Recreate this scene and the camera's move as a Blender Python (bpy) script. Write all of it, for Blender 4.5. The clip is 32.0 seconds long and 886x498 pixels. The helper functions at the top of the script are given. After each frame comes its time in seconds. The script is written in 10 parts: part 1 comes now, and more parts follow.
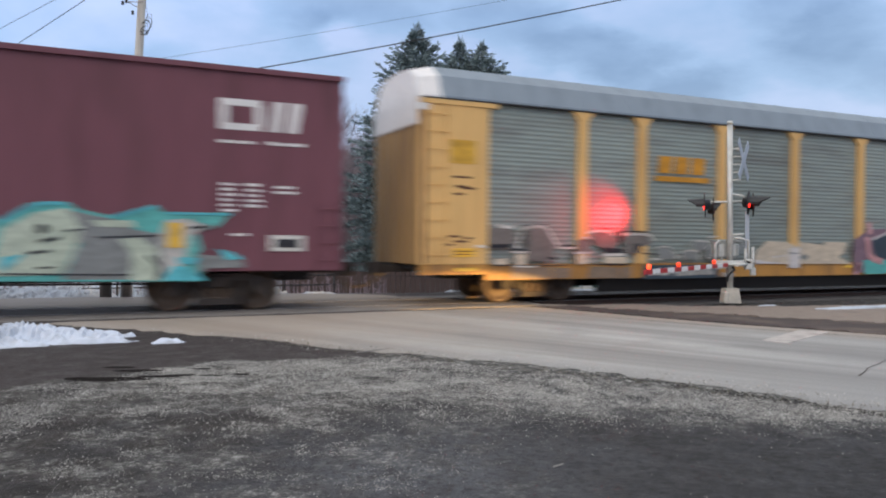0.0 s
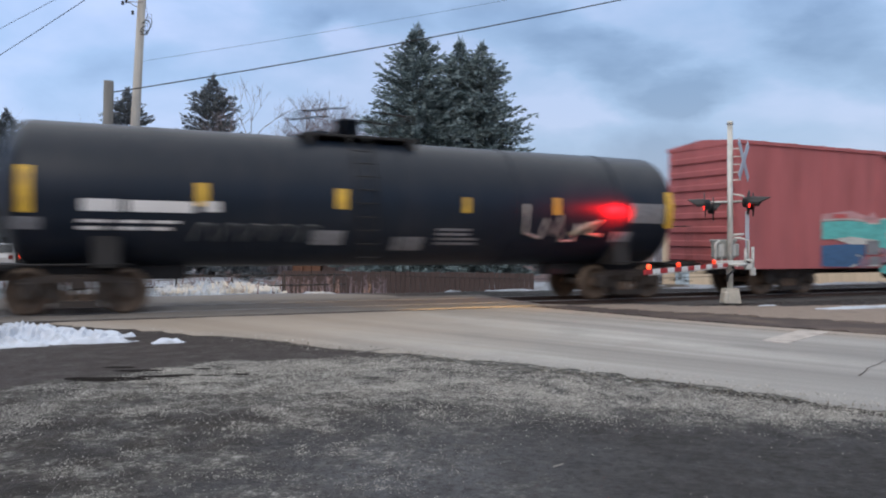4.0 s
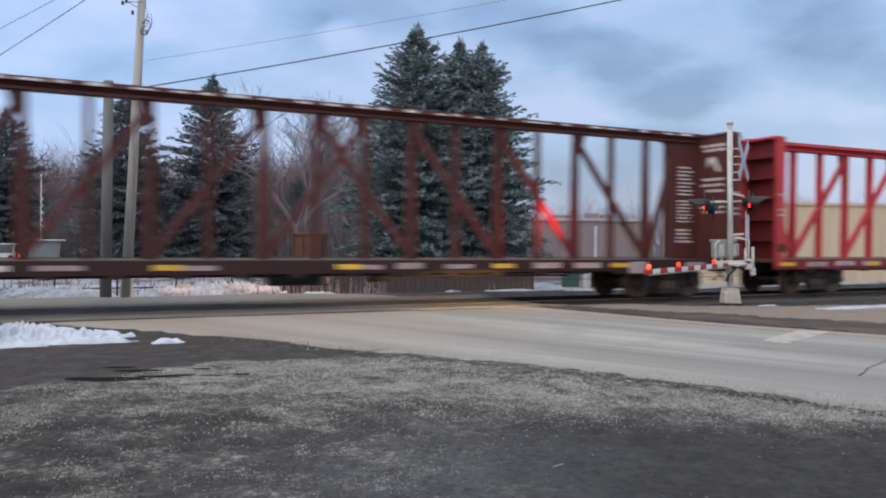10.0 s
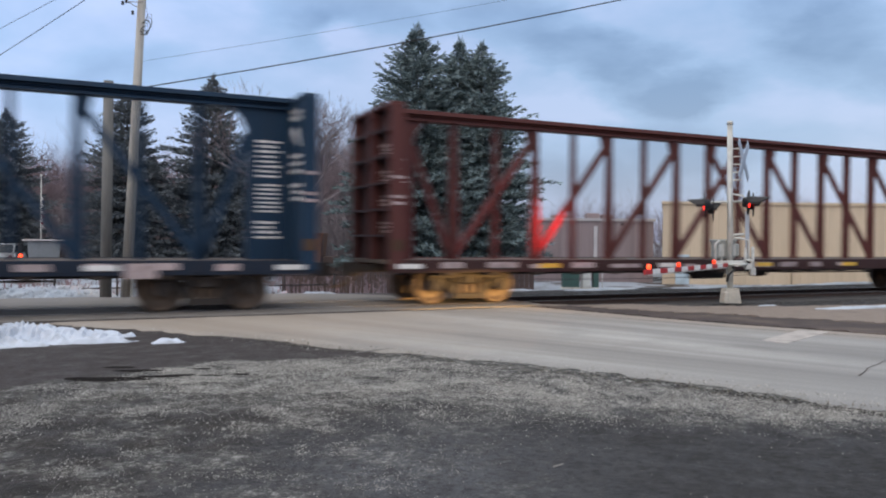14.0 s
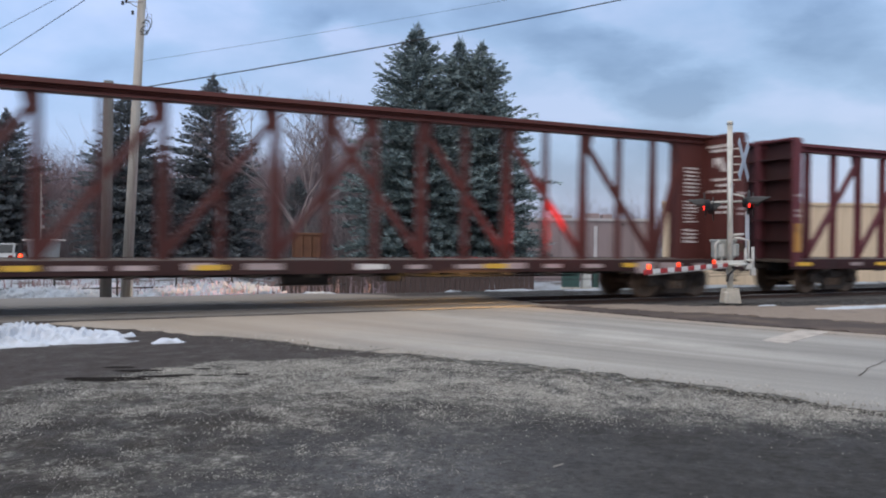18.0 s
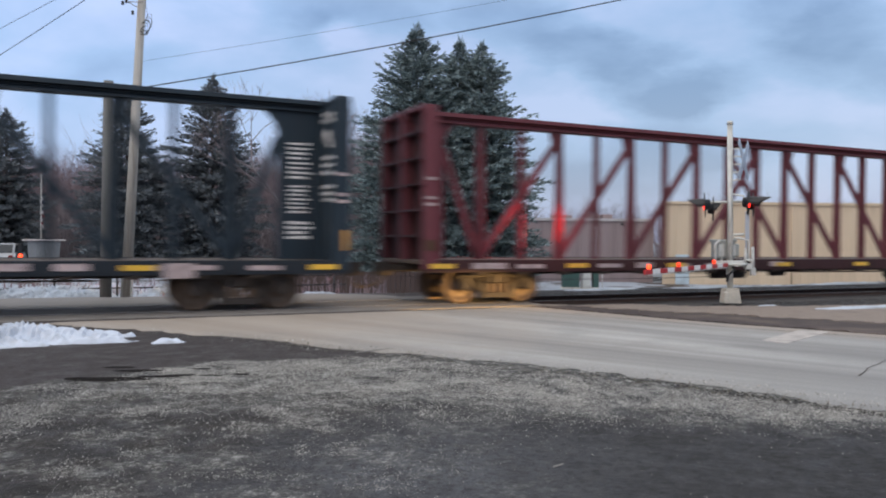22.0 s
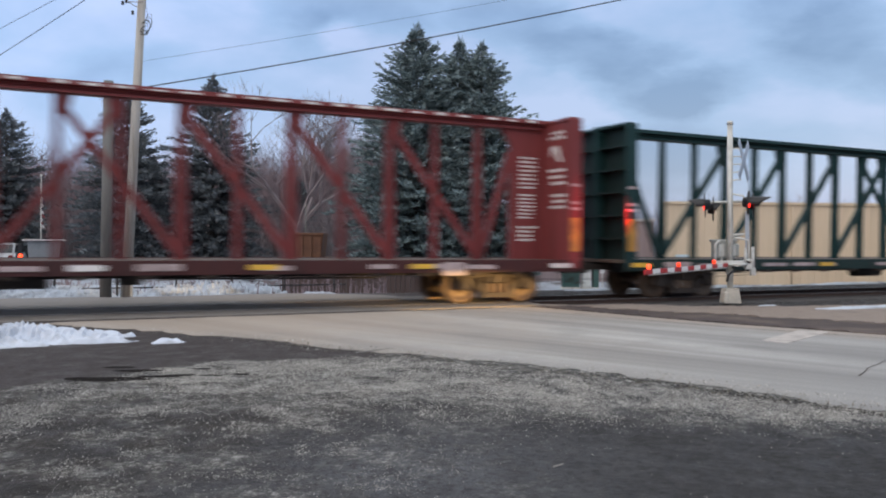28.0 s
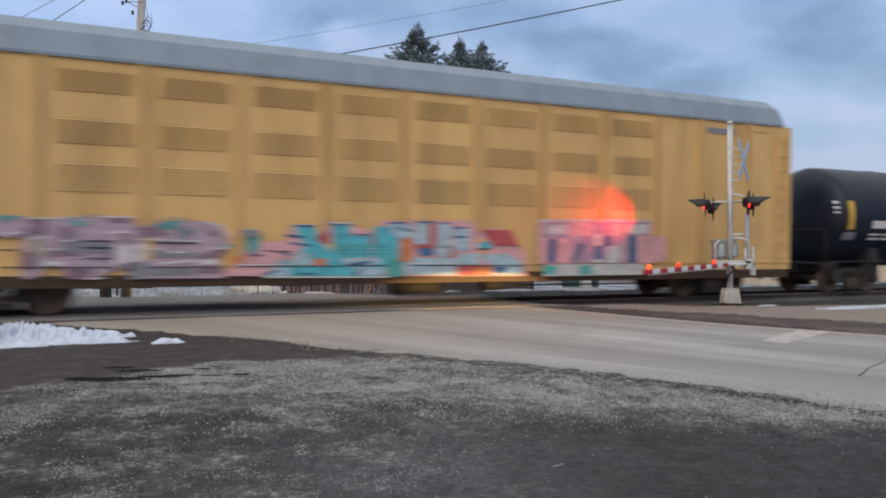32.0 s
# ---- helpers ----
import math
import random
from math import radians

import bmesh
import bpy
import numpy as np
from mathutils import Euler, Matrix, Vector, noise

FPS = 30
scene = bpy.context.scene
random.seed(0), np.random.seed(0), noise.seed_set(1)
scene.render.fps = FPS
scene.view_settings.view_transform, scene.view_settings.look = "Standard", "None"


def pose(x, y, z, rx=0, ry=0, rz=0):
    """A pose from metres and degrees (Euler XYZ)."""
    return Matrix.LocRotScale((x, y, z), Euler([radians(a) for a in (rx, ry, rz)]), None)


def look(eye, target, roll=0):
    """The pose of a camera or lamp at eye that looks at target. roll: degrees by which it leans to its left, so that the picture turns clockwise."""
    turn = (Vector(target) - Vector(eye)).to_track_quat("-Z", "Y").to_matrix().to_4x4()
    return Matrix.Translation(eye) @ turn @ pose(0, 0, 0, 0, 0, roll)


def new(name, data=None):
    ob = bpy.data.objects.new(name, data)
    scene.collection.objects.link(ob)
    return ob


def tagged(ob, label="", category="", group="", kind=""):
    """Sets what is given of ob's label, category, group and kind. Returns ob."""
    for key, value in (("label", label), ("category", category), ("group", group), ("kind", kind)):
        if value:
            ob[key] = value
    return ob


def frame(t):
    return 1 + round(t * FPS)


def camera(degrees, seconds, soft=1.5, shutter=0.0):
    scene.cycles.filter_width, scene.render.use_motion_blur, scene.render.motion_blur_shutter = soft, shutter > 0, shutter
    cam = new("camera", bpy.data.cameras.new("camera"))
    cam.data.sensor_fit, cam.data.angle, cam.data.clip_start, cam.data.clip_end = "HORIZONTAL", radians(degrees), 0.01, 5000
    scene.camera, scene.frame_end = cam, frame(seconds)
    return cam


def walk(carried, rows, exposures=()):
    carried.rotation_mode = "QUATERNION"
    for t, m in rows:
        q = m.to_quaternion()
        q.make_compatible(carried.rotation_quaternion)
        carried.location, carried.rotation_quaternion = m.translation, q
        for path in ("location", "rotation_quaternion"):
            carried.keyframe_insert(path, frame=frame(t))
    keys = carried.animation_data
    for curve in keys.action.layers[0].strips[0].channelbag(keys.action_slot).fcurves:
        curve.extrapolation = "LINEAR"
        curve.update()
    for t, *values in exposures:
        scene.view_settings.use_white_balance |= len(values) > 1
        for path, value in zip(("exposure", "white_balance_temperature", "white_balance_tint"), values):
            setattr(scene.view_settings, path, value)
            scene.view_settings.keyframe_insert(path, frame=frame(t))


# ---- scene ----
cam = camera(60.0, 32.0, soft=2.0, shutter=0.58)
EYE = (0.0, 0.0, 1.56)
CAM_POSE = look(EYE, (0.0, 100.0, 0.36), 0.57)
walk(cam, [(0.0, CAM_POSE), (32.0, CAM_POSE)], exposures=[(0.0, 0.05), (0.5, -0.05), (1.0, -0.05), (2.0, -0.02), (3.5, 0.0), (29.0, 0.0), (30.0, -0.12), (30.5, -0.18), (31.0, -0.20), (32.0, -0.16)])

# the track: local x runs along the rails, local y points away from the road side
TRACK_TURN = 24.815
TRACK_DIST = 17.746
_a = radians(TRACK_TURN)
TRK = pose(-math.sin(_a) * TRACK_DIST, math.cos(_a) * TRACK_DIST, 0, 0, 0, TRACK_TURN)


def on_track(s, w, z=0.0, turn=0.0):
    """A pose s metres along the track, w metres from its middle towards the road."""
    return TRK @ pose(s, -w, z, 0, 0, turn)


def track_xy(s, w):
    v = TRK @ Vector((s, -w, 0))
    return v.x, v.y


def to_track(x, y):
    v = TRK.inverted() @ Vector((x, y, 0))
    return v.x, -v.y


# ---- world, sun, lamps ----
def node_tree(owner):
    owner.use_nodes = True
    t = owner.node_tree
    t.nodes.clear()
    return t, t.nodes, t.links


CLOUDS = [(-10.6, 29.8, 15.0, 5.0, 0, 0.75), (-16.9, 25.0, 7.9, 3.4, -15, 0.50), (-25.3, 26.9, 9.7, 4.0, 0, 0.40), (7.8, 28.0, 10.6, 4.3, -8, 0.80), (19.2, 24.8, 13.2, 3.4, -8, 0.90),
          (30.3, 19.6, 11.0, 3.4, 6, 1.00), (24.0, 21.9, 10.6, 2.9, -14, 0.80), (50.9, 26.5, 9.2, 6.5, 0, 0.95), (56.0, 22.8, 7.1, 4.5, 0, 0.80), (44.6, 30.0, 7.1, 2.7, 0, 0.50),
          (26.0, 9.0, 19.0, 6.5, 0, 0.95), (-35.6, 22.8, 15.0, 3.2, 5, 0.35), (49.0, 14.0, 14.2, 2.2, 0, 0.30), (-13.1, 26.4, 3.4, 1.8, 0, -0.55), (16.6, 17.3, 8.9, 2.2, 0, -0.35)]


def make_world():
    world = bpy.data.worlds.new("dusk_sky")
    scene.world = world
    t, n, l = node_tree(world)
    out = n.new("ShaderNodeOutputWorld")
    coord = n.new("ShaderNodeTexCoord")
    sky = n.new("ShaderNodeTexSky")
    sky.sky_type, sky.sun_disc = "NISHITA", False
    sky.sun_elevation, sky.sun_rotation = radians(4), radians(215)
    bg_sky = n.new("ShaderNodeBackground")
    bg_sky.inputs[1].default_value = 0.05
    l.new(sky.outputs[0], bg_sky.inputs[0])
    # cloud deck: long, soft noise on a flattened sky vector
    mp = n.new("ShaderNodeMapping")
    mp.inputs["Scale"].default_value = (2.0, 2.0, 4.6)
    mp.inputs["Location"].default_value = (0.35, 0.1, 0.2)
    mp.inputs["Rotation"].default_value = (0, 0.05, 0)
    l.new(coord.outputs["Generated"], mp.inputs[0])
    big = n.new("ShaderNodeTexNoise")
    big.inputs["Scale"].default_value = 2.5
    big.inputs["Detail"].default_value = 7
    big.inputs["Roughness"].default_value = 0.52
    big.inputs["Distortion"].default_value = 0.25
    l.new(mp.outputs[0], big.inputs["Vector"])
    ramp = n.new("ShaderNodeValToRGB")
    ramp.color_ramp.elements[0].position = 0.38
    ramp.color_ramp.elements[0].color = (0.172, 0.275, 0.500, 1)
    ramp.color_ramp.elements[1].position = 0.60
    ramp.color_ramp.elements[1].color = (0.41, 0.51, 0.79, 1)
    mid = ramp.color_ramp.elements.new(0.5)
    mid.color = (0.285, 0.42, 0.685, 1)

    def calc(op, a, c, d=0.0):
        q = n.new("ShaderNodeMath")
        q.operation = op
        for sock, v in zip(q.inputs, (a, c, d)):
            if isinstance(v, float):
                sock.default_value = v
            else:
                l.new(v, sock)
        return q.outputs[0]

    # the separate banks of cloud over the wood: across and up, in hundredths of the distance
    sep0 = n.new("ShaderNodeSeparateXYZ")
    l.new(coord.outputs["Generated"], sep0.inputs[0])
    ahead = calc("MAXIMUM", sep0.outputs["Y"], 0.2)
    comb = n.new("ShaderNodeCombineXYZ")
    l.new(calc("DIVIDE", sep0.outputs["X"], ahead), comb.inputs[0])
    l.new(calc("DIVIDE", sep0.outputs["Z"], ahead), comb.inputs[1])
    warp = n.new("ShaderNodeTexNoise")
    warp.inputs["Scale"].default_value, warp.inputs["Detail"].default_value, warp.inputs["Roughness"].default_value = 9.0, 5, 0.6
    stretch = n.new("ShaderNodeMapping")
    stretch.inputs["Scale"].default_value = (1.0, 2.4, 1.0)
    l.new(comb.outputs[0], stretch.inputs[0])
    l.new(stretch.outputs[0], warp.inputs["Vector"])
    off = n.new("ShaderNodeVectorMath")
    off.operation, off.inputs[1].default_value = "SUBTRACT", (0.5, 0.5, 0.5)
    l.new(warp.outputs["Color"], off.inputs[0])
    off2 = n.new("ShaderNodeVectorMath")
    off2.operation, off2.inputs[1].default_value = "MULTIPLY_ADD", (0.10, 0.05, 0.0)
    l.new(off.outputs[0], off2.inputs[0])
    l.new(comb.outputs[0], off2.inputs[2])
    bank = None
    for cx, cy, rx, ry, turn, amount in CLOUDS:
        mpc = n.new("ShaderNodeMapping")
        mpc.vector_type = "TEXTURE"
        mpc.inputs["Location"].default_value = (cx / 100, cy / 100, 0)
        mpc.inputs["Rotation"].default_value = (0, 0, radians(turn))
        mpc.inputs["Scale"].default_value = (rx / 100, ry / 100, 1)
        l.new(off2.outputs[0], mpc.inputs[0])
        far = n.new("ShaderNodeVectorMath")
        far.operation = "LENGTH"
        l.new(mpc.outputs[0], far.inputs[0])
        puff = n.new("ShaderNodeMapRange")
        puff.interpolation_type = "SMOOTHSTEP"
        puff.inputs["From Min"].default_value, puff.inputs["From Max"].default_value = 0.30, 1.40
        puff.inputs["To Min"].default_value, puff.inputs["To Max"].default_value = amount, 0.0
        l.new(far.outputs["Value"], puff.inputs["Value"])
        bank = puff.outputs[0] if bank is None else calc("ADD" if amount < 0 else "MAXIMUM", bank, puff.outputs[0])
    veil = calc("MULTIPLY_ADD", big.outputs["Fac"], 0.40, 0.360)
    veil = calc("SUBTRACT", veil, calc("MULTIPLY", bank, 0.175))
    front = n.new("ShaderNodeMapRange")
    front.inputs["From Min"].default_value, front.inputs["From Max"].default_value = 0.45, 0.75
    l.new(sep0.outputs["Y"], front.inputs["Value"])
    both = n.new("ShaderNodeMix")
    l.new(front.outputs[0], both.inputs[0])
    l.new(big.outputs["Fac"], both.inputs[2])
    l.new(veil, both.inputs[3])
    l.new(both.outputs[0], ramp.inputs[0])
    # pale lilac towards the horizon, brighter overhead
    sep = n.new("ShaderNodeSeparateXYZ")
    l.new(coord.outputs["Generated"], sep.inputs[0])
    low = n.new("ShaderNodeMapRange")
    low.inputs["From Min"].default_value, low.inputs["From Max"].default_value = 0.0, 0.2
    low.inputs["To Min"].default_value, low.inputs["To Max"].default_value = 0.30, 0.0
    l.new(sep.outputs["Z"], low.inputs["Value"])
    lilac = n.new("ShaderNodeMix")
    lilac.data_type = "RGBA"
    lilac.inputs[7].default_value = (0.40, 0.435, 0.68, 1)
    l.new(low.outputs[0], lilac.inputs[0])
    l.new(ramp.outputs[0], lilac.inputs[6])
    zen = n.new("ShaderNodeMapRange")
    zen.inputs["From Min"].default_value, zen.inputs["From Max"].default_value = 0.25, 0.9
    zen.inputs["To Min"].default_value, zen.inputs["To Max"].default_value = 1.0, 2.0
    l.new(sep.outputs["Z"], zen.inputs["Value"])
    # the deck overhead is a thick neutral white
    up = n.new("ShaderNodeMapRange")
    up.inputs["From Min"].default_value, up.inputs["From Max"].default_value = 0.28, 0.6
    l.new(sep.outputs["Z"], up.inputs["Value"])
    pale = n.new("ShaderNodeMix")
    pale.data_type = "RGBA"
    pale.inputs[7].default_value = (0.58, 0.585, 0.61, 1)
    l.new(up.outputs[0], pale.inputs[0])
    l.new(lilac.outputs[2], pale.inputs[6])
    bg = n.new("ShaderNodeBackground")
    l.new(pale.outputs[2], bg.inputs[0])
    west = n.new("ShaderNodeMapRange")
    west.inputs["From Min"].default_value, west.inputs["From Max"].default_value = -0.55, -0.05
    west.inputs["To Min"].default_value, west.inputs["To Max"].default_value = 1.3, 1.0
    l.new(sep.outputs["X"], west.inputs["Value"])
    glow = n.new("ShaderNodeMath")
    glow.operation = "MULTIPLY"
    l.new(zen.outputs[0], glow.inputs[0])
    l.new(west.outputs[0], glow.inputs[1])
    l.new(glow.outputs[0], bg.inputs[1])
    add = n.new("ShaderNodeAddShader")
    l.new(bg_sky.outputs[0], add.inputs[0])
    l.new(bg.outputs[0], add.inputs[1])
    l.new(add.outputs[0], out.inputs[0])


make_world()


def lamp(name, kind, m, energy, color, **more):
    data = bpy.data.lights.new(name, kind)
    data.energy, data.color = energy, color
    ob = new(name, data)
    ob.matrix_world = m
    return ob


# the last light behind the clouds, soft and weak
sun = lamp("sun", "SUN", look((-20, -35, 40), (0, 20, 0)), 0.8, (1.0, 0.93, 0.86))
sun.data.angle = radians(40)
# low beam of the vehicle that waits on the road
beam = lamp("headlight", "SPOT", look((8.7, 12.1, 0.72), (0.45, 18.55, 0.30)) @ Matrix.Diagonal((4.5, 1, 1, 1)), 11000, (1.0, 0.60, 0.20))
beam.data.spot_size, beam.data.spot_blend, beam.data.shadow_soft_size = radians(6.4), 0.6, 0.06
# the flashing lamp that faces along the train: a narrow beam and the spill round it
RED_LENS = Vector((6.62, 19.30, 2.52))
for lamp_name, watts, cone, spot in (("flasher_beam", 3600, 26, 12.45), ("flasher_spill", 420, 60, 12.1)):
    red_way = (on_track(spot, 1.4, 2.23).translation - RED_LENS).normalized()
    red = lamp(lamp_name, "SPOT", look(RED_LENS + red_way * 0.62, RED_LENS + red_way * 3), watts, (1.0, 0.004, 0.006))
    red.data.spot_size, red.data.spot_blend, red.data.shadow_soft_size = radians(cone), 1.0, 0.10


# ---- materials ----
def mat(name, color, rough=0.6, metal=0.0, vary=0.25, scale=6.0, bump=0.0, bump_scale=40.0, dark=None, dark_scale=1.2, dark_amount=0.5,
        emit=0.0, stretch=(1, 1, 1), per="object", spec=0.5):
    """A painted or natural surface with fine grain, broad stains and relief."""
    m = bpy.data.materials.new(name)
    t, n, l = node_tree(m)
    out, b = n.new("ShaderNodeOutputMaterial"), n.new("ShaderNodeBsdfPrincipled")
    l.new(b.outputs[0], out.inputs[0])
    b.inputs["Metallic"].default_value = metal
    b.inputs["Specular IOR Level"].default_value = spec
    coord, mp = n.new("ShaderNodeTexCoord"), n.new("ShaderNodeMapping")
    mp.inputs["Scale"].default_value = stretch
    l.new(coord.outputs["Object"], mp.inputs[0])
    info = n.new("ShaderNodeObjectInfo") if per == "object" else n.new("ShaderNodeNewGeometry")
    rnd = info.outputs["Random"] if per == "object" else info.outputs["Random Per Island"]
    fine, wide = n.new("ShaderNodeTexNoise"), n.new("ShaderNodeTexNoise")
    fine.inputs["Scale"].default_value, fine.inputs["Detail"].default_value = scale, 6
    wide.inputs["Scale"].default_value, wide.inputs["Detail"].default_value = dark_scale, 5
    for q in (fine, wide):
        l.new(mp.outputs[0], q.inputs["Vector"])
    base = n.new("ShaderNodeMix")
    base.data_type = "RGBA"
    base.inputs[6].default_value = (*[c * (1 - vary) for c in color], 1)
    base.inputs[7].default_value = (*[min(1, c * (1 + vary)) for c in color], 1)
    l.new(fine.outputs["Fac"], base.inputs[0])
    stain = n.new("ShaderNodeMapRange")
    stain.inputs["From Min"].default_value, stain.inputs["From Max"].default_value = 0.48, 0.72
    stain.inputs["To Max"].default_value = dark_amount
    l.new(wide.outputs["Fac"], stain.inputs["Value"])
    mix = n.new("ShaderNodeMix")
    mix.data_type = "RGBA"
    mix.inputs[7].default_value = (*(dark or [c * 0.55 for c in color]), 1)
    l.new(stain.outputs[0], mix.inputs[0])
    l.new(base.outputs[2], mix.inputs[6])
    hsv = n.new("ShaderNodeHueSaturation")
    val = n.new("ShaderNodeMapRange")
    val.inputs["To Min"].default_value, val.inputs["To Max"].default_value = 1 - vary * 0.5, 1 + vary * 0.5
    l.new(rnd, val.inputs["Value"])
    l.new(val.outputs[0], hsv.inputs["Value"])
    l.new(mix.outputs[2], hsv.inputs["Color"])
    l.new(hsv.outputs[0], b.inputs["Base Color"])
    rr = n.new("ShaderNodeMapRange")
    rr.inputs["To Min"].default_value, rr.inputs["To Max"].default_value = max(0.03, rough - 0.1), min(1, rough + 0.12)
    l.new(fine.outputs["Fac"], rr.inputs["Value"])
    l.new(rr.outputs[0], b.inputs["Roughness"])
    if bump:
        bn, bp = n.new("ShaderNodeTexNoise"), n.new("ShaderNodeBump")
        bn.inputs["Scale"].default_value, bn.inputs["Detail"].default_value = bump_scale, 5
        bp.inputs["Strength"].default_value, bp.inputs["Distance"].default_value = bump, 0.02
        l.new(mp.outputs[0], bn.inputs["Vector"])
        l.new(bn.outputs["Fac"], bp.inputs["Height"])
        l.new(bp.outputs[0], b.inputs["Normal"])
    if emit:
        b.inputs["Emission Color"].default_value = (*color, 1)
        b.inputs["Emission Strength"].default_value = emit
    return m


def paint(name, color, **k):
    """Weathered railcar paint: streaks of dirt that run down, rust blooms."""
    a = dict(rough=0.55, vary=0.16, scale=3.0, dark=(color[0] * 0.55 + 0.012, color[1] * 0.55 + 0.008, color[2] * 0.55 + 0.006), dark_scale=1.1, dark_amount=0.55, stretch=(2.2, 2.2, 0.35), bump=0.08, bump_scale=14, spec=0.28)
    a.update(k)
    return mat(name, color, **a)


M = {}
M["maroon"] = paint("maroon_paint", (0.130, 0.037, 0.046))
M["brown"] = paint("brown_paint", (0.105, 0.034, 0.030))
M["oxide"] = paint("oxide_red_paint", (0.185, 0.040, 0.040))
M["scarlet"] = paint("scarlet_paint", (0.52, 0.055, 0.065))
M["navy"] = paint("navy_paint", (0.010, 0.032, 0.066))
M["slate"] = paint("slate_blue_paint", (0.018, 0.030, 0.042))
M["green"] = paint("dark_green_paint", (0.009, 0.036, 0.036))
# darkened copies: grime on the sills, painted-in shade on the bulkheads' outer faces
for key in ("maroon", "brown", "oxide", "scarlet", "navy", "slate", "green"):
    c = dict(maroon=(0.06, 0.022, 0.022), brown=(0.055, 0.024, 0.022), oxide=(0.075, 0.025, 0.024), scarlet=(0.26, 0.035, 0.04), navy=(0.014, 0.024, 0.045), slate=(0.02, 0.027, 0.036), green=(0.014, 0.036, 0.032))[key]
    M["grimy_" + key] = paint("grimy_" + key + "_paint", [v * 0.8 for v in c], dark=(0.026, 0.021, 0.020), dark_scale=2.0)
M["plum"] = paint("plum_boxcar_paint", (0.168, 0.066, 0.083))
M["salmon"] = paint("faded_red_paint", (0.43, 0.128, 0.128))
M["yellow"] = paint("autorack_yellow_paint", (0.715, 0.445, 0.172), dark=(0.50, 0.29, 0.105), dark_amount=0.65)
M["end_door"] = paint("rusty_end_door_paint", (0.36, 0.225, 0.095), dark=(0.15, 0.085, 0.045), dark_amount=0.75)
M["amber"] = paint("amber_sill_paint", (0.46, 0.23, 0.06), dark=(0.20, 0.11, 0.05), dark_amount=0.8)
M["louver"] = paint("dusty_louver_paint", (0.60, 0.385, 0.155))
M["rack_post"] = paint("autorack_post_paint", (0.58, 0.36, 0.14))
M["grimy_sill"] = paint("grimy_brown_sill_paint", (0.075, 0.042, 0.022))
M["silver"] = mat("galvanised_corrugated_steel", (0.262, 0.298, 0.272), rough=0.55, metal=0.3, vary=0.22, scale=5, dark=(0.17, 0.17, 0.16), dark_scale=0.8, dark_amount=0.7, stretch=(0.5, 1, 3))
M["roof"] = mat("grey_roof_steel", (0.225, 0.272, 0.315), rough=0.6, metal=0.1, vary=0.12, scale=2, stretch=(3, 1, 1), dark_amount=0.4)
M["tank"] = paint("black_tank_paint", (0.011, 0.017, 0.028), rough=0.36, dark=(0.038, 0.038, 0.046), dark_amount=0.35)
M["white"] = mat("white_stencil_paint", (0.72, 0.70, 0.68), rough=0.6, vary=0.15, dark_amount=0.35)
M["faded"] = mat("faded_pinkish_stencil", (0.43, 0.345, 0.34), rough=0.6, vary=0.3, dark=(0.14, 0.10, 0.095), dark_scale=5, dark_amount=0.7)
M["reflect"] = mat("yellow_reflective_strip", (0.76, 0.46, 0.05), rough=0.4, vary=0.2, scale=9, dark=(0.30, 0.19, 0.07), dark_scale=3.5, dark_amount=0.7)
M["ochre"] = mat("dirty_ochre_marker", (0.50, 0.25, 0.045), rough=0.5, vary=0.3, scale=7, dark=(0.13, 0.07, 0.03), dark_scale=2.5, dark_amount=0.8)
M["steel"] = mat("dark_cast_steel", (0.045, 0.036, 0.031), rough=0.7, metal=0.3, vary=0.35, scale=9, dark=(0.07, 0.045, 0.03), dark_amount=0.7, bump=0.2)
M["wheel"] = mat("worn_wheel_steel", (0.13, 0.092, 0.066), rough=0.55, metal=0.4, vary=0.3, scale=8, dark=(0.05, 0.035, 0.028), dark_amount=0.6)
M["tread"] = mat("polished_rail_steel", (0.34, 0.34, 0.35), rough=0.75, metal=0.15, vary=0.1, dark_amount=0.2)
M["railweb"] = mat("rusty_rail_steel", (0.06, 0.038, 0.03), rough=0.8, vary=0.3, dark_amount=0.4, bump=0.2)
M["deck"] = mat("dirty_wood_deck", (0.10, 0.075, 0.06), rough=0.85, vary=0.35, scale=12, stretch=(1, 6, 1))
M["dark"] = mat("black_underframe", (0.018, 0.016, 0.016), rough=0.75, vary=0.4, dark_amount=0.4)
M["rubber"] = mat("black_rubber", (0.02, 0.02, 0.021), rough=0.7, vary=0.2)
M["bellows"] = mat("black_diaphragm_rubber", (0.006, 0.007, 0.010), rough=0.7, vary=0.3, spec=0.15)
M["galv"] = mat("galvanised_white_mast", (0.62, 0.62, 0.58), rough=0.45, metal=0.25, vary=0.12, scale=10, dark=(0.33, 0.31, 0.28), dark_scale=4, dark_amount=0.5)
M["signal_black"] = mat("black_signal_hood", (0.015, 0.015, 0.017), rough=0.5, vary=0.2)
M["lens_on"] = mat("lit_red_lens", (1.0, 0.03, 0.02), rough=0.2, vary=0.0, dark_amount=0.0, emit=3.5)
M["lens_off"] = mat("unlit_red_lens", (0.16, 0.012, 0.012), rough=0.15, vary=0.1, dark_amount=0.2)
M["lamp_orange"] = mat("lit_gate_lamp", (1.0, 0.07, 0.02), rough=0.2, vary=0.0, dark_amount=0.0, emit=2.6)
M["lamp_dim"] = mat("half_lit_gate_lamp", (1.0, 0.06, 0.02), rough=0.2, vary=0.0, dark_amount=0.0, emit=0.9)
M["gate_red"] = mat("red_gate_sheeting", (0.42, 0.02, 0.025), rough=0.35, vary=0.1, dark_amount=0.2)
M["gate_white"] = mat("white_gate_sheeting", (0.75, 0.74, 0.73), rough=0.4, vary=0.08, dark_amount=0.2)
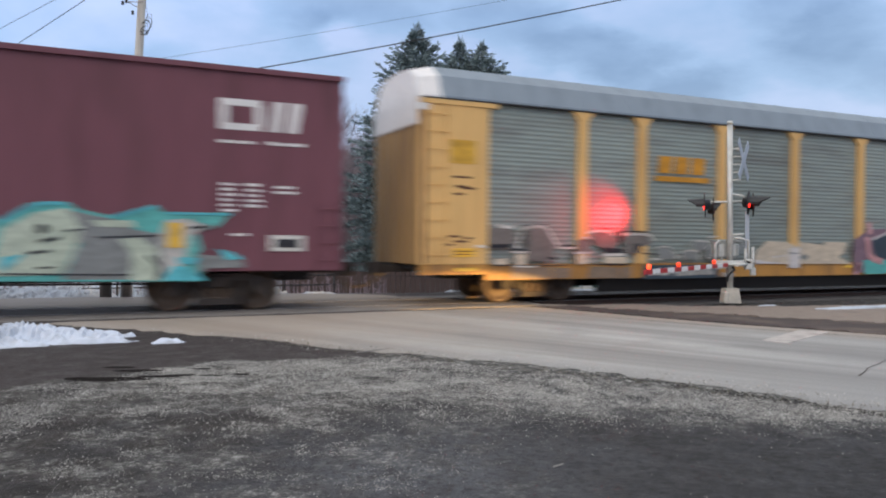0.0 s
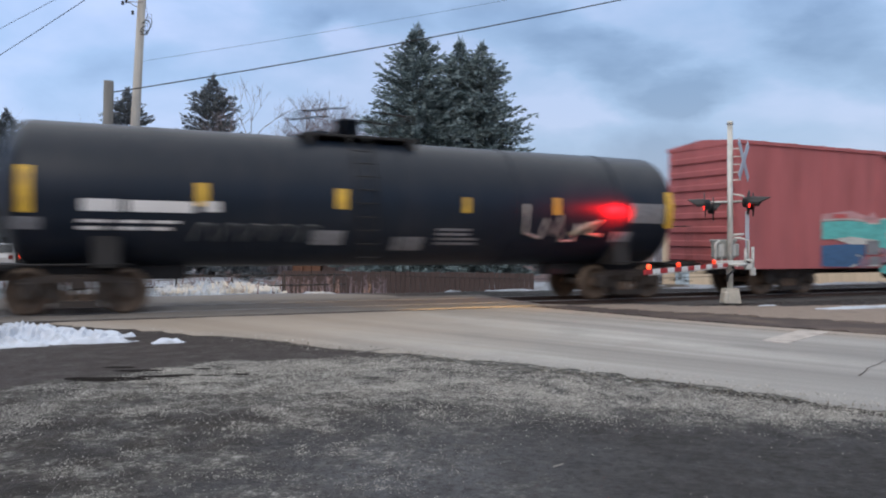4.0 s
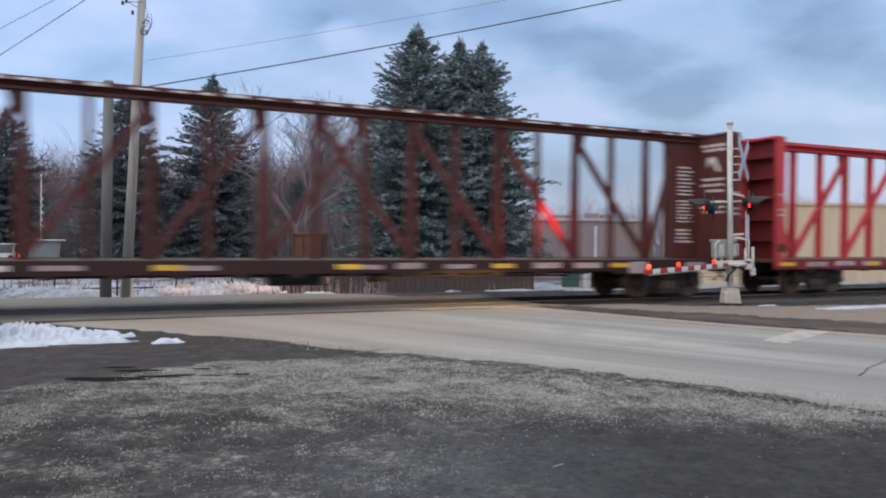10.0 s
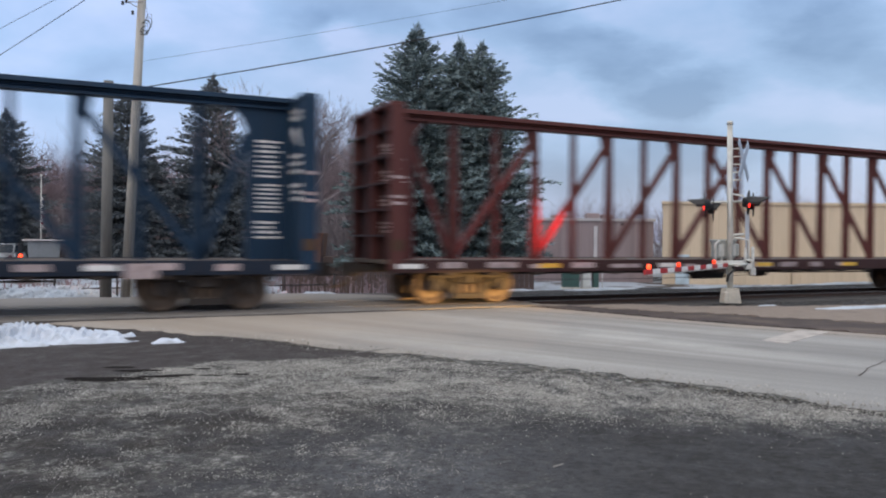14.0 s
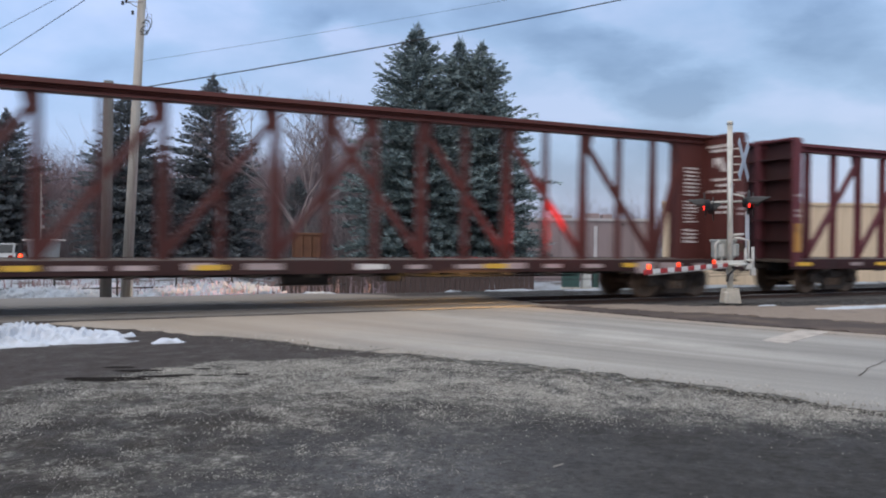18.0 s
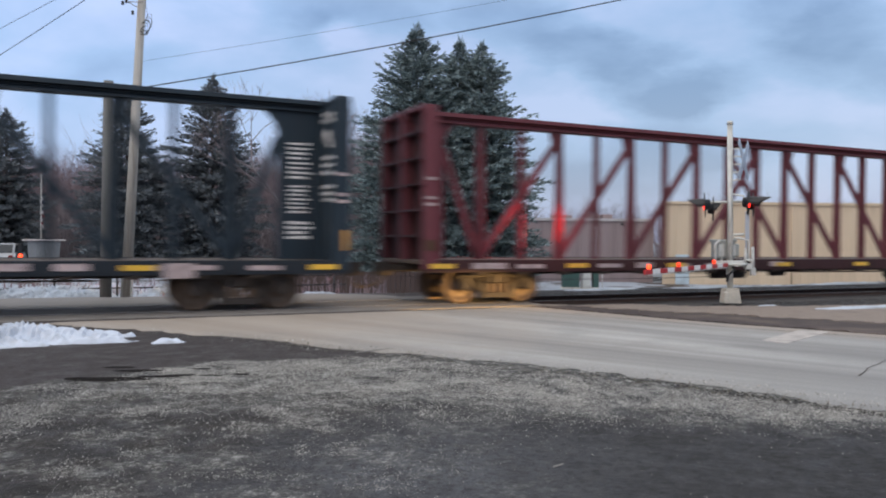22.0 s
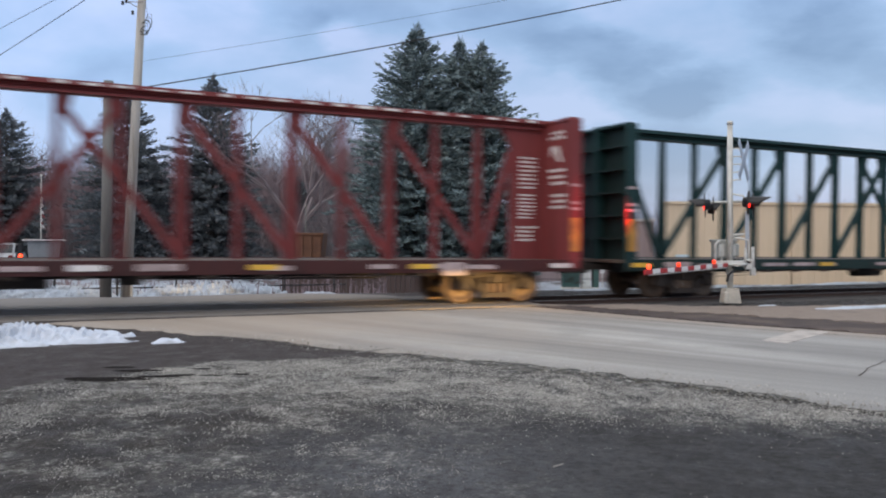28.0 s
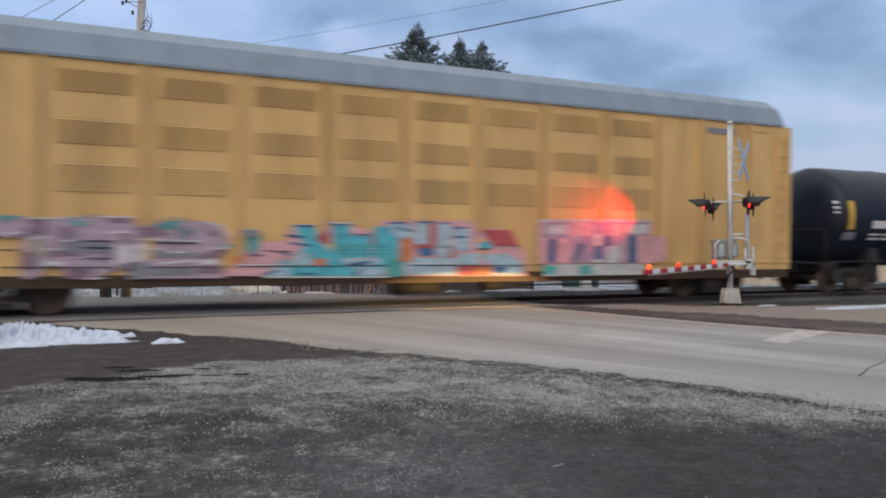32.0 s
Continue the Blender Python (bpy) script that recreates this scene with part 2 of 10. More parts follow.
M["concrete"] = mat("weathered_concrete", (0.58, 0.54, 0.46), rough=0.9, vary=0.2, scale=14, dark_scale=3, bump=0.3)
M["pole"] = mat("bleached_pole_wood", (0.41, 0.39, 0.355), rough=0.85, vary=0.3, scale=8, stretch=(6, 6, 0.4), dark=(0.14, 0.11, 0.085), dark_amount=0.6, bump=0.3, bump_scale=20)
M["pole_grey"] = mat("grey_pole_wood", (0.19, 0.185, 0.175), rough=0.9, vary=0.3, scale=8, stretch=(6, 6, 0.4), dark_amount=0.6, bump=0.3, bump_scale=20)
M["cable"] = mat("black_cable", (0.02, 0.02, 0.022), rough=0.6, vary=0.1)
M["snow"] = mat("old_snow", (0.56, 0.61, 0.69), rough=0.75, vary=0.15, scale=9, dark=(0.30, 0.31, 0.33), dark_scale=3.4, dark_amount=0.75, bump=0.5, bump_scale=9)
M["dirty_snow"] = mat("dirty_ploughed_snow", (0.45, 0.50, 0.56), rough=0.8, vary=0.2, scale=4, dark=(0.17, 0.17, 0.17), dark_scale=1.6, dark_amount=0.85, stretch=(0.6, 1, 2), bump=0.4, bump_scale=6)
M["bark"] = mat("grey_bark", (0.085, 0.07, 0.062), rough=0.9, vary=0.35, scale=12, bump=0.4)
M["twig"] = mat("bare_twigs", (0.20, 0.168, 0.175), rough=0.9, vary=0.3, scale=5)
M["brush"] = mat("red_brown_brush", (0.215, 0.165, 0.178), rough=0.9, vary=0.3, scale=5)
M["needle"] = mat("blue_spruce_needles", (0.205, 0.262, 0.268), rough=0.75, vary=0.9, scale=2.2, dark=(0.035, 0.056, 0.056), dark_scale=1.3, dark_amount=0.85, per="island", spec=0.2)
M["needle_dark"] = mat("dark_spruce_needles", (0.155, 0.174, 0.188), rough=0.8, vary=0.65, scale=1.6, dark=(0.068, 0.078, 0.084), dark_scale=0.9, dark_amount=0.6, per="island", spec=0.2)
M["tan_wall"] = mat("tan_metal_siding", (0.60, 0.475, 0.335), rough=0.6, vary=0.07, scale=2, stretch=(4, 1, 0.3), dark_scale=0.4, dark_amount=0.25)
M["mauve_wall"] = mat("mauve_brown_siding", (0.285, 0.222, 0.222), rough=0.75, vary=0.1, scale=2, stretch=(4, 1, 0.3), dark_scale=0.4, dark_amount=0.35)
M["trim"] = mat("pale_roof_trim", (0.50, 0.47, 0.47), rough=0.5, vary=0.1)
M["door_pale"] = mat("pale_blue_door_paint", (0.50, 0.60, 0.66), rough=0.5, vary=0.08)
M["util_green"] = mat("green_cabinet_paint", (0.045, 0.10, 0.085), rough=0.5, vary=0.15)
M["rust"] = mat("rusty_sheet_steel", (0.15, 0.07, 0.04), rough=0.85, vary=0.35, scale=5, dark=(0.07, 0.03, 0.02), dark_amount=0.6, bump=0.2)
M["fence"] = mat("brown_stained_boards", (0.075, 0.050, 0.045), rough=0.85, vary=0.14, scale=4, stretch=(6, 1, 0.5))
M["car_white"] = mat("silver_white_car_paint", (0.42, 0.44, 0.46), rough=0.3, vary=0.05, dark_amount=0.3)
M["trailer_grey"] = mat("dull_grey_sheet_metal", (0.24, 0.26, 0.28), rough=0.6, vary=0.15)
M["glass_dark"] = mat("dark_window_glass", (0.02, 0.024, 0.028), rough=0.06, vary=0.1, dark_amount=0.1)
M["lining"] = mat("scuffed_plywood_lining", (0.74, 0.54, 0.35), rough=0.85, vary=0.25, scale=5, stretch=(0.6, 1, 2), dark=(0.34, 0.27, 0.19), dark_scale=1.2, dark_amount=0.5)
M["stone"] = mat("pale_gravel_stones", (0.36, 0.346, 0.316), rough=0.9, vary=0.75, scale=20, per="island")
M["ballast"] = mat("dark_ballast_stone", (0.085, 0.078, 0.075), rough=0.95, vary=0.55, scale=25, bump=0.8, bump_scale=18, dark_scale=2.0)
M["tie"] = mat("creosote_tie_wood", (0.055, 0.042, 0.035), rough=0.9, vary=0.35, scale=8, stretch=(1, 8, 1))
M["panel"] = mat("crossing_panel_asphalt", (0.205, 0.184, 0.166), rough=0.85, vary=0.25, scale=18, bump=0.3)
M["grass"] = mat("dead_straw_grass", (0.17, 0.148, 0.112), rough=0.9, vary=0.4, scale=4, per="island")
M["wood_stick"] = mat("weathered_stick", (0.25, 0.235, 0.215), rough=0.9, vary=0.2)
for key, col in dict(g_teal=(0.10, 0.40, 0.37), g_mint=(0.40, 0.53, 0.44), g_pale=(0.52, 0.50, 0.46), g_pink=(0.58, 0.20, 0.20), g_coral=(0.56, 0.105, 0.10), g_black=(0.02, 0.02, 0.025),
                     g_blue=(0.05, 0.12, 0.24), g_grey=(0.20, 0.20, 0.21), g_lilac=(0.36, 0.26, 0.33), g_aqua=(0.10, 0.47, 0.53), g_orange=(0.62, 0.20, 0.06), g_yellow=(0.74, 0.40, 0.04), g_cream=(0.50, 0.42, 0.32), g_white=(0.62, 0.58, 0.56), g_rose=(0.56, 0.30, 0.30),
                     g_smoke=(0.20, 0.21, 0.205), g_amber=(0.66, 0.30, 0.02), g_blush=(0.52, 0.36, 0.31), g_thistle=(0.40, 0.29, 0.33), g_ice=(0.42, 0.56, 0.60), g_dusk=(0.07, 0.065, 0.065), g_chalk=(0.56, 0.56, 0.53), g_taupe=(0.27, 0.19, 0.13), g_soot=(0.17, 0.15, 0.135), g_navy=(0.035, 0.055, 0.075), g_mauve=(0.24, 0.15, 0.19), g_sage=(0.47, 0.53, 0.42), g_lime=(0.52, 0.56, 0.30)).items():
    M[key] = mat("spray_paint_" + key[2:], col, rough=0.55, vary=0.42, scale=4, stretch=(1, 1, 2.2), dark_scale=2.2, dark_amount=0.5)


# ---- mesh helpers ----
def box(bm, x0, x1, y0, y1, z0, z1, m=None):
    vs = [bm.verts.new((x, y, z)) for x in (x0, x1) for y in (y0, y1) for z in (z0, z1)]
    for f in ((0, 1, 3, 2), (4, 6, 7, 5), (0, 4, 5, 1), (2, 3, 7, 6), (0, 2, 6, 4), (1, 5, 7, 3)):
        bm.faces.new([vs[i] for i in f])
    if m:
        bmesh.ops.transform(bm, matrix=m, verts=vs)
    return vs


def bbox(bm, x0, x1, y0, y1, z0, z1, r=0.01, m=None):
    """A box with chamfered edges."""
    t = bmesh.new()
    box(t, x0, x1, y0, y1, z0, z1)
    bmesh.ops.bevel(t, geom=t.edges[:], offset=r, segments=1, affect="EDGES", profile=0.5)
    if m:
        t.transform(m)
    merge(bm, t)


def merge(bm, t):
    vs = {v: bm.verts.new(v.co) for v in t.verts}
    for f in t.faces:
        bm.faces.new([vs[v] for v in f.verts])
    t.free()


def prism(bm, pts, y0, y1, axis="y"):
    """A polygon in x-z (axis y), x-y (axis z) or y-z (axis x), drawn out between two planes."""
    def place(a, b, c):
        return (a, c, b) if axis == "y" else (a, b, c) if axis == "z" else (c, a, b)
    lo = [bm.verts.new(place(a, b, y0)) for a, b in pts]
    hi = [bm.verts.new(place(a, b, y1)) for a, b in pts]
    k = len(pts)
    bm.faces.new(lo)
    bm.faces.new(hi[::-1])
    for i in range(k):
        bm.faces.new((lo[i], hi[i], hi[(i + 1) % k], lo[(i + 1) % k]))


def tube(bm, p0, p1, r0, r1=None, seg=8, caps=True):
    p0, p1 = Vector(p0), Vector(p1)
    r1 = r0 if r1 is None else r1
    d = (p1 - p0)
    if d.length < 1e-6:
        return
    q = d.to_track_quat("Z", "Y")
    ring = [(math.cos(2 * math.pi * i / seg), math.sin(2 * math.pi * i / seg)) for i in range(seg)]
    a = [bm.verts.new(p0 + q @ Vector((c * r0, s * r0, 0))) for c, s in ring]
    b = [bm.verts.new(p1 + q @ Vector((c * r1, s * r1, 0))) for c, s in ring]
    for i in range(seg):
        f = bm.faces.new((a[i], a[(i + 1) % seg], b[(i + 1) % seg], b[i]))
        f.smooth = seg > 6
    if caps:
        bm.faces.new(a[::-1])
        bm.faces.new(b)


def pipe(bm, pts, r, seg=6):
    """A bent round bar in one piece."""
    pts = [Vector(p) for p in pts]
    rings = []
    for i, p in enumerate(pts):
        d = (pts[min(i + 1, len(pts) - 1)] - pts[max(i - 1, 0)])
        if d.length < 1e-6:
            d = Vector((0, 0, 1))
        q = d.to_track_quat("Z", "Y")
        rings.append([bm.verts.new(p + q @ Vector((math.cos(2 * math.pi * k / seg) * r, math.sin(2 * math.pi * k / seg) * r, 0))) for k in range(seg)])
    for a, c in zip(rings, rings[1:]):
        best = min(range(seg), key=lambda o: sum((a[k].co - c[(k + o) % seg].co).length for k in range(seg)))
        for k in range(seg):
            f = bm.faces.new((a[k], a[(k + 1) % seg], c[(k + 1 + best) % seg], c[(k + best) % seg]))
            f.smooth = True
    bm.faces.new(rings[0][::-1])
    bm.faces.new(rings[-1])


def lathe(bm, prof, seg=20, axis="y", at=(0, 0, 0)):
    """Revolve (radius, along) pairs round an axis."""
    rings = []
    for r, h in prof:
        row = []
        for i in range(seg):
            c, s = math.cos(2 * math.pi * i / seg) * r, math.sin(2 * math.pi * i / seg) * r
            p = (c, h, s) if axis == "y" else (c, s, h) if axis == "z" else (h, c, s)
            row.append(bm.verts.new((p[0] + at[0], p[1] + at[1], p[2] + at[2])))
        rings.append(row)
    for a, b in zip(rings, rings[1:]):
        for i in range(seg):
            f = bm.faces.new((a[i], a[(i + 1) % seg], b[(i + 1) % seg], b[i]))
            f.smooth = True
    bm.faces.new(rings[0])
    bm.faces.new(rings[-1][::-1])


def mesh_of(bm, name, material):
    bmesh.ops.recalc_face_normals(bm, faces=bm.faces[:])
    me = bpy.data.meshes.new(name)
    bm.to_mesh(me)
    bm.free()
    me.materials.append(material)
    return me


def part(name, bm, material, parent, label="", at=None):
    ob = new(name, mesh_of(bm, name, material))
    ob.parent = parent
    if at is not None:
        ob.matrix_basis = at
    if label:
        ob["label"] = label
    if name in ("stencil", "graffiti", "graffiti_fill", "graffiti_cloud", "wall_mark", "frost"):
        ob["kind"] = "stuff"
    return ob


def share(name, src, parent, at):
    """Another object on the mesh of src."""
    ob = new(name, src.data)
    ob.parent = parent
    ob.matrix_basis = at
    return ob


def thing(name, m, label, category, group="", kind=""):
    ob = new(name)
    ob.matrix_world = m
    ob.empty_display_size = 0.3
    return tagged(ob, label, category, group, kind)


def single(name, bm, material, m, label, category="", group="", kind=""):
    ob = new(name, mesh_of(bm, name, material))
    ob.matrix_world = m
    return tagged(ob, label, category, group, kind)


# ---- ground, road, track ----
def smooth(a, b, x):
    t = min(1.0, max(0.0, (x - a) / (b - a)))
    return t * t * (3 - 2 * t)


def ground_z(x, y):
    s, w = to_track(x, y)
    z = -0.03 + 0.022 * noise.noise((x * 0.5, y * 0.5, 0)) + 0.01 * noise.noise((x * 2.1, y * 2.1, 3))
    off_cross = max(smooth(8.5, 11.0, s), smooth(-13, -16, s))
    # the bed beside the rails lies lower outside the crossing
    z -= 0.16 * off_cross * smooth(2.7, 1.9, abs(w))
    # the land falls away behind the track
    z -= (1.15 * smooth(6, 10, s) + 0.45 * (1 - smooth(6, 10, s))) * smooth(-3.2, -9.0, w)
    return z


def make_ground():
    k = 75
    warp = [math.sinh(i / k * 6.2) / math.sinh(6.2) * 3200 for i in range(-k, k + 1)]
    fine_x = sorted(set([round(v, 3) for v in warp] + [round(-14 + 0.5 * i, 3) for i in range(80)]))
    fine_y = sorted(set([round(v, 3) for v in warp] + [round(0.5 * i, 3) for i in range(90)]))
    verts, faces = [], []
    for y in fine_y:
        for x in fine_x:
            verts.append((x, y, ground_z(x, y) if abs(x) < 200 and abs(y) < 200 else -0.5 if to_track(x, y)[1] < -9 else -0.03))
    nx = len(fine_x)
    for j in range(len(fine_y) - 1):
        for i in range(nx - 1):
            a = j * nx + i
            faces.append((a, a + 1, a + nx + 1, a + nx))
    me = bpy.data.meshes.new("ground")
    me.from_pydata(verts, [], faces)
    me.polygons.foreach_set("use_smooth", [True] * len(faces))
    me.materials.append(ground_material())
    tagged(new("ground", me), "dark gritty lot with pale gravel, mud and snow behind the track", "ground", kind="structure")


def ground_material():
    m = bpy.data.materials.new("gritty_lot")
    t, n, l = node_tree(m)
    out, b = n.new("ShaderNodeOutputMaterial"), n.new("ShaderNodeBsdfPrincipled")
    l.new(b.outputs[0], out.inputs[0])
    coord = n.new("ShaderNodeTexCoord")
    b.inputs["Specular IOR Level"].default_value = 0.22

    def tex(scale, detail=6, rough=0.6):
        q = n.new("ShaderNodeTexNoise")
        q.inputs["Scale"].default_value, q.inputs["Detail"].default_value, q.inputs["Roughness"].default_value = scale, detail, rough
        l.new(coord.outputs["Object"], q.inputs["Vector"])
        return q.outputs["Fac"]

    def span(v, a, b2, lo=0.0, hi=1.0):
        q = n.new("ShaderNodeMapRange")
        for key, val in zip(("From Min", "From Max", "To Min", "To Max"), (a, b2, lo, hi)):
            q.inputs[key].default_value = val
        l.new(v, q.inputs["Value"])
        return q.outputs[0]

    def mixed(fac, a, c):
        q = n.new("ShaderNodeMix")
        q.data_type = "RGBA"
        l.new(fac, q.inputs[0])
        for sock, v in ((q.inputs[6], a), (q.inputs[7], c)):
            if isinstance(v, tuple):
                sock.default_value = (*v, 1)
            else:
                l.new(v, sock)
        return q.outputs[2]

    def calc(op, a, c):
        q = n.new("ShaderNodeMath")
        q.operation = op
        for sock, v in zip(q.inputs, (a, c)):
            if isinstance(v, float):
                sock.default_value = v
            else:
                l.new(v, sock)
        return q.outputs[0]

    def along(dx, dy, off):
        q = n.new("ShaderNodeVectorMath")
        q.operation = "DOT_PRODUCT"
        l.new(coord.outputs["Object"], q.inputs[0])
        q.inputs[1].default_value = (dx, dy, 0)
        return calc("ADD", q.outputs["Value"], off)

    # distance from the pavement's edge towards the lot
    edge = along(-0.547, -0.837, 0.547 * 4.24 + 0.837 * 7.3)
    lot = mixed(span(tex(34), 0.35, 0.7), (0.042, 0.0405, 0.041), (0.104, 0.101, 0.100))
    lot = mixed(span(tex(0.75, 4, 0.6), 0.50, 0.66, 0, 0.55), lot, (0.104, 0.104, 0.108))
    lot = mixed(calc("MULTIPLY", span(tex(1.7, 6, 0.7), 0.36, 0.54, 0, 0.85), span(along(-1, 0.0, 0.0), -0.3, 1.2)), lot, (0.058, 0.050, 0.043))
    mud = mixed(span(tex(20), 0.35, 0.7), (0.056, 0.048, 0.047), (0.100, 0.086, 0.083))
    lot = mixed(span(tex(2.6, 6, 0.7), 0.45, 0.62, 0.0, 0.5), lot, (0.032, 0.030, 0.030))
    lot = mixed(span(tex(7.0, 7, 0.78), 0.50, 0.60, 0.0, 0.5), lot, (0.026, 0.024, 0.023))
    lot = mixed(span(tex(11.0, 4, 0.7), 0.52, 0.68, 0.0, 0.5), lot, (0.085, 0.083, 0.080))
    wob = calc("MULTIPLY", calc("SUBTRACT", tex(1.1, 5, 0.65), 0.5), 1.2)
    rim = calc("MAXIMUM", along(-1.07, 1, -12.75), along(-0.267, 1, -10.515))
    muddy = calc("MULTIPLY", span(calc("ADD", rim, wob), -0.15, 0.3), span(along(-1, 0.0, 0.0), -0.6, 0.6))
    # worn, bleached patch of the old asphalt
    dist = n.new("ShaderNodeVectorMath")
    dist.operation = "DISTANCE"
    dist.inputs[1].default_value = (-0.20, 5.25, 0)
    l.new(coord.outputs["Object"], dist.inputs[0])
    lot = mixed(calc("MULTIPLY", span(calc("ADD", dist.outputs["Value"], wob), 0.3, 1.9, 0.9, 0.0), span(tex(3.0, 5, 0.65), 0.30, 0.55)), lot, (0.135, 0.138, 0.148))
    # dark speckle in the colour for the small shadows between stones
    lot = mixed(span(tex(17.0, 4, 0.8), 0.50, 0.58, 0.0, 0.6), lot, (0.024, 0.022, 0.021))
    lot = mixed(muddy, lot, mud)
    def cells(scale):
        q = n.new("ShaderNodeTexVoronoi")
        q.inputs["Scale"].default_value = scale
        l.new(coord.outputs["Object"], q.inputs["Vector"])
        s = n.new("ShaderNodeSeparateColor")
        l.new(q.outputs["Color"], s.inputs[0])
        return q.outputs["Distance"], s.outputs[0]

    gap1, tone1 = cells(28)
    tone2 = cells(60)[1]
    stones = mixed(span(tone1, 0.3, 1.0), (0.155, 0.149, 0.132), (0.65, 0.632, 0.58))
    chips = mixed(span(tone2, 0.35, 1.0), (0.14, 0.135, 0.120), (0.59, 0.574, 0.525))
    grit = mixed(span(tex(12, 3), 0.45, 0.55), stones, chips)
    ragged = calc("ADD", edge, calc("MULTIPLY", calc("SUBTRACT", tex(1.3, 6, 0.7), 0.5), 2.2))
    band = calc("MULTIPLY", span(ragged, -0.9, -0.4), span(calc("ADD", ragged, along(0.5, 0.0, 0.0)), 2.9, 1.9))
    band = calc("MULTIPLY", band, span(tex(3.2, 7, 0.75), 0.40, 0.54))
    band = calc("MULTIPLY", band, span(along(1, -0.35, 0.0), -7.6, -6.2))
    drift = calc("MULTIPLY", span(tex(1.2, 7, 0.72), 0.47, 0.58), span(tex(8.0, 5, 0.8), 0.44, 0.58, 0.1, 0.9))
    band = calc("MAXIMUM", band, calc("MULTIPLY", drift, calc("MULTIPLY", span(edge, 0.6, 1.2), span(along(-1, 0.12, 0.0), -0.6, 1.2))))
    band = calc("MULTIPLY", band, span(tex(7.0, 6, 0.8), 0.40, 0.58, 0.12, 1.0))
    band = calc("MULTIPLY", band, span(muddy, 0.2, 0.9, 1.0, 0.04))
    near = mixed(band, lot, grit)
    # behind the track: brown earth under patchy snow
    far_w = along(math.sin(radians(-TRACK_TURN)), math.cos(radians(TRACK_TURN)), -TRACK_DIST)
    snow = mixed(span(tex(0.35, 5), 0.40, 0.50), (0.10, 0.08, 0.065), (0.42, 0.46, 0.52))
    col = mixed(span(far_w, 3.4, 4.4), near, snow)
    l.new(col, b.inputs["Base Color"])
    l.new(span(tex(3.0, 4), 0.35, 0.65, 0.55, 0.92), b.inputs["Roughness"])
    bp = n.new("ShaderNodeBump")
    bp.inputs["Strength"].default_value, bp.inputs["Distance"].default_value = 0.9, 0.035
    rough_up = calc("ADD", calc("ADD", tex(26, 5, 0.7), tex(70, 3, 0.7)), calc("MULTIPLY", tex(7.5, 5, 0.7), 1.6))
    l.new(calc("SUBTRACT", rough_up, calc("MULTIPLY", gap1, 0.9)), bp.inputs["Height"])
    l.new(bp.outputs[0], b.inputs["Normal"])
    return m


make_ground()


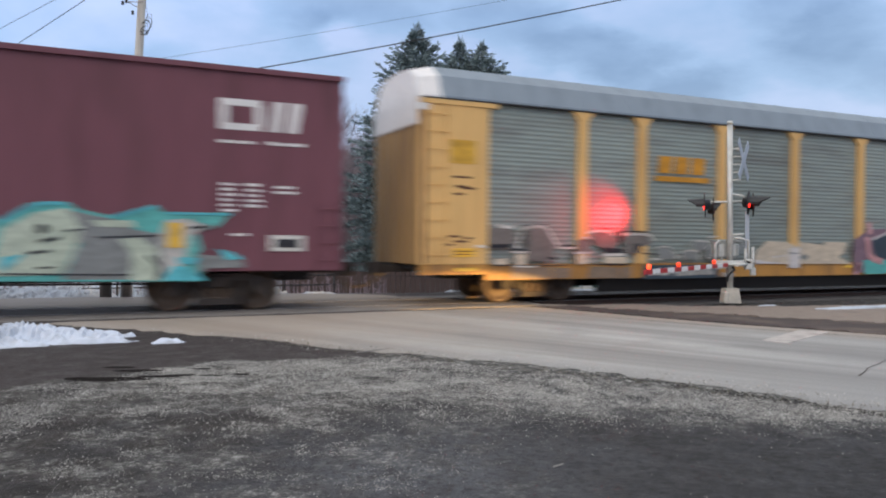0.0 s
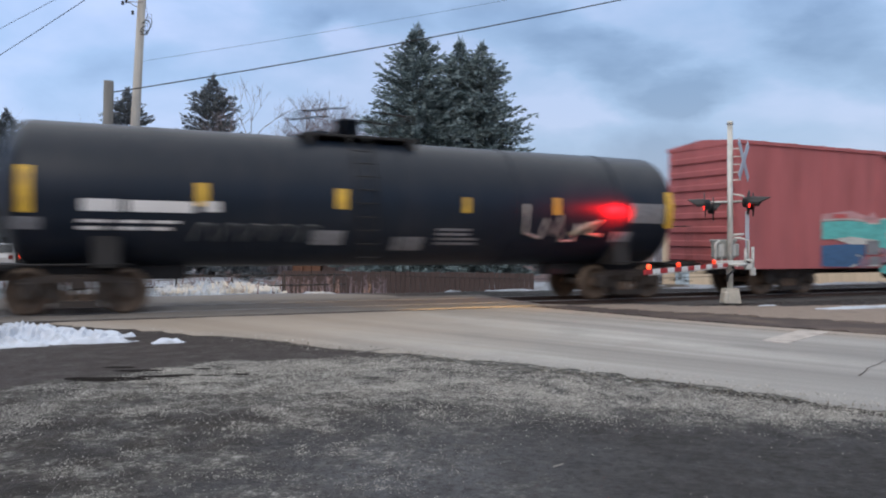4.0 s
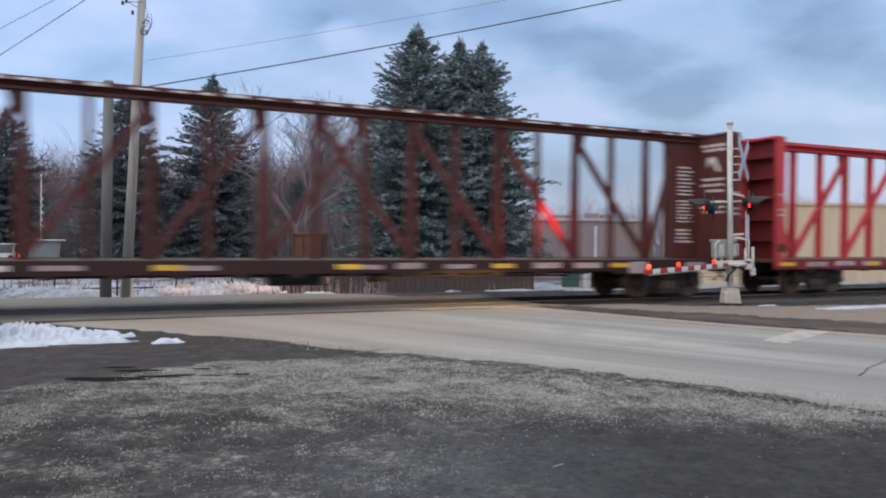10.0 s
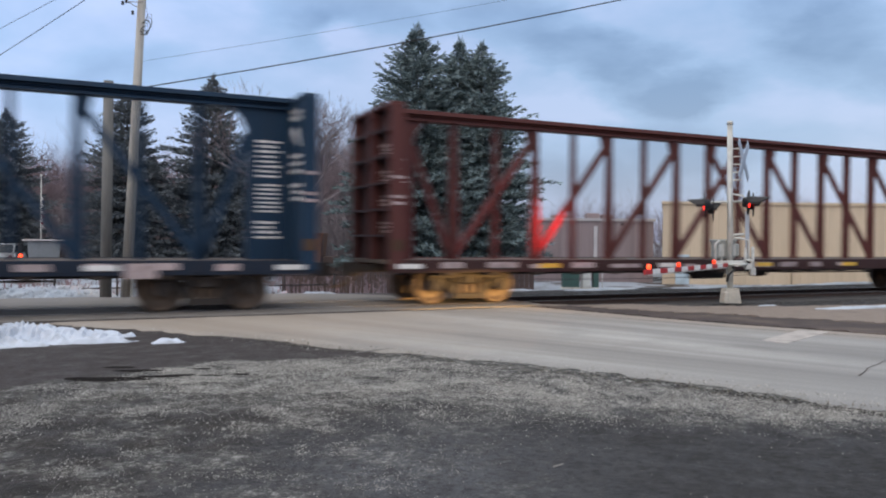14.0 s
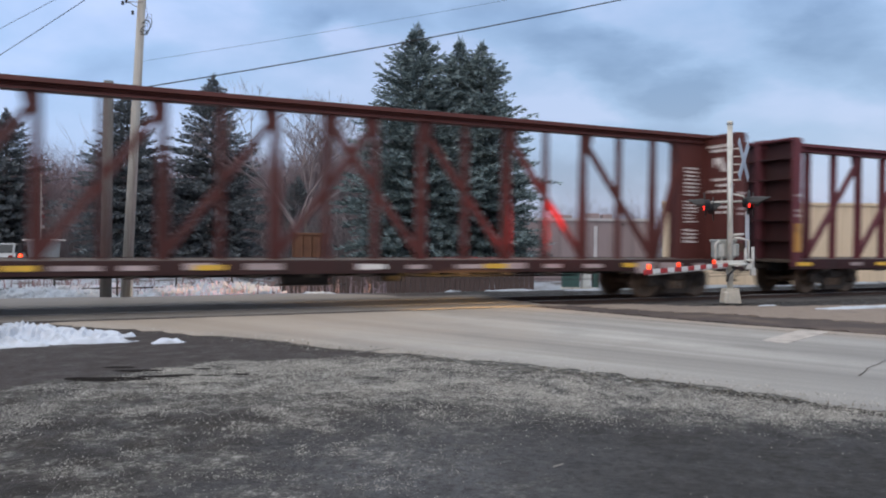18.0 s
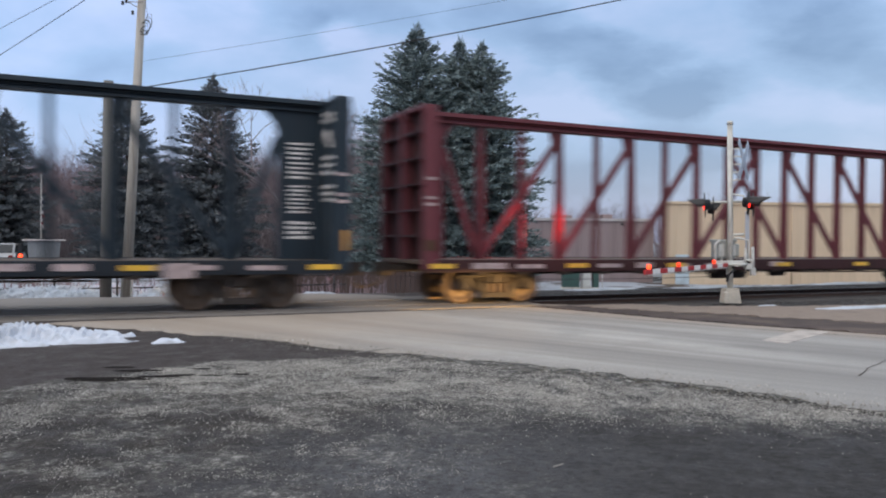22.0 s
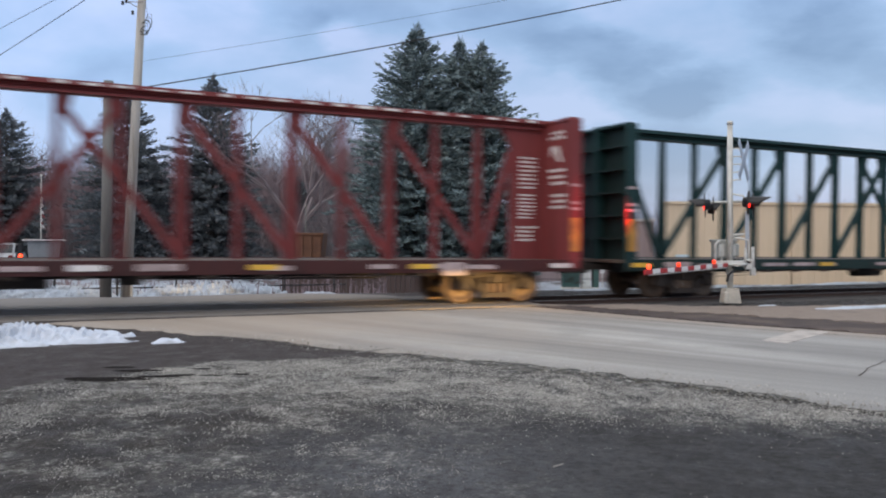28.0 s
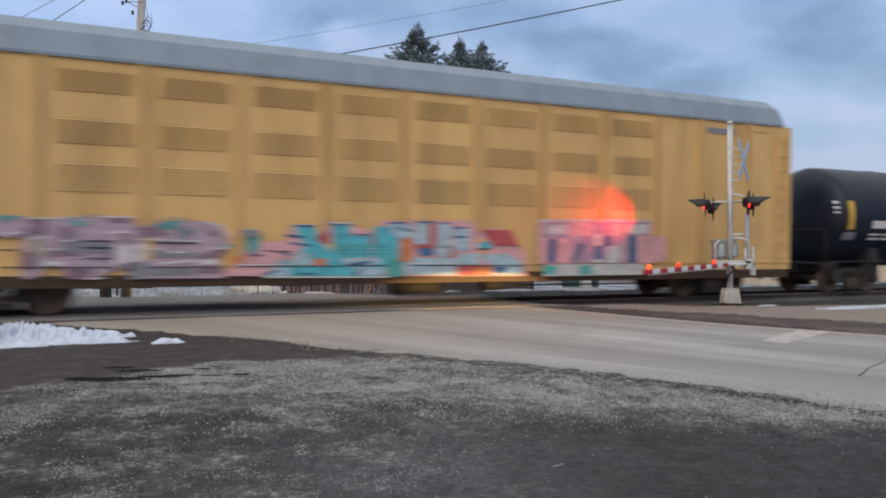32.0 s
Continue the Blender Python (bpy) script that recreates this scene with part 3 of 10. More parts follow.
def road_material():
    m = bpy.data.materials.new("worn_salted_asphalt")
    t, n, l = node_tree(m)
    out, b = n.new("ShaderNodeOutputMaterial"), n.new("ShaderNodeBsdfPrincipled")
    l.new(b.outputs[0], out.inputs[0])
    coord, mp = n.new("ShaderNodeTexCoord"), n.new("ShaderNodeMapping")
    mp.inputs["Rotation"].default_value = (0, 0, radians(38))
    l.new(coord.outputs["Object"], mp.inputs[0])
    mp2 = n.new("ShaderNodeMapping")
    mp2.inputs["Scale"].default_value = (0.09, 0.75, 1)
    l.new(mp.outputs[0], mp2.inputs[0])
    lanes, grain, blot = n.new("ShaderNodeTexNoise"), n.new("ShaderNodeTexNoise"), n.new("ShaderNodeTexNoise")
    lanes.inputs["Scale"].default_value, lanes.inputs["Detail"].default_value = 0.75, 2.5
    grain.inputs["Scale"].default_value, grain.inputs["Detail"].default_value = 45, 5
    blot.inputs["Scale"].default_value, blot.inputs["Detail"].default_value = 1.1, 5
    l.new(mp2.outputs[0], lanes.inputs["Vector"])
    for q in (grain, blot):
        l.new(coord.outputs["Object"], q.inputs["Vector"])
    ramp = n.new("ShaderNodeValToRGB")
    ramp.color_ramp.elements[0].position, ramp.color_ramp.elements[0].color = 0.38, (0.285, 0.270, 0.248, 1)
    ramp.color_ramp.elements[1].position, ramp.color_ramp.elements[1].color = 0.64, (0.42, 0.405, 0.38, 1)
    l.new(lanes.outputs["Fac"], ramp.inputs[0])
    mix = n.new("ShaderNodeMix")
    mix.data_type, mix.blend_type = "RGBA", "MULTIPLY"
    mix.inputs[0].default_value = 1.0
    # narrow tyre-polished streaks along the lanes
    mp3, fine = n.new("ShaderNodeMapping"), n.new("ShaderNodeTexNoise")
    mp3.inputs["Scale"].default_value = (0.05, 2.6, 1)
    fine.inputs["Scale"].default_value, fine.inputs["Detail"].default_value = 0.9, 3
    l.new(mp.outputs[0], mp3.inputs[0])
    l.new(mp3.outputs[0], fine.inputs["Vector"])
    streak = n.new("ShaderNodeMapRange")
    streak.inputs["From Min"].default_value, streak.inputs["From Max"].default_value = 0.35, 0.65
    streak.inputs["To Min"].default_value, streak.inputs["To Max"].default_value = 0.80, 1.16
    l.new(fine.outputs["Fac"], streak.inputs["Value"])
    worn = n.new("ShaderNodeVectorMath")
    worn.operation = "SCALE"
    l.new(ramp.outputs[0], worn.inputs[0])
    l.new(streak.outputs[0], worn.inputs["Scale"])
    rg = n.new("ShaderNodeValToRGB")
    rg.color_ramp.elements[0].position, rg.color_ramp.elements[0].color = 0.3, (0.72, 0.72, 0.72, 1)
    rg.color_ramp.elements[1].position, rg.color_ramp.elements[1].color = 0.7, (1.12, 1.12, 1.12, 1)
    l.new(grain.outputs["Fac"], rg.inputs[0])
    l.new(worn.outputs[0], mix.inputs[6])
    l.new(rg.outputs[0], mix.inputs[7])
    damp = n.new("ShaderNodeMapRange")
    damp.inputs["From Min"].default_value, damp.inputs["From Max"].default_value, damp.inputs["To Max"].default_value = 0.52, 0.75, 0.45
    l.new(blot.outputs["Fac"], damp.inputs["Value"])
    mix2 = n.new("ShaderNodeMix")
    mix2.data_type = "RGBA"
    mix2.inputs[7].default_value = (0.20, 0.184, 0.165, 1)
    l.new(damp.outputs[0], mix2.inputs[0])
    l.new(mix.outputs[2], mix2.inputs[6])
    # tan dirt dragged over the crossing
    far = n.new("ShaderNodeVectorMath")
    far.operation = "DISTANCE"
    far.inputs[1].default_value = (-4.0, 16.0, 0)
    l.new(coord.outputs["Object"], far.inputs[0])
    wob = n.new("ShaderNodeMath")
    wob.operation, wob.inputs[1].default_value = "MULTIPLY_ADD", 5.0
    l.new(blot.outputs["Fac"], wob.inputs[0])
    l.new(far.outputs["Value"], wob.inputs[2])
    dirt = n.new("ShaderNodeMapRange")
    dirt.inputs["From Min"].default_value, dirt.inputs["From Max"].default_value = 5.0, 10.0
    dirt.inputs["To Min"].default_value, dirt.inputs["To Max"].default_value = 0.75, 0.0
    l.new(wob.outputs[0], dirt.inputs["Value"])
    side = n.new("ShaderNodeVectorMath")
    side.operation = "DOT_PRODUCT"
    side.inputs[1].default_value = (0.627, 0.78, 0)
    l.new(coord.outputs["Object"], side.inputs[0])
    wob2 = n.new("ShaderNodeMath")
    wob2.operation, wob2.inputs[1].default_value = "MULTIPLY_ADD", 1.2
    l.new(blot.outputs["Fac"], wob2.inputs[0])
    l.new(side.outputs["Value"], wob2.inputs[2])
    strip = n.new("ShaderNodeMapRange")
    strip.inputs["From Min"].default_value, strip.inputs["From Max"].default_value, strip.inputs["To Max"].default_value = 14.6, 15.6, 0.85
    l.new(wob2.outputs[0], strip.inputs["Value"])
    either = n.new("ShaderNodeMath")
    either.operation = "MAXIMUM"
    l.new(dirt.outputs[0], either.inputs[0])
    l.new(strip.outputs[0], either.inputs[1])
    mix3 = n.new("ShaderNodeMix")
    mix3.data_type = "RGBA"
    mix3.inputs[7].default_value = (0.335, 0.272, 0.215, 1)
    l.new(either.outputs[0], mix3.inputs[0])
    # darker, greyer surface away from the crossing
    away = n.new("ShaderNodeVectorMath")
    away.operation = "DISTANCE"
    away.inputs[1].default_value = (-1.0, 15.0, 0)
    l.new(coord.outputs["Object"], away.inputs[0])
    far_dark = n.new("ShaderNodeMapRange")
    far_dark.inputs["From Min"].default_value, far_dark.inputs["From Max"].default_value, far_dark.inputs["To Max"].default_value = 5.0, 10.0, 0.65
    l.new(away.outputs["Value"], far_dark.inputs["Value"])
    mix5 = n.new("ShaderNodeMix")
    mix5.data_type = "RGBA"
    mix5.inputs[7].default_value = (0.205, 0.203, 0.198, 1)
    l.new(far_dark.outputs[0], mix5.inputs[0])
    l.new(mix2.outputs[2], mix5.inputs[6])
    # dark polished wheel track along the lane
    rut = n.new("ShaderNodeVectorMath")
    rut.operation = "DOT_PRODUCT"
    rut.inputs[1].default_value = (0.72, 0.69, 0)
    l.new(coord.outputs["Object"], rut.inputs[0])
    off = n.new("ShaderNodeMath")
    off.operation, off.inputs[1].default_value, off.inputs[2].default_value = "MULTIPLY_ADD", 0.9, -12.1
    l.new(blot.outputs["Fac"], off.inputs[0])
    shift = n.new("ShaderNodeMath")
    l.new(rut.outputs["Value"], shift.inputs[0])
    l.new(off.outputs[0], shift.inputs[1])
    gap = n.new("ShaderNodeMath")
    gap.operation = "ABSOLUTE"
    l.new(shift.outputs[0], gap.inputs[0])
    polish = n.new("ShaderNodeMapRange")
    polish.inputs["From Min"].default_value, polish.inputs["From Max"].default_value, polish.inputs["To Min"].default_value = 0.15, 1.0, 0.74
    l.new(gap.outputs[0], polish.inputs["Value"])
    tracked = n.new("ShaderNodeVectorMath")
    tracked.operation = "SCALE"
    l.new(mix5.outputs[2], tracked.inputs[0])
    l.new(polish.outputs[0], tracked.inputs["Scale"])
    l.new(tracked.outputs[0], mix3.inputs[6])
    # darker surface from the rails on
    past = n.new("ShaderNodeVectorMath")
    past.operation = "DOT_PRODUCT"
    past.inputs[1].default_value = (-math.sin(radians(TRACK_TURN)), math.cos(radians(TRACK_TURN)), 0)
    l.new(coord.outputs["Object"], past.inputs[0])
    over = n.new("ShaderNodeMapRange")
    over.inputs["From Min"].default_value, over.inputs["From Max"].default_value, over.inputs["To Max"].default_value = TRACK_DIST - 1.9, TRACK_DIST - 1.3, 0.85
    l.new(past.outputs["Value"], over.inputs["Value"])
    mix4 = n.new("ShaderNodeMix")
    mix4.data_type = "RGBA"
    mix4.inputs[7].default_value = (0.19, 0.172, 0.156, 1)
    l.new(over.outputs[0], mix4.inputs[0])
    l.new(mix3.outputs[2], mix4.inputs[6])
    l.new(mix4.outputs[2], b.inputs["Base Color"])
    b.inputs["Roughness"].default_value = 0.72
    bp = n.new("ShaderNodeBump")
    bp.inputs["Strength"].default_value, bp.inputs["Distance"].default_value = 0.35, 0.01
    l.new(grain.outputs["Fac"], bp.inputs["Height"])
    l.new(bp.outputs[0], b.inputs["Normal"])
    return m


def ribbon(name, near, far, material, lift, label, kind="structure", rag=0.08, seed=1, steps=14, across=8):
    """A paved strip between two edge lines, with ragged edges, laid on the ground."""
    rng = random.Random(seed)

    def resample(pts, k):
        ds = [0]
        for a, c in zip(pts, pts[1:]):
            ds.append(ds[-1] + math.dist(a, c))
        outp = []
        for i in range(k + 1):
            d = ds[-1] * i / k
            j = max(q for q in range(len(ds)) if ds[q] <= d + 1e-9)
            j = min(j, len(pts) - 2)
            f = (d - ds[j]) / (ds[j + 1] - ds[j])
            outp.append((pts[j][0] + (pts[j + 1][0] - pts[j][0]) * f, pts[j][1] + (pts[j + 1][1] - pts[j][1]) * f))
        return outp
    k = steps
    a, c = resample(near, k), resample(far, k)
    verts, faces = [], []
    for i in range(k + 1):
        (ax, ay), (cx, cy) = a[i], c[i]
        r0 = rag * (noise.noise((ax * 0.9, ay * 0.9, seed)) + 0.9 * noise.noise((ax * 3.1, ay * 3.1, seed + 3)) + 0.8 * rng.uniform(-1, 1))
        r1 = rag * (noise.noise((cx * 0.9, cy * 0.9, seed)) + 0.9 * noise.noise((cx * 3.1, cy * 3.1, seed + 3)) + 0.8 * rng.uniform(-1, 1))
        for j in range(across + 1):
            f = j / across
            x, y = a[i][0] + (c[i][0] - a[i][0]) * f, a[i][1] + (c[i][1] - a[i][1]) * f
            q = r0 if j == 0 else r1 if j == across else 0
            w = to_track(x, y)[1]
            z = lift - 0.012
            z += 0.02 - 0.02 * smooth(2.0, 6.0, w) - (0.45 * smooth(-3.2, -9.0, w))
            z -= 0.06 * smooth(2.5, 1.8, abs(w)) + (0.034 if j in (0, across) else 0.012 if j in (1, across - 1) else 0.0) * (across > 20)
            verts.append((x + q, y + q, z))
    m = across + 1
    for i in range(k):
        for j in range(across):
            p = i * m + j
            faces.append((p, p + 1, p + m + 1, p + m))
    # skirt, so that the slab has thickness
    rim = [i * m for i in range(k + 1)], [i * m + across for i in range(k + 1)]
    for line in rim:
        base = len(verts)
        for v in line:
            x, y, z = verts[v]
            verts.append((x, y, z - 0.07))
        for i in range(len(line) - 1):
            faces.append((line[i], line[i + 1], base + i + 1, base + i))
    me = bpy.data.meshes.new(name)
    me.from_pydata(verts, [], faces)
    me.materials.append(material)
    return tagged(new(name, me), label, kind=kind)


NEAR_EDGE = [(46, -30), (14, -1.6), (4.24, 7.3), (2.43, 8.93), (0.6, 9.95), (-1.06, 10.86), (-2.73, 11.85), (-4.07, 12.46), (-5.3, 13.1), (-8.2, 13.9), (-14, 15.4), (-24, 19), (-60, 38)]
FAR_EDGE = [(58, -32), (20, 4.2), (12.0, 10.4), (8.0, 13.2), (5.6, 15.0), (3.6, 16.9), (0.9, 19.3), (-1.4, 21.6), (-4.0, 21.9), (-8.0, 19.6), (-13, 20.5), (-26, 27), (-60, 46)]
ROAD_MAT = road_material()
ribbon("road", NEAR_EDGE, FAR_EDGE, ROAD_MAT, 0.012, "pale salt-stained asphalt road over the crossing", rag=0.075, seed=4, steps=700, across=44)
M["asphalt_dark"] = mat("dark_damp_asphalt", (0.062, 0.050, 0.047), rough=0.85, vary=0.35, scale=25, dark=(0.135, 0.105, 0.088), dark_scale=0.9, dark_amount=0.8, bump=0.3, spec=0.2)
ribbon("pavement", [(12.0, 10.36), (8.0, 13.16), (5.6, 14.96), (3.6, 16.86), (1.2, 18.9)], [(15, 11.6), (9.2, 14.9), (6.6, 16.5), (4.3, 17.6), (1.6, 19.3)], M["asphalt_dark"], 0.006,
       "dark damp asphalt shoulder of the road", rag=0.12, seed=9, steps=120, across=3)
M["berm"] = mat("sandy_gravel_berm", (0.205, 0.166, 0.137), rough=0.95, vary=0.35, scale=22, bump=0.5, dark_scale=2.2, dark_amount=0.5)
ribbon("pavement", [(24, 8.2), (15, 11.55), (9.2, 14.85), (6.6, 16.45), (4.3, 17.55), (2.0, 19.2)], [(27, 25.6), (18, 22.6), (12.5, 20.2), (9.0, 19.0), (6.2, 18.6), (2.4, 19.4)], M["berm"], 0.016,
       "sandy gravel berm round the signal mast", rag=0.15, seed=12, steps=200, across=6)

bm = bmesh.new()
pts = [(5.12, 12.25), (5.35, 11.9), (6.82, 13.5), (6.49, 13.85)]
prism(bm, pts, -0.002, 0.006, "z")
single("stop_line", bm, mat("worn_white_road_paint", (0.40, 0.365, 0.335), rough=0.8, vary=0.25, scale=14, dark=(0.2, 0.185, 0.165), dark_scale=3, dark_amount=0.9), Matrix(), "worn pale stop line painted across the road", "road marking", kind="structure")

# cracks and tar seams in the road
def crack(name, pts, wd, seed):
    rng = random.Random(seed)
    bm = bmesh.new()
    last = None
    for (x0, y0), (x1, y1) in zip(pts, pts[1:]):
        k = max(2, int(math.dist((x0, y0), (x1, y1)) / 0.22))
        for i in range(k + 1):
            x, y = x0 + (x1 - x0) * i / k + rng.uniform(-.015, .015), y0 + (y1 - y0) * i / k + rng.uniform(-.015, .015)
            d = Vector((x1 - x0, y1 - y0, 0)).normalized()
            nn = Vector((-d.y, d.x, 0)) * wd * rng.uniform(.3, 1.0)
            z = 0.005 + 0.02 - 0.02 * smooth(2.0, 6.0, to_track(x, y)[1])
            cur = (bm.verts.new((x + nn.x, y + nn.y, z)), bm.verts.new((x - nn.x, y - nn.y, z)))
            if last:
                bm.faces.new((last[0], last[1], cur[1], cur[0]))
            last = cur
    single(name, bm, M["asphalt_dark"], Matrix(), "thin dark crack in the worn road", "road", kind="structure")


crack("road_crack", [(4.95, 9.05), (5.5, 9.8), (6.3, 10.6)], 0.014, 1)
crack("road_crack", [(12.0, 8.9), (8.2, 12.1), (5.2, 14.2), (2.8, 16.4)], 0.016, 3)

# tar-filled cracks near the lot's edge
bm = bmesh.new()
rng = random.Random(5)
for x, y, ln, wd, turn in ((-3.72, 8.50, 0.45, 0.13, 4), (-3.15, 8.72, 0.34, 0.08, 16), (-3.55, 9.05, 0.30, 0.06, 6), (-2.62, 8.80, 0.16, 0.05, -8), (-2.35, 8.9, 0.10, 0.05, 0), (-3.9, 9.25, 0.2, 0.05, 3), (-2.9, 9.2, 0.14, 0.04, 0)):
    ring = []
    for i in range(22):
        a = 2 * math.pi * i / 22
        r = 1 + 0.35 * noise.noise((math.cos(a) * 1.7 + x * 3, math.sin(a) * 1.7, 3)) + rng.uniform(-.12, .12)
        px, py = math.cos(a) * ln * r, math.sin(a) * wd * r
        ct, st = math.cos(radians(turn)), math.sin(radians(turn))
        ring.append((x + px * ct - py * st, y + px * st + py * ct))
    top = max(ground_z(px, py) for px, py in ring) + 0.004
    bm.faces.new([bm.verts.new((px, py, top)) for px, py in ring])
single("wet_ruts", bm, mat("black_wet_mud", (0.018, 0.015, 0.014), rough=0.95, vary=0.3, scale=14, bump=0.6, bump_scale=30, spec=0.05), Matrix(), "dark wet cracks and ruts in the lot", "ground", kind="structure")

RAIL_W, RAIL_H = 0.7525, 0.172
SPAN0, SPAN1 = -640, 640


def make_track():
    prof = [(-0.07, -RAIL_H), (0.07, -RAIL_H), (0.07, -0.155), (0.012, -0.14), (0.012, -0.045), (0.036, -0.034), (0.036, -0.004), (-0.036, -0.004), (-0.036, -0.034), (-0.012, -0.045), (-0.012, -0.14), (-0.07, -0.155)]
    for side in (-1, 1):
        rail = thing("rail", TRK @ pose(0, side * RAIL_W, 0), "steel rail with a polished running surface on the crossing", "rail", "rails", "structure")
        bm = bmesh.new()
        prism(bm, prof, SPAN0, SPAN1, "x")
        part("web", bm, M["railweb"], rail)
        bm = bmesh.new()
        bbox(bm, SPAN0, SPAN1, -0.035, 0.035, -0.004, 0.0, 0.003)
        part("head", bm, M["tread"], rail, "polished rail head")
    # ballast shoulder, broken by the crossing
    for a, c in ((SPAN0, -15), (10.2, SPAN1)):
        bm = bmesh.new()
        prism(bm, [(-2.6, -0.30), (-1.7, -0.115), (1.7, -0.115), (2.6, -0.30)], a, c, "x")
        single("ballast", bm, M["ballast"], TRK, "dark stone ballast under the track", "ballast", kind="structure")
    # timber and asphalt crossing surface
    bm = bmesh.new()
    bbox(bm, -15, 10.2, -0.66, 0.66, -0.12, -0.004, 0.01)
    bbox(bm, -15, 10.2, 0.83, 1.75, -0.12, -0.003, 0.01)
    bbox(bm, -15, 10.2, -1.75, -0.83, -0.12, -0.003, 0.01)
    single("crossing_surface", bm, M["panel"], TRK, "dark worn asphalt and rubber surface between the rails", "level crossing", kind="structure")
    bed = thing("track_bed", TRK, "creosoted wooden ties of the track", "railway track", kind="structure")
    bm = bmesh.new()
    bbox(bm, -0.11, 0.11, -1.3, 1.3, -0.34, -RAIL_H + 0.004, 0.012)
    first = part("tie", bm, M["tie"], bed, at=pose(10.6, 0, 0.02))
    s = 11.12
    while s < 44:
        share("tie", first, bed, pose(s, random.uniform(-.03, .03), 0.02 + random.uniform(-.01, .005), 0, 0, random.uniform(-1.5, 1.5)))
        s += 0.52
    verts, faces = [], []
    rows = [44 + 0.52 * i for i in range(700)] + [-15.5 - 0.52 * i for i in range(700)]
    for s in rows:
        b0 = len(verts)
        for x in (-.11, .11):
            for y in (-1.3, 1.3):
                for z in (-.32, -.15):
                    verts.append((s + x, y, z))
        faces += [tuple(b0 + i for i in f) for f in ((0, 1, 3, 2), (4, 6, 7, 5), (0, 4, 5, 1), (2, 3, 7, 6), (1, 5, 7, 3))]
    me = bpy.data.meshes.new("far_ties")
    me.from_pydata(verts, [], faces)
    me.materials.append(M["tie"])
    ob = new("far_ties", me)
    ob.parent = bed
    ob["kind"] = "stuff"


make_track()


def mound(name, cx, cy, rx, ry, h, seed, label, turn=0.0, base=None):
    """A low bank of old crusted snow with a broken outline."""
    nx, ny = max(24, min(150, int(rx * 2.6 / 0.045))), max(14, min(60, int(ry * 2.6 / 0.04)))
    verts, faces, idx = [], [], {}
    for j in range(ny + 1):
        for i in range(nx + 1):
            x, y = (i / nx - 0.5) * 2.6 * rx, (j / ny - 0.5) * 2.6 * ry
            r = math.hypot(x / rx, y / ry) + 0.28 * noise.noise((x * 1.3 / max(rx, .3) * 2 + seed, y * 2.2 / max(ry, .2), 1)) + 0.16 * noise.noise((x * 5 + seed, y * 7, 2))
            body = max(-1.2, 1 - r ** 3)
            crust = 0.75 + 0.55 * noise.noise((x * 1.9, y * 4, seed)) + 0.9 * (0.32 - abs(noise.noise((x * 5.5, y * 9, seed + 4)))) + 0.5 * noise.noise((x * 15, y * 19, seed + 8))
            z = h * (body * crust if body > 0 else body) - (0.10 if body < -0.35 else 0.0)
            if body > -1.1:
                idx[i, j] = len(verts)
                verts.append((x, y, z))
    for j in range(ny):
        for i in range(nx):
            q = [idx.get(k) for k in ((i, j), (i + 1, j), (i + 1, j + 1), (i, j + 1))]
            if None not in q:
                faces.append(q)
    me = bpy.data.meshes.new(name)
    me.from_pydata(verts, [], faces)
    me.materials.append(M["snow"] if cy < 19 and cx < 0 else M["dirty_snow"])
    z = ground_z(cx, cy) if base is None else base
    ob = new(name, me)
    ob.matrix_world = pose(cx, cy, z, 0, 0, turn)
    return tagged(ob, label, "snow", "snowbanks")


mound("snowbank", -7.32, 11.4, 2.5, 0.75, 0.24, 3, "low bank of old crusted snow beside the road", 14)
mound("snowbank", -4.12, 11.55, 0.26, 0.12, 0.07, 7, "small clump of old snow on the lot", 10)
mound("snowbank", 10.4, 18.75, 1.9, 0.26, 0.045, 11, "thin strip of snow on the gravel berm", 22, 0.0)
mound("snowbank", 8.0, 18.9, 0.3, 0.07, 0.03, 13, "thin patch of snow on the gravel berm", 22, 0.01)
for i, (s, w, rx, ry, h) in enumerate(((-3, -6.0, 4.5, 1.6, 0.34), (3.6, -7.2, 2.6, 1.3, 0.42), (-9, -8.5, 4.0, 1.5, 0.4), (6.2, -4.4, 0.55, 0.25, 0.06), (12.2, -3.4, 0.9, 0.2, 0.05), (0.5, -9.5, 5, 1.5, 0.4), (10.2, -3.6, .25, .12, .05), (15.5, -3.0, 1.6, .16, .06), (20.5, -2.9, 3.2, .18, .06), (27.5, -3.0, 3.6, .2, .07), (36, -3.1, 4.5, .25, .08))):
    x, y = track_xy(s, w)
    mound("snowbank", x, y, rx, ry, h, 20 + i, "bank of ploughed snow behind the track", TRACK_TURN)


# ---- the train ----
def flat_poly(bm, pts, y):
    bm.faces.new([bm.verts.new((x, y, z)) for x, z in pts])


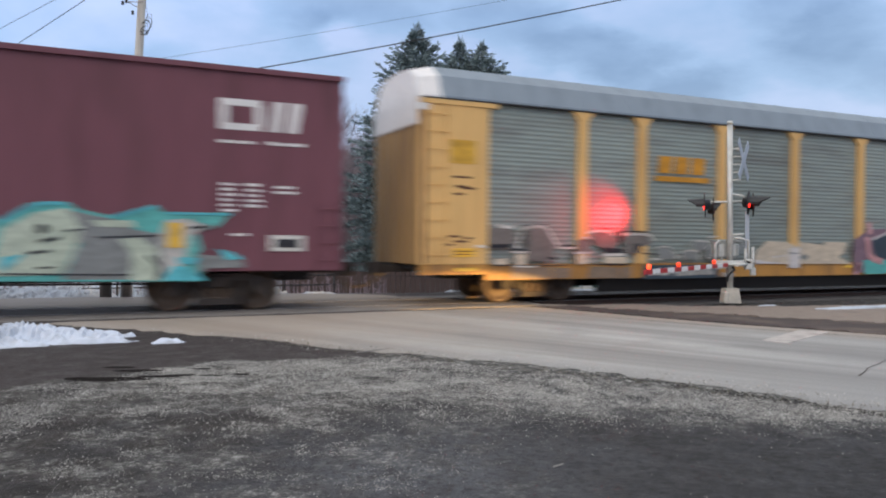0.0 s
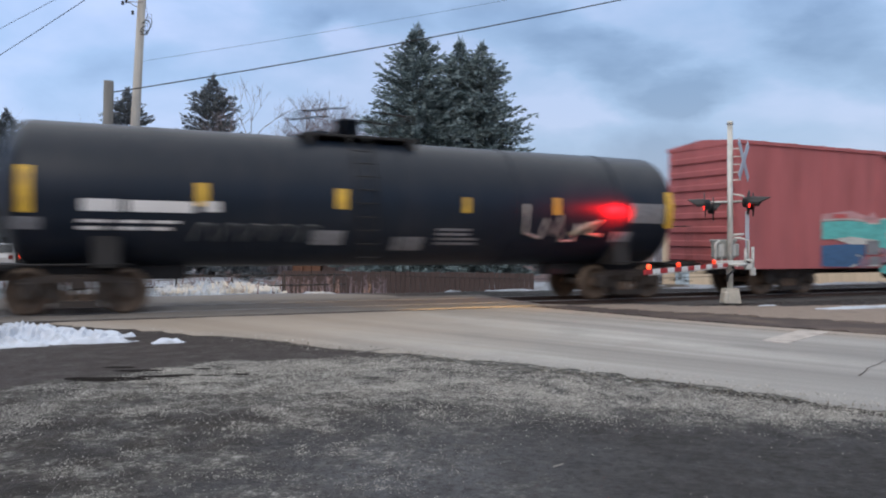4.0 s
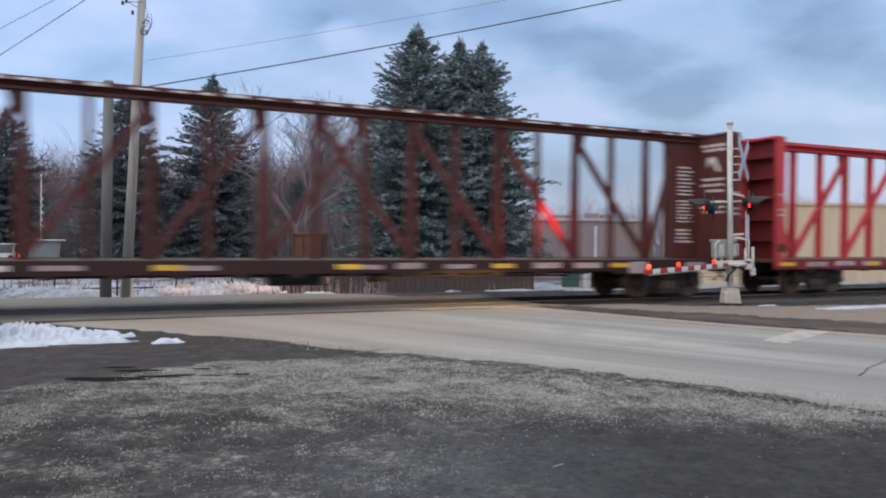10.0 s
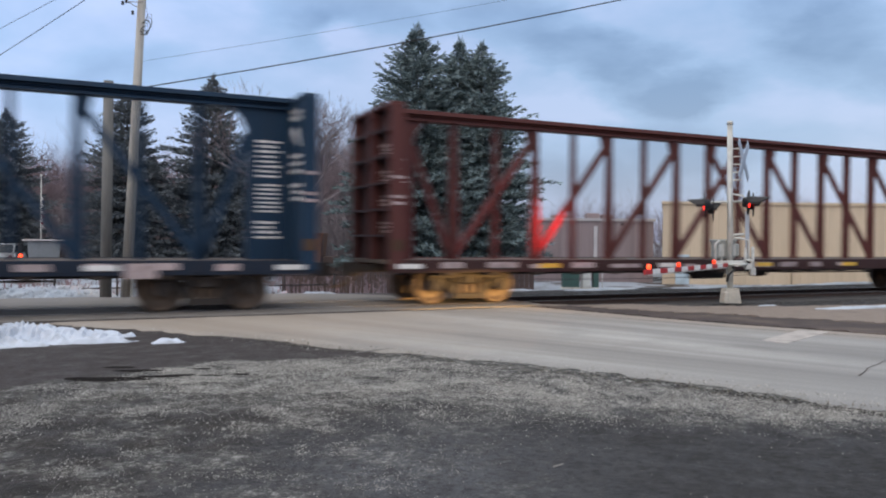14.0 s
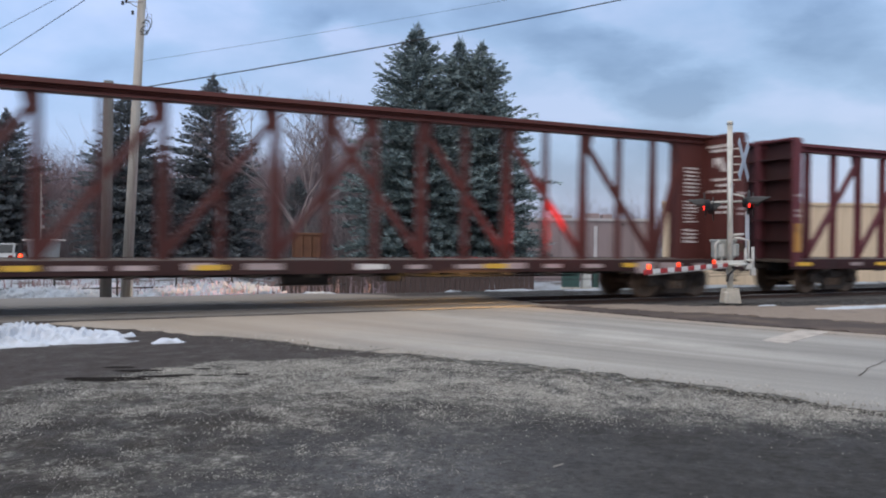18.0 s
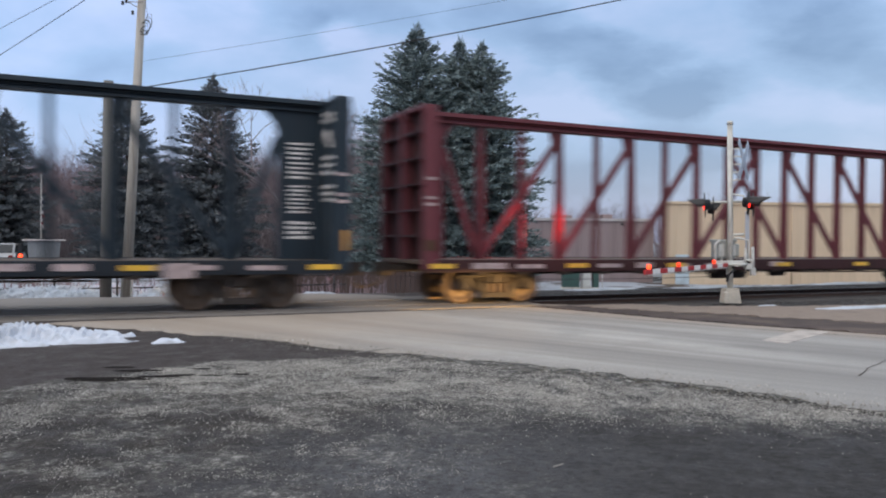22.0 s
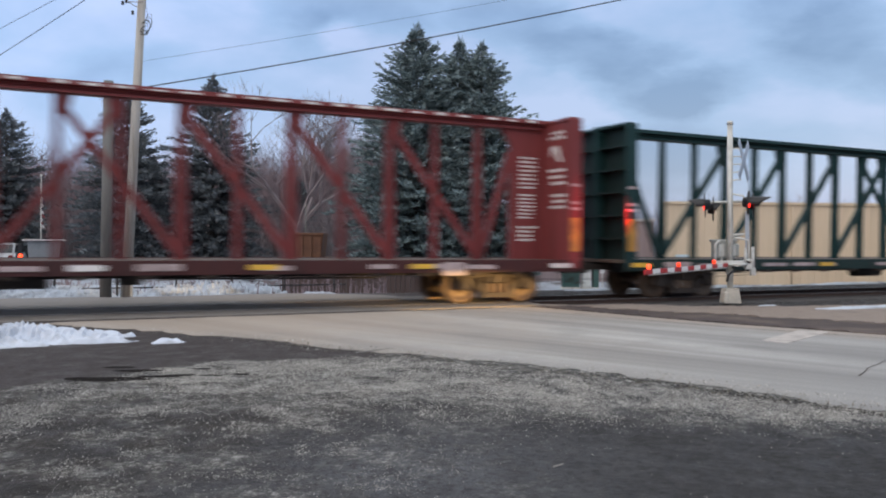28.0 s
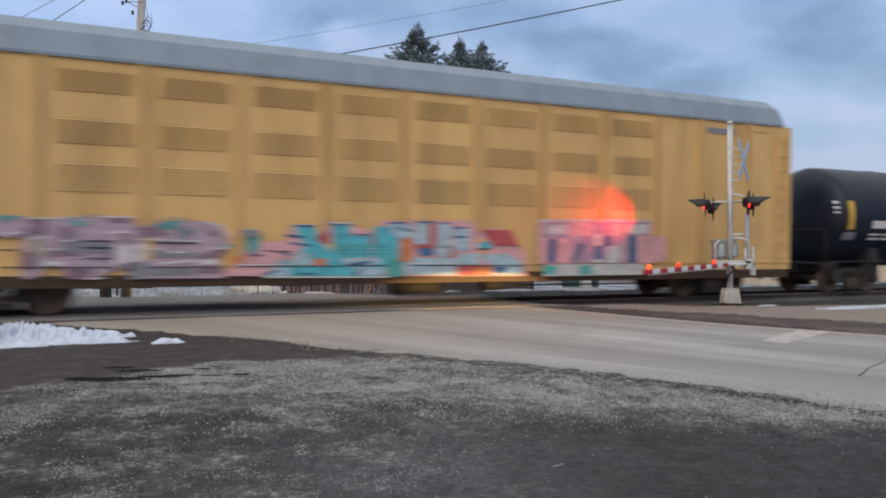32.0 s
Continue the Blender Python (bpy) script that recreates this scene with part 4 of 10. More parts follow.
def stroke(bm, pts, wid, y):
    """A thick curved stroke, flat on the side."""
    fine = []
    for i in range(len(pts) - 1):
        p0, p1, p2, p3 = pts[max(0, i - 1)], pts[i], pts[i + 1], pts[min(len(pts) - 1, i + 2)]
        for k in range(4):
            u = k / 4
            fine.append(tuple(0.5 * (2 * p1[c] + (p2[c] - p0[c]) * u + (2 * p0[c] - 5 * p1[c] + 4 * p2[c] - p3[c]) * u * u + (3 * p1[c] - p0[c] - 3 * p2[c] + p3[c]) * u ** 3) for c in (0, 1)))
    pts = fine + [pts[-1]]
    for (x0, z0), (x1, z1) in zip(pts, pts[1:]):
        d = Vector((x1 - x0, z1 - z0))
        if d.length < 1e-4:
            continue
        d.normalize()
        n = Vector((-d.y, d.x)) * wid / 2
        e = d * wid * 0.32
        flat_poly(bm, [(x0 - n.x - e.x, z0 - n.y - e.y), (x1 - n.x + e.x, z1 - n.y + e.y), (x1 + n.x + e.x, z1 + n.y + e.y), (x0 + n.x - e.x, z0 + n.y - e.y)], y)


# spray-painted pieces, drawn shape by shape in metres along and up the side of their car
def patch(*v):
    return [list(zip(v[::2], v[1::2]))], None


def block(x0, za, x1, zb):
    return [[(x0, za), (x1, za + 0.015), (x1 + 0.01, zb), (x0 - 0.01, zb - 0.01)]], None


def disc(cx, cz, rx, rz):
    return [[(cx + rx * math.cos(math.pi * i / 9), cz + rz * math.sin(math.pi * i / 9)) for i in range(18)]], None


def swipe(wid, *v):
    return list(zip(v[::2], v[1::2])), wid


def spray(car, tag, w, layer, color, *shapes):
    """One coat of paint: flat shapes a few millimetres proud of the side and of the coats below."""
    bm = bmesh.new()
    for i, (pts, wid) in enumerate(shapes):
        y = -w - 0.003 - 0.0045 * layer - 0.0003 * (i % 12)
        if wid is None:
            for ring in pts:
                flat_poly(bm, ring, y)
        else:
            stroke(bm, pts, wid, y)
    return part("graffiti_fill" if tag else "graffiti", bm, M[color], tag or car, "spray-painted " + color[2:] + " shapes")


def mural_mint(car):
    tag = spray(car, None, 1.47, 0, "g_teal",
          patch(1.34, 0.72, 1.34, 1.93, 2.08, 1.84, 2.57, 2.18, 3.17, 2.22, 3.4, 2.08, 4, 1.95, 4.79, 2.19, 4.93, 2.05, 6.25, 2.08, 5.95, 1.76, 5.55, 1.68, 5.66, 1.33, 5.55, 1.18, 5.63, 0.66))
    spray(car, tag, 1.47, 1, "g_smoke", patch(3.2, 2.06, 4, 1.9, 4.41, 1.7, 4.97, 1.6, 4.94, 0.71, 3.11, 0.73, 3.4, 1.4),
          patch(5.4, 1.91, 5.95, 1.78, 5.62, 1.68, 5.4, 1.56), patch(5.55, 1.22, 6.49, 1.14, 6.53, 0.94, 5.77, 0.93, 5.62, 0.8))
    spray(car, tag, 1.47, 2, "g_sage", patch(2.08, 1.67, 2.63, 1.99, 3.2, 2.1, 3.43, 1.72, 3.34, 1.32, 3.11, 0.82, 1.9, 0.8),
          patch(4.13, 1.51, 4.48, 1.55, 4.79, 1.33, 4.9, 0.69, 4.31, 0.7, 4.34, 1.22), patch(3.6, 1.87, 4.34, 1.88, 4.41, 1.74, 3.73, 1.75))
    spray(car, tag, 1.47, 3, "g_pale", patch(4.97, 1.9, 5.4, 1.94, 5.73, 1.78, 5.44, 1.6, 5.26, 0.8, 4.97, 0.73, 4.86, 1.59),
          patch(1.34, 1.76, 1.9, 1.7, 1.96, 0.83, 1.34, 0.81))
    spray(car, tag, 1.47, 4, "g_aqua", swipe(0.07, 2.08, 1.82, 2.63, 2.14, 3.15, 2.18), swipe(0.07, 4, 1.95, 4.75, 2.17), swipe(0.05, 4.97, 2.04, 5.62, 2.04, 6.22, 2.04),
          patch(4.9, 0.69, 5.11, 0.99, 5.4, 0.95, 5.74, 0.68), patch(5.18, 1.16, 5.62, 1.14, 5.55, 1.01, 5.22, 1.01), patch(2.08, 1.15, 2.48, 1.22, 2.27, 1.01, 2.08, 0.87),
          patch(5.96, 1.34, 6.26, 1.26, 6.49, 1.12, 6.15, 1.1))
    spray(car, tag, 1.47, 5, "g_black", disc(2.77, 1.69, 0.1, 0.1), swipe(0.07, 2.76, 1.46, 3.03, 1.52), swipe(0.05, 2.54, 1.23, 2.86, 1.28),
          swipe(0.03, 3.17, 1.65, 3.43, 1.7), swipe(0.03, 3.7, 1.54, 4.86, 1.59), swipe(0.05, 5.44, 1.75, 5.73, 1.78), swipe(0.07, 4.65, 1.18, 4.86, 0.95, 4.81, 0.73),
          swipe(0.03, 2.08, 0.85, 4.31, 0.81), swipe(0.04, 2.7, 0.95, 2.92, 0.97))


def mural_haze(car):
    tag = spray(car, None, 1.49, 0, "g_soot", patch(-11.69, 1.35, -11.69, 1.85, -11.08, 1.86, -11.01, 1.6, -11.15, 1.39),
          patch(-10.61, 1.34, -10.61, 1.84, -10.16, 1.86, -9.89, 1.5, -9.85, 1.06, -10.6, 1.05), patch(-9.18, 1.28, -9.18, 1.58, -8.82, 1.62, -8.82, 1.28),
          patch(-8.7, 1.51, -8.66, 1.75, -8.2, 1.78, -7.91, 1.59, -7.99, 1.39, -8.41, 1.39),
          patch(-7.69, 1.26, -7.73, 1.72, -6.95, 1.73, -6.81, 1.52, -7.21, 1.41, -7.21, 1.26))
    spray(car, tag, 1.49, 1, "g_black", swipe(0.09, -11.69, 1.42, -11.15, 1.43), swipe(0.06, -10.77, 1.83, -10.71, 1.49), swipe(0.06, -11.08, 1.33, -10.68, 1.32),
          swipe(0.06, -10.02, 1.14, -9.81, 1.12), swipe(0.05, -9.62, 1.44, -9.26, 1.44), block(-9.32, 1.34, -9.24, 0.98),
          patch(-8.41, 1.41, -7.73, 1.37, -7.73, 1.26, -8.28, 1.26), block(-7.89, 1.8, -7.78, 1.55), block(-7.36, 1.5, -7.19, 1.31), swipe(0.03, -7.12, 1.26, -6.49, 1.22),
          swipe(0.03, -11.68, 0.96, -9.46, 0.95), swipe(0.03, -8.78, 0.97, -7.47, 0.95), swipe(0.04, -8.45, 1.88, -8.2, 1.89), swipe(0.04, -7.82, 1.83, -6.95, 1.82),
          swipe(0.03, -10.72, 1.93, -10.08, 1.96))
    spray(car, tag, 1.49, 2, "g_pale", swipe(0.07, -11.48, 1.93, -11.26, 1.88, -11.05, 1.9), swipe(0.07, -10.66, 1.87, -10.42, 1.92, -10.12, 1.9),
          swipe(0.05, -11.06, 1.28, -10.66, 1.27), swipe(0.05, -11.02, 0.93, -10.6, 0.91, -10.38, 0.93), swipe(0.06, -8.86, 1.77, -8.58, 1.82, -8.24, 1.82, -8.12, 1.74),
          swipe(0.07, -7.76, 1.75, -6.95, 1.75, -6.72, 1.61), swipe(0.06, -9.24, 1.26, -8.82, 1.26), swipe(0.05, -9.6, 1.38, -9.26, 1.39),
          swipe(0.07, -8.39, 1.21, -7.69, 1.22), swipe(0.09, -10.94, 1.41, -10.83, 1.75, -10.76, 1.87), swipe(0.07, -10.06, 1.84, -9.89, 1.61, -9.69, 1.38),
          swipe(0.05, -6.81, 1.1, -6.49, 1.09), swipe(0.06, -12.03, 1.42, -11.82, 1.4), swipe(0.06, -9.02, 1.64, -8.78, 1.65))
    spray(car, tag, 1.49, 3, "g_taupe", patch(-11.08, 0.92, -10.6, 0.9, -9.96, 0.91, -9.94, 0.61, -11.1, 0.63), patch(-9.92, 0.91, -9.38, 0.88, -9.4, 0.63, -9.88, 0.62),
          patch(-8.78, 0.92, -7.86, 0.89, -7.85, 0.6, -8.89, 0.62), block(-7.81, 0.89, -7.47, 0.6))
    spray(car, tag, 1.49, 4, "g_cream", block(-11.56, 1.11, -11.19, 0.98), patch(-10.97, 1.22, -10.68, 1.23, -10.68, 0.97, -10.97, 0.97),
          patch(-9.18, 1.2, -8.86, 1.2, -8.86, 0.98, -9.18, 0.97), patch(-8.36, 1.16, -7.6, 1.16, -7.6, 0.99, -8.36, 1))


def mural_outlines(car):
    tag = spray(car, None, 1.5, 0, "g_smoke", patch(-6.59, 1.41, -6.22, 1.43, -5.89, 1.11, -6.59, 1.09), patch(-5.74, 1.09, -5.72, 1.31, -5.2, 1.31, -5.16, 1.09),
          patch(-5.35, 1.61, -4.53, 1.58, -4.53, 1.09, -4.89, 1.09, -4.91, 1.37, -5.33, 1.3), patch(-4.12, 1.58, -3.36, 1.46, -3.98, 1.1, -4.16, 1.23))
    spray(car, tag, 1.5, 1, "g_navy", block(-7.07, 0.94, -4.44, 0.58))
    spray(car, tag, 1.5, 2, 'g_pale', swipe(0.04, -6.59, 1.41, -6.22, 1.42, -5.91, 1.11), swipe(0.04, -5.74, 1.09, -5.71, 1.31, -5.2, 1.31, -5.15, 1.09), swipe(0.04, -5.38, 1.61, -4.53, 1.57), swipe(0.03, -5.37, 1.61, -5.37, 1.3), swipe(0.03, -4.89, 1.57, -4.8, 1.1), swipe(0.03, -4.65, 1.57, -4.64, 1.1), swipe(0.05, -4.85, 1.7, -4.53, 1.72), swipe(0.04, -4.76, 1.14, -3.98, 1.14), swipe(0.04, -4.12, 1.59, -3.69, 1.61, -3.36, 1.46))
    spray(car, tag, 1.5, 2.5, 'g_pale', swipe(0.04, -4.12, 1.43, -3.74, 1.43), swipe(0.04, -4.07, 1.28, -3.88, 1.13), block(-6.51, 0.8, -6.22, 0.66), block(-5.97, 0.8, -5.69, 0.65), block(-5.63, 0.77, -5.28, 0.66), block(-5.2, 0.77, -4.98, 0.67), block(-4.91, 0.78, -4.62, 0.67), patch(-4.71, 1.13, -4.53, 0.91, -4.25, 0.85, -4.44, 1.03), patch(-4.3, 0.73, -3.88, 0.7, -3.88, 0.6, -4.3, 0.61))


def mural_cream(car):
    tag = spray(car, None, 1.5, 0, "g_cream",
          patch(-3.11, 1.06, -3.01, 1.33, -2.57, 1.62, -1.74, 1.59, -1.31, 1.45, -1.26, 1.6, -0.25, 1.51, -0.2, 1.62, 0.8, 1.6, 0.68, 1.29, 0.44, 1.15, 0.99, 0.94, -3.11, 0.96))
    spray(car, tag, 1.5, 1, "g_white", block(-1.71, 1.42, -1.25, 0.84), patch(-3.11, 0.96, -3.06, 1.08, -2.51, 1.02, -1.79, 0.96), swipe(0.04, -2.36, 1.15, -1.79, 1.2))
    spray(car, tag, 1.5, 2, "g_smoke", disc(-1.08, 1.15, 0.17, 0.08), swipe(0.04, -1.74, 1.28, -1.31, 1.26))


def mural_spikes(car):
    tag = spray(car, None, 1.5, 0, "g_mauve", patch(1.12, 1.7, 1.76, 2.01, 2.42, 2.05, 2.98, 2.03, 2.07, 1.11, 1.77, 0.72, 1.08, 0.61),
          patch(6.14, 1.76, 6.99, 1.77, 6.93, 0.58, 6.16, 0.6))
    spray(car, tag, 1.5, 1, "g_teal", patch(1.53, 1.06, 4.35, 1.07, 4.35, 0.58, 4.09, 0.58, 4.08, 0.87, 2.99, 0.88, 2.99, 0.63, 1.6, 0.62), block(4.41, 1.07, 6.15, 0.95))
    spray(car, tag, 1.5, 2, "g_navy", patch(1.94, 1.68, 2.98, 2.01, 3.61, 2.14, 4.34, 1.84, 4.61, 1.68, 5.29, 1.94, 6.14, 1.81, 6.23, 1.05, 4.35, 0.99, 2.07, 1.09))
    spray(car, tag, 1.5, 3, "g_rose", swipe(0.2, 1.7, 1.71, 1.86, 1.19, 2.37, 1.01), swipe(0.2, 1.76, 2.17, 1.82, 1.93), swipe(0.22, 3.52, 2.06, 3.21, 1.44, 2.86, 1.22),
          swipe(0.17, 3.88, 1.53, 3.69, 1.22, 4.15, 1.19, 4.18, 0.87), swipe(0.18, 4.67, 1.74, 4.83, 1.41), swipe(0.21, 5.75, 2, 5.51, 1.22),
          swipe(0.14, 1.36, 0.94, 1.19, 0.65))
    spray(car, tag, 1.5, 4, "g_white", swipe(0.05, 1.91, 1.7, 3.04, 2.03, 3.61, 2.14, 4.4, 1.83), swipe(0.04, 4.4, 1.83, 5.29, 1.93, 5.4, 1.25, 5.82, 1.92, 6.32, 1.82),
          swipe(0.05, 2.8, 1.13, 3.3, 1.15), swipe(0.05, 5.44, 1.07, 5.94, 1.05), block(4.79, 0.93, 5.03, 0.66))


def mural_coral(car):
    tag = spray(car, None, 1.5, 0, "g_blue", patch(7.47, 2.09, 9.05, 2.12, 9.79, 2.28, 11.27, 2.04, 11.27, 1.83, 7.48, 1.78))
    spray(car, tag, 1.5, 1, "g_coral", patch(7.06, 2.02, 7.78, 2.06, 7.84, 0.58, 7.01, 0.61), block(7.86, 1.94, 8.92, 0.58), block(8.99, 1.98, 9.91, 0.58),
          block(9.97, 2.01, 10.42, 0.58), block(10.48, 2.01, 11.3, 0.58))
    spray(car, tag, 1.5, 2, "g_pink", block(7.9, 1.91, 8.86, 1.6), block(9.04, 1.94, 9.85, 1.65), block(9.99, 1.94, 10.39, 1.35),
          patch(7.1, 1.53, 7.79, 1.59, 7.8, 1.22, 7.07, 1.16))
    spray(car, tag, 1.5, 3, "g_blue", block(7.28, 1.44, 7.51, 0.94), block(8.51, 1.51, 8.95, 1.15), swipe(0.06, 9.36, 1.16, 9.92, 1.16), block(10.58, 1.49, 10.84, 1.29))
    spray(car, tag, 1.5, 4, "g_white", swipe(0.05, 7.9, 1.92, 8.85, 1.92), swipe(0.05, 9.04, 1.95, 9.84, 1.96), swipe(0.06, 9.35, 1.54, 9.89, 1.45),
          swipe(0.06, 7.68, 1.02, 8.27, 1), swipe(0.05, 10.48, 1.98, 11.09, 1.97), swipe(0.03, 7.69, 0.82, 8.11, 0.81), swipe(0.03, 7.69, 0.72, 8.12, 0.71))
    spray(car, tag, 1.5, 5, "g_mauve", swipe(0.06, 7.83, 1.97, 7.85, 0.63), swipe(0.06, 8.94, 1.99, 8.96, 0.61), swipe(0.06, 9.93, 2, 9.95, 0.6),
          swipe(0.06, 10.44, 2.01, 10.46, 0.6))


def mural_curl(car):
    tag = spray(car, None, 1.525, 0, "g_pink", patch(8.32, 2.02, 8.93, 2.03, 10.84, 2.02, 10.86, 1.87, 8.32, 1.9), patch(9.04, 1.2, 9.94, 1.1, 9.94, 0.97, 9.04, 1),
          block(10.09, 0.93, 10.39, 0.62), patch(10.5, 1.45, 10.77, 1.54, 10.92, 1.45, 10.65, 1.24), patch(11.08, 1.26, 11.44, 1.29, 11.4, 1.09, 11.08, 1.14))
    spray(car, tag, 1.525, 1, "g_white", swipe(0.04, 9.06, 1.98, 9.39, 1.96), swipe(0.06, 10.01, 2.02, 10.38, 2.02), swipe(0.05, 10.57, 1.98, 10.84, 1.98),
          block(10.14, 1.71, 10.31, 1.39), swipe(0.06, 9.43, 1.49, 9.72, 1.5), swipe(0.06, 9.57, 1.07, 9.94, 1.07), swipe(0.05, 9.18, 1.57, 9.43, 1.61),
          swipe(0.04, 9.04, 1.16, 9.18, 1.2), swipe(0.04, 11.08, 1.91, 11.52, 1.99), swipe(0.05, 11.56, 1.29, 11.84, 1.31), swipe(0.04, 11.12, 1.19, 11.4, 1.21))
    spray(car, tag, 1.525, 2, "g_blue", patch(8.86, 2.11, 9.14, 2.22, 9.61, 2.19, 9.9, 2.14, 9.54, 2.05, 9.21, 2.05), patch(8.73, 1.5, 8.87, 1.5, 8.85, 1.16, 8.73, 1.16),
          patch(10.88, 1.58, 11.16, 1.84, 11.28, 1.75, 11.16, 1.33, 10.85, 1.33), patch(10.54, 1.14, 10.77, 1.3, 11.08, 1.28, 10.93, 1.1), block(11.32, 0.86, 11.52, 0.58),
          patch(10.37, 0.81, 10.46, 0.81, 10.66, 0.61, 10.39, 0.61), patch(9.43, 1.56, 9.61, 1.63, 9.83, 1.6, 9.75, 1.53, 9.48, 1.51))
    spray(car, tag, 1.525, 3, "g_teal", patch(11.28, 1.8, 11.54, 1.76, 11.52, 1.46, 11.24, 1.33), swipe(0.04, 8.9, 2.09, 9.29, 2.03, 9.64, 2.06),
          swipe(0.04, 9.18, 0.99, 9.43, 1.08, 9.72, 1.14), swipe(0.04, 10.77, 1.08, 11, 1.12), swipe(0.04, 9.9, 2.2, 10.23, 2.19), swipe(0.05, 10.54, 2.12, 10.84, 2.14),
          swipe(0.05, 10.92, 1.75, 11.12, 1.88, 11.48, 1.86))
    spray(car, tag, 1.525, 4, "g_navy", swipe(0.03, 9.15, 0.97, 11.32, 0.95), patch(9.36, 1.59, 9.68, 1.64, 9.81, 1.57, 9.43, 1.5), swipe(0.06, 10.92, 1.28, 11.32, 1.29))
    spray(car, tag, 1.525, 5, "g_sage", block(11.5, 1.44, 11.84, 1.29), swipe(0.04, 11.6, 1.66, 11.8, 1.7))


def mural_grey(car):
    tag = spray(car, None, 1.515, 0, "g_smoke",
          patch(-1.91, 0.77, -1.87, 1.24, -1.62, 1.41, -1.35, 1.45, -1.04, 1.62, -0.56, 1.59, -0.51, 1.41, 0.02, 1.46, 0.28, 1.68, 0.58, 1.96, 1.19, 1.92, 1.24, 1.43, 1.58, 1.31, 1.58, 1.02, 0.5, 0.94, 0.03, 0.74),
          disc(-0.37, 1.81, 0.25, 0.26), patch(-1.66, 1.45, -1.59, 1.83, -1.47, 1.53))
    spray(car, tag, 1.515, 1, "g_grey", patch(-1.58, 0.78, -1.55, 1.36, -1.12, 1.58, -1, 1.37, -0.96, 0.77), block(-0.84, 1.37, -0.43, 0.76), block(0.02, 1.42, 0.28, 0.8),
          disc(-0.37, 1.78, 0.16, 0.18))
    spray(car, tag, 1.515, 2, "g_black", swipe(0.05, -1.93, 0.78, -1.89, 1.24, -1.62, 1.43, -1.27, 1.45, -1.16, 1.24),
          swipe(0.05, -1.04, 1.58, -0.8, 1.66, -0.52, 1.57, -0.39, 1.28, -0.37, 0.76), swipe(0.06, -0.62, 1.76, -0.44, 2.04, -0.19, 2.03, -0.12, 1.77, -0.23, 1.59),
          swipe(0.05, -0.96, 1.41, -0.88, 1.15, -0.94, 0.81), swipe(0.06, 0.28, 1.88, 0.6, 1.98, 1.19, 1.93, 1.24, 1.45), swipe(0.06, 0.6, 1.96, 0.58, 1.11),
          swipe(0.05, 0.67, 1.38, 1.24, 1.45, 1.61, 1.27, 1.62, 0.99), swipe(0.04, -0.23, 1.59, 0.11, 1.53, 0.24, 1.33), swipe(0.05, -1.47, 0.95, -0.06, 0.94),
          swipe(0.07, 0.5, 0.94, 1.84, 0.94), swipe(0.04, 1.33, 1.79, 1.97, 1.75))


def mural_bubble(car):
    tag = spray(car, None, 1.515, 0, "g_dusk",
          patch(-4.97, 0.96, -4.96, 1.6, -4.78, 1.83, -4.53, 1.87, -4.2, 1.73, -3.75, 1.84, -3.29, 1.85, -3.06, 1.81, -2.76, 1.86, -2.49, 1.69, -2.49, 1.44, -2.27, 1.22, -2.24, 0.75, -4.09, 0.7, -4.12, 0.95))
    spray(car, tag, 1.515, 1, "g_chalk", patch(-4.91, 1.43, -4.87, 1.63, -4.72, 1.77, -4.5, 1.79, -4.26, 1.67, -4.03, 1.43),
          patch(-4.88, 1.13, -4.85, 1.37, -3.98, 1.34, -3.92, 1.1), patch(-3.98, 1.43, -3.95, 1.7, -3.58, 1.79, -3.52, 1.37, -3.64, 1.16),
          patch(-3.47, 1.44, -3.41, 1.79, -3.06, 1.75, -2.97, 1.44), patch(-2.91, 1.38, -2.89, 1.8, -2.63, 1.8, -2.58, 1.44),
          patch(-3.23, 0.98, -3.2, 1.13, -2.4, 1.16, -2.3, 0.97), block(-4.03, 0.92, -3.35, 0.71), block(-3.17, 0.9, -2.33, 0.75),
          patch(-4.91, 0.99, -4.91, 1.09, -3.75, 1.08, -3.69, 0.96), patch(-3.66, 0.98, -3.61, 1.37, -3.41, 1.37, -3.41, 0.98))
    spray(car, tag, 1.515, 2, "g_smoke", patch(-4.2, 1.67, -3.95, 1.73, -3.86, 1.01, -4.03, 1.01), block(-4.77, 1.37, -4.14, 1.16), block(-3.83, 0.89, -3.52, 0.73),
          patch(-3.06, 1.44, -2.7, 1.38, -2.7, 1.16, -3.17, 1.19))
    spray(car, tag, 1.515, 3, "g_cream", block(-3.38, 1.44, -3.17, 1.04))
    spray(car, tag, 1.515, 4, "g_dusk", swipe(0.04, -4.72, 1.3, -3.98, 1.3), swipe(0.04, -4.8, 1.16, -3.86, 1.15), swipe(0.04, -3.52, 1.3, -3.17, 1.29),
          swipe(0.04, -3.17, 1.12, -2.39, 1.12), swipe(0.03, -5.06, 0.97, -2.15, 0.95), swipe(0.05, -2.61, 1.47, -2.34, 1.44))


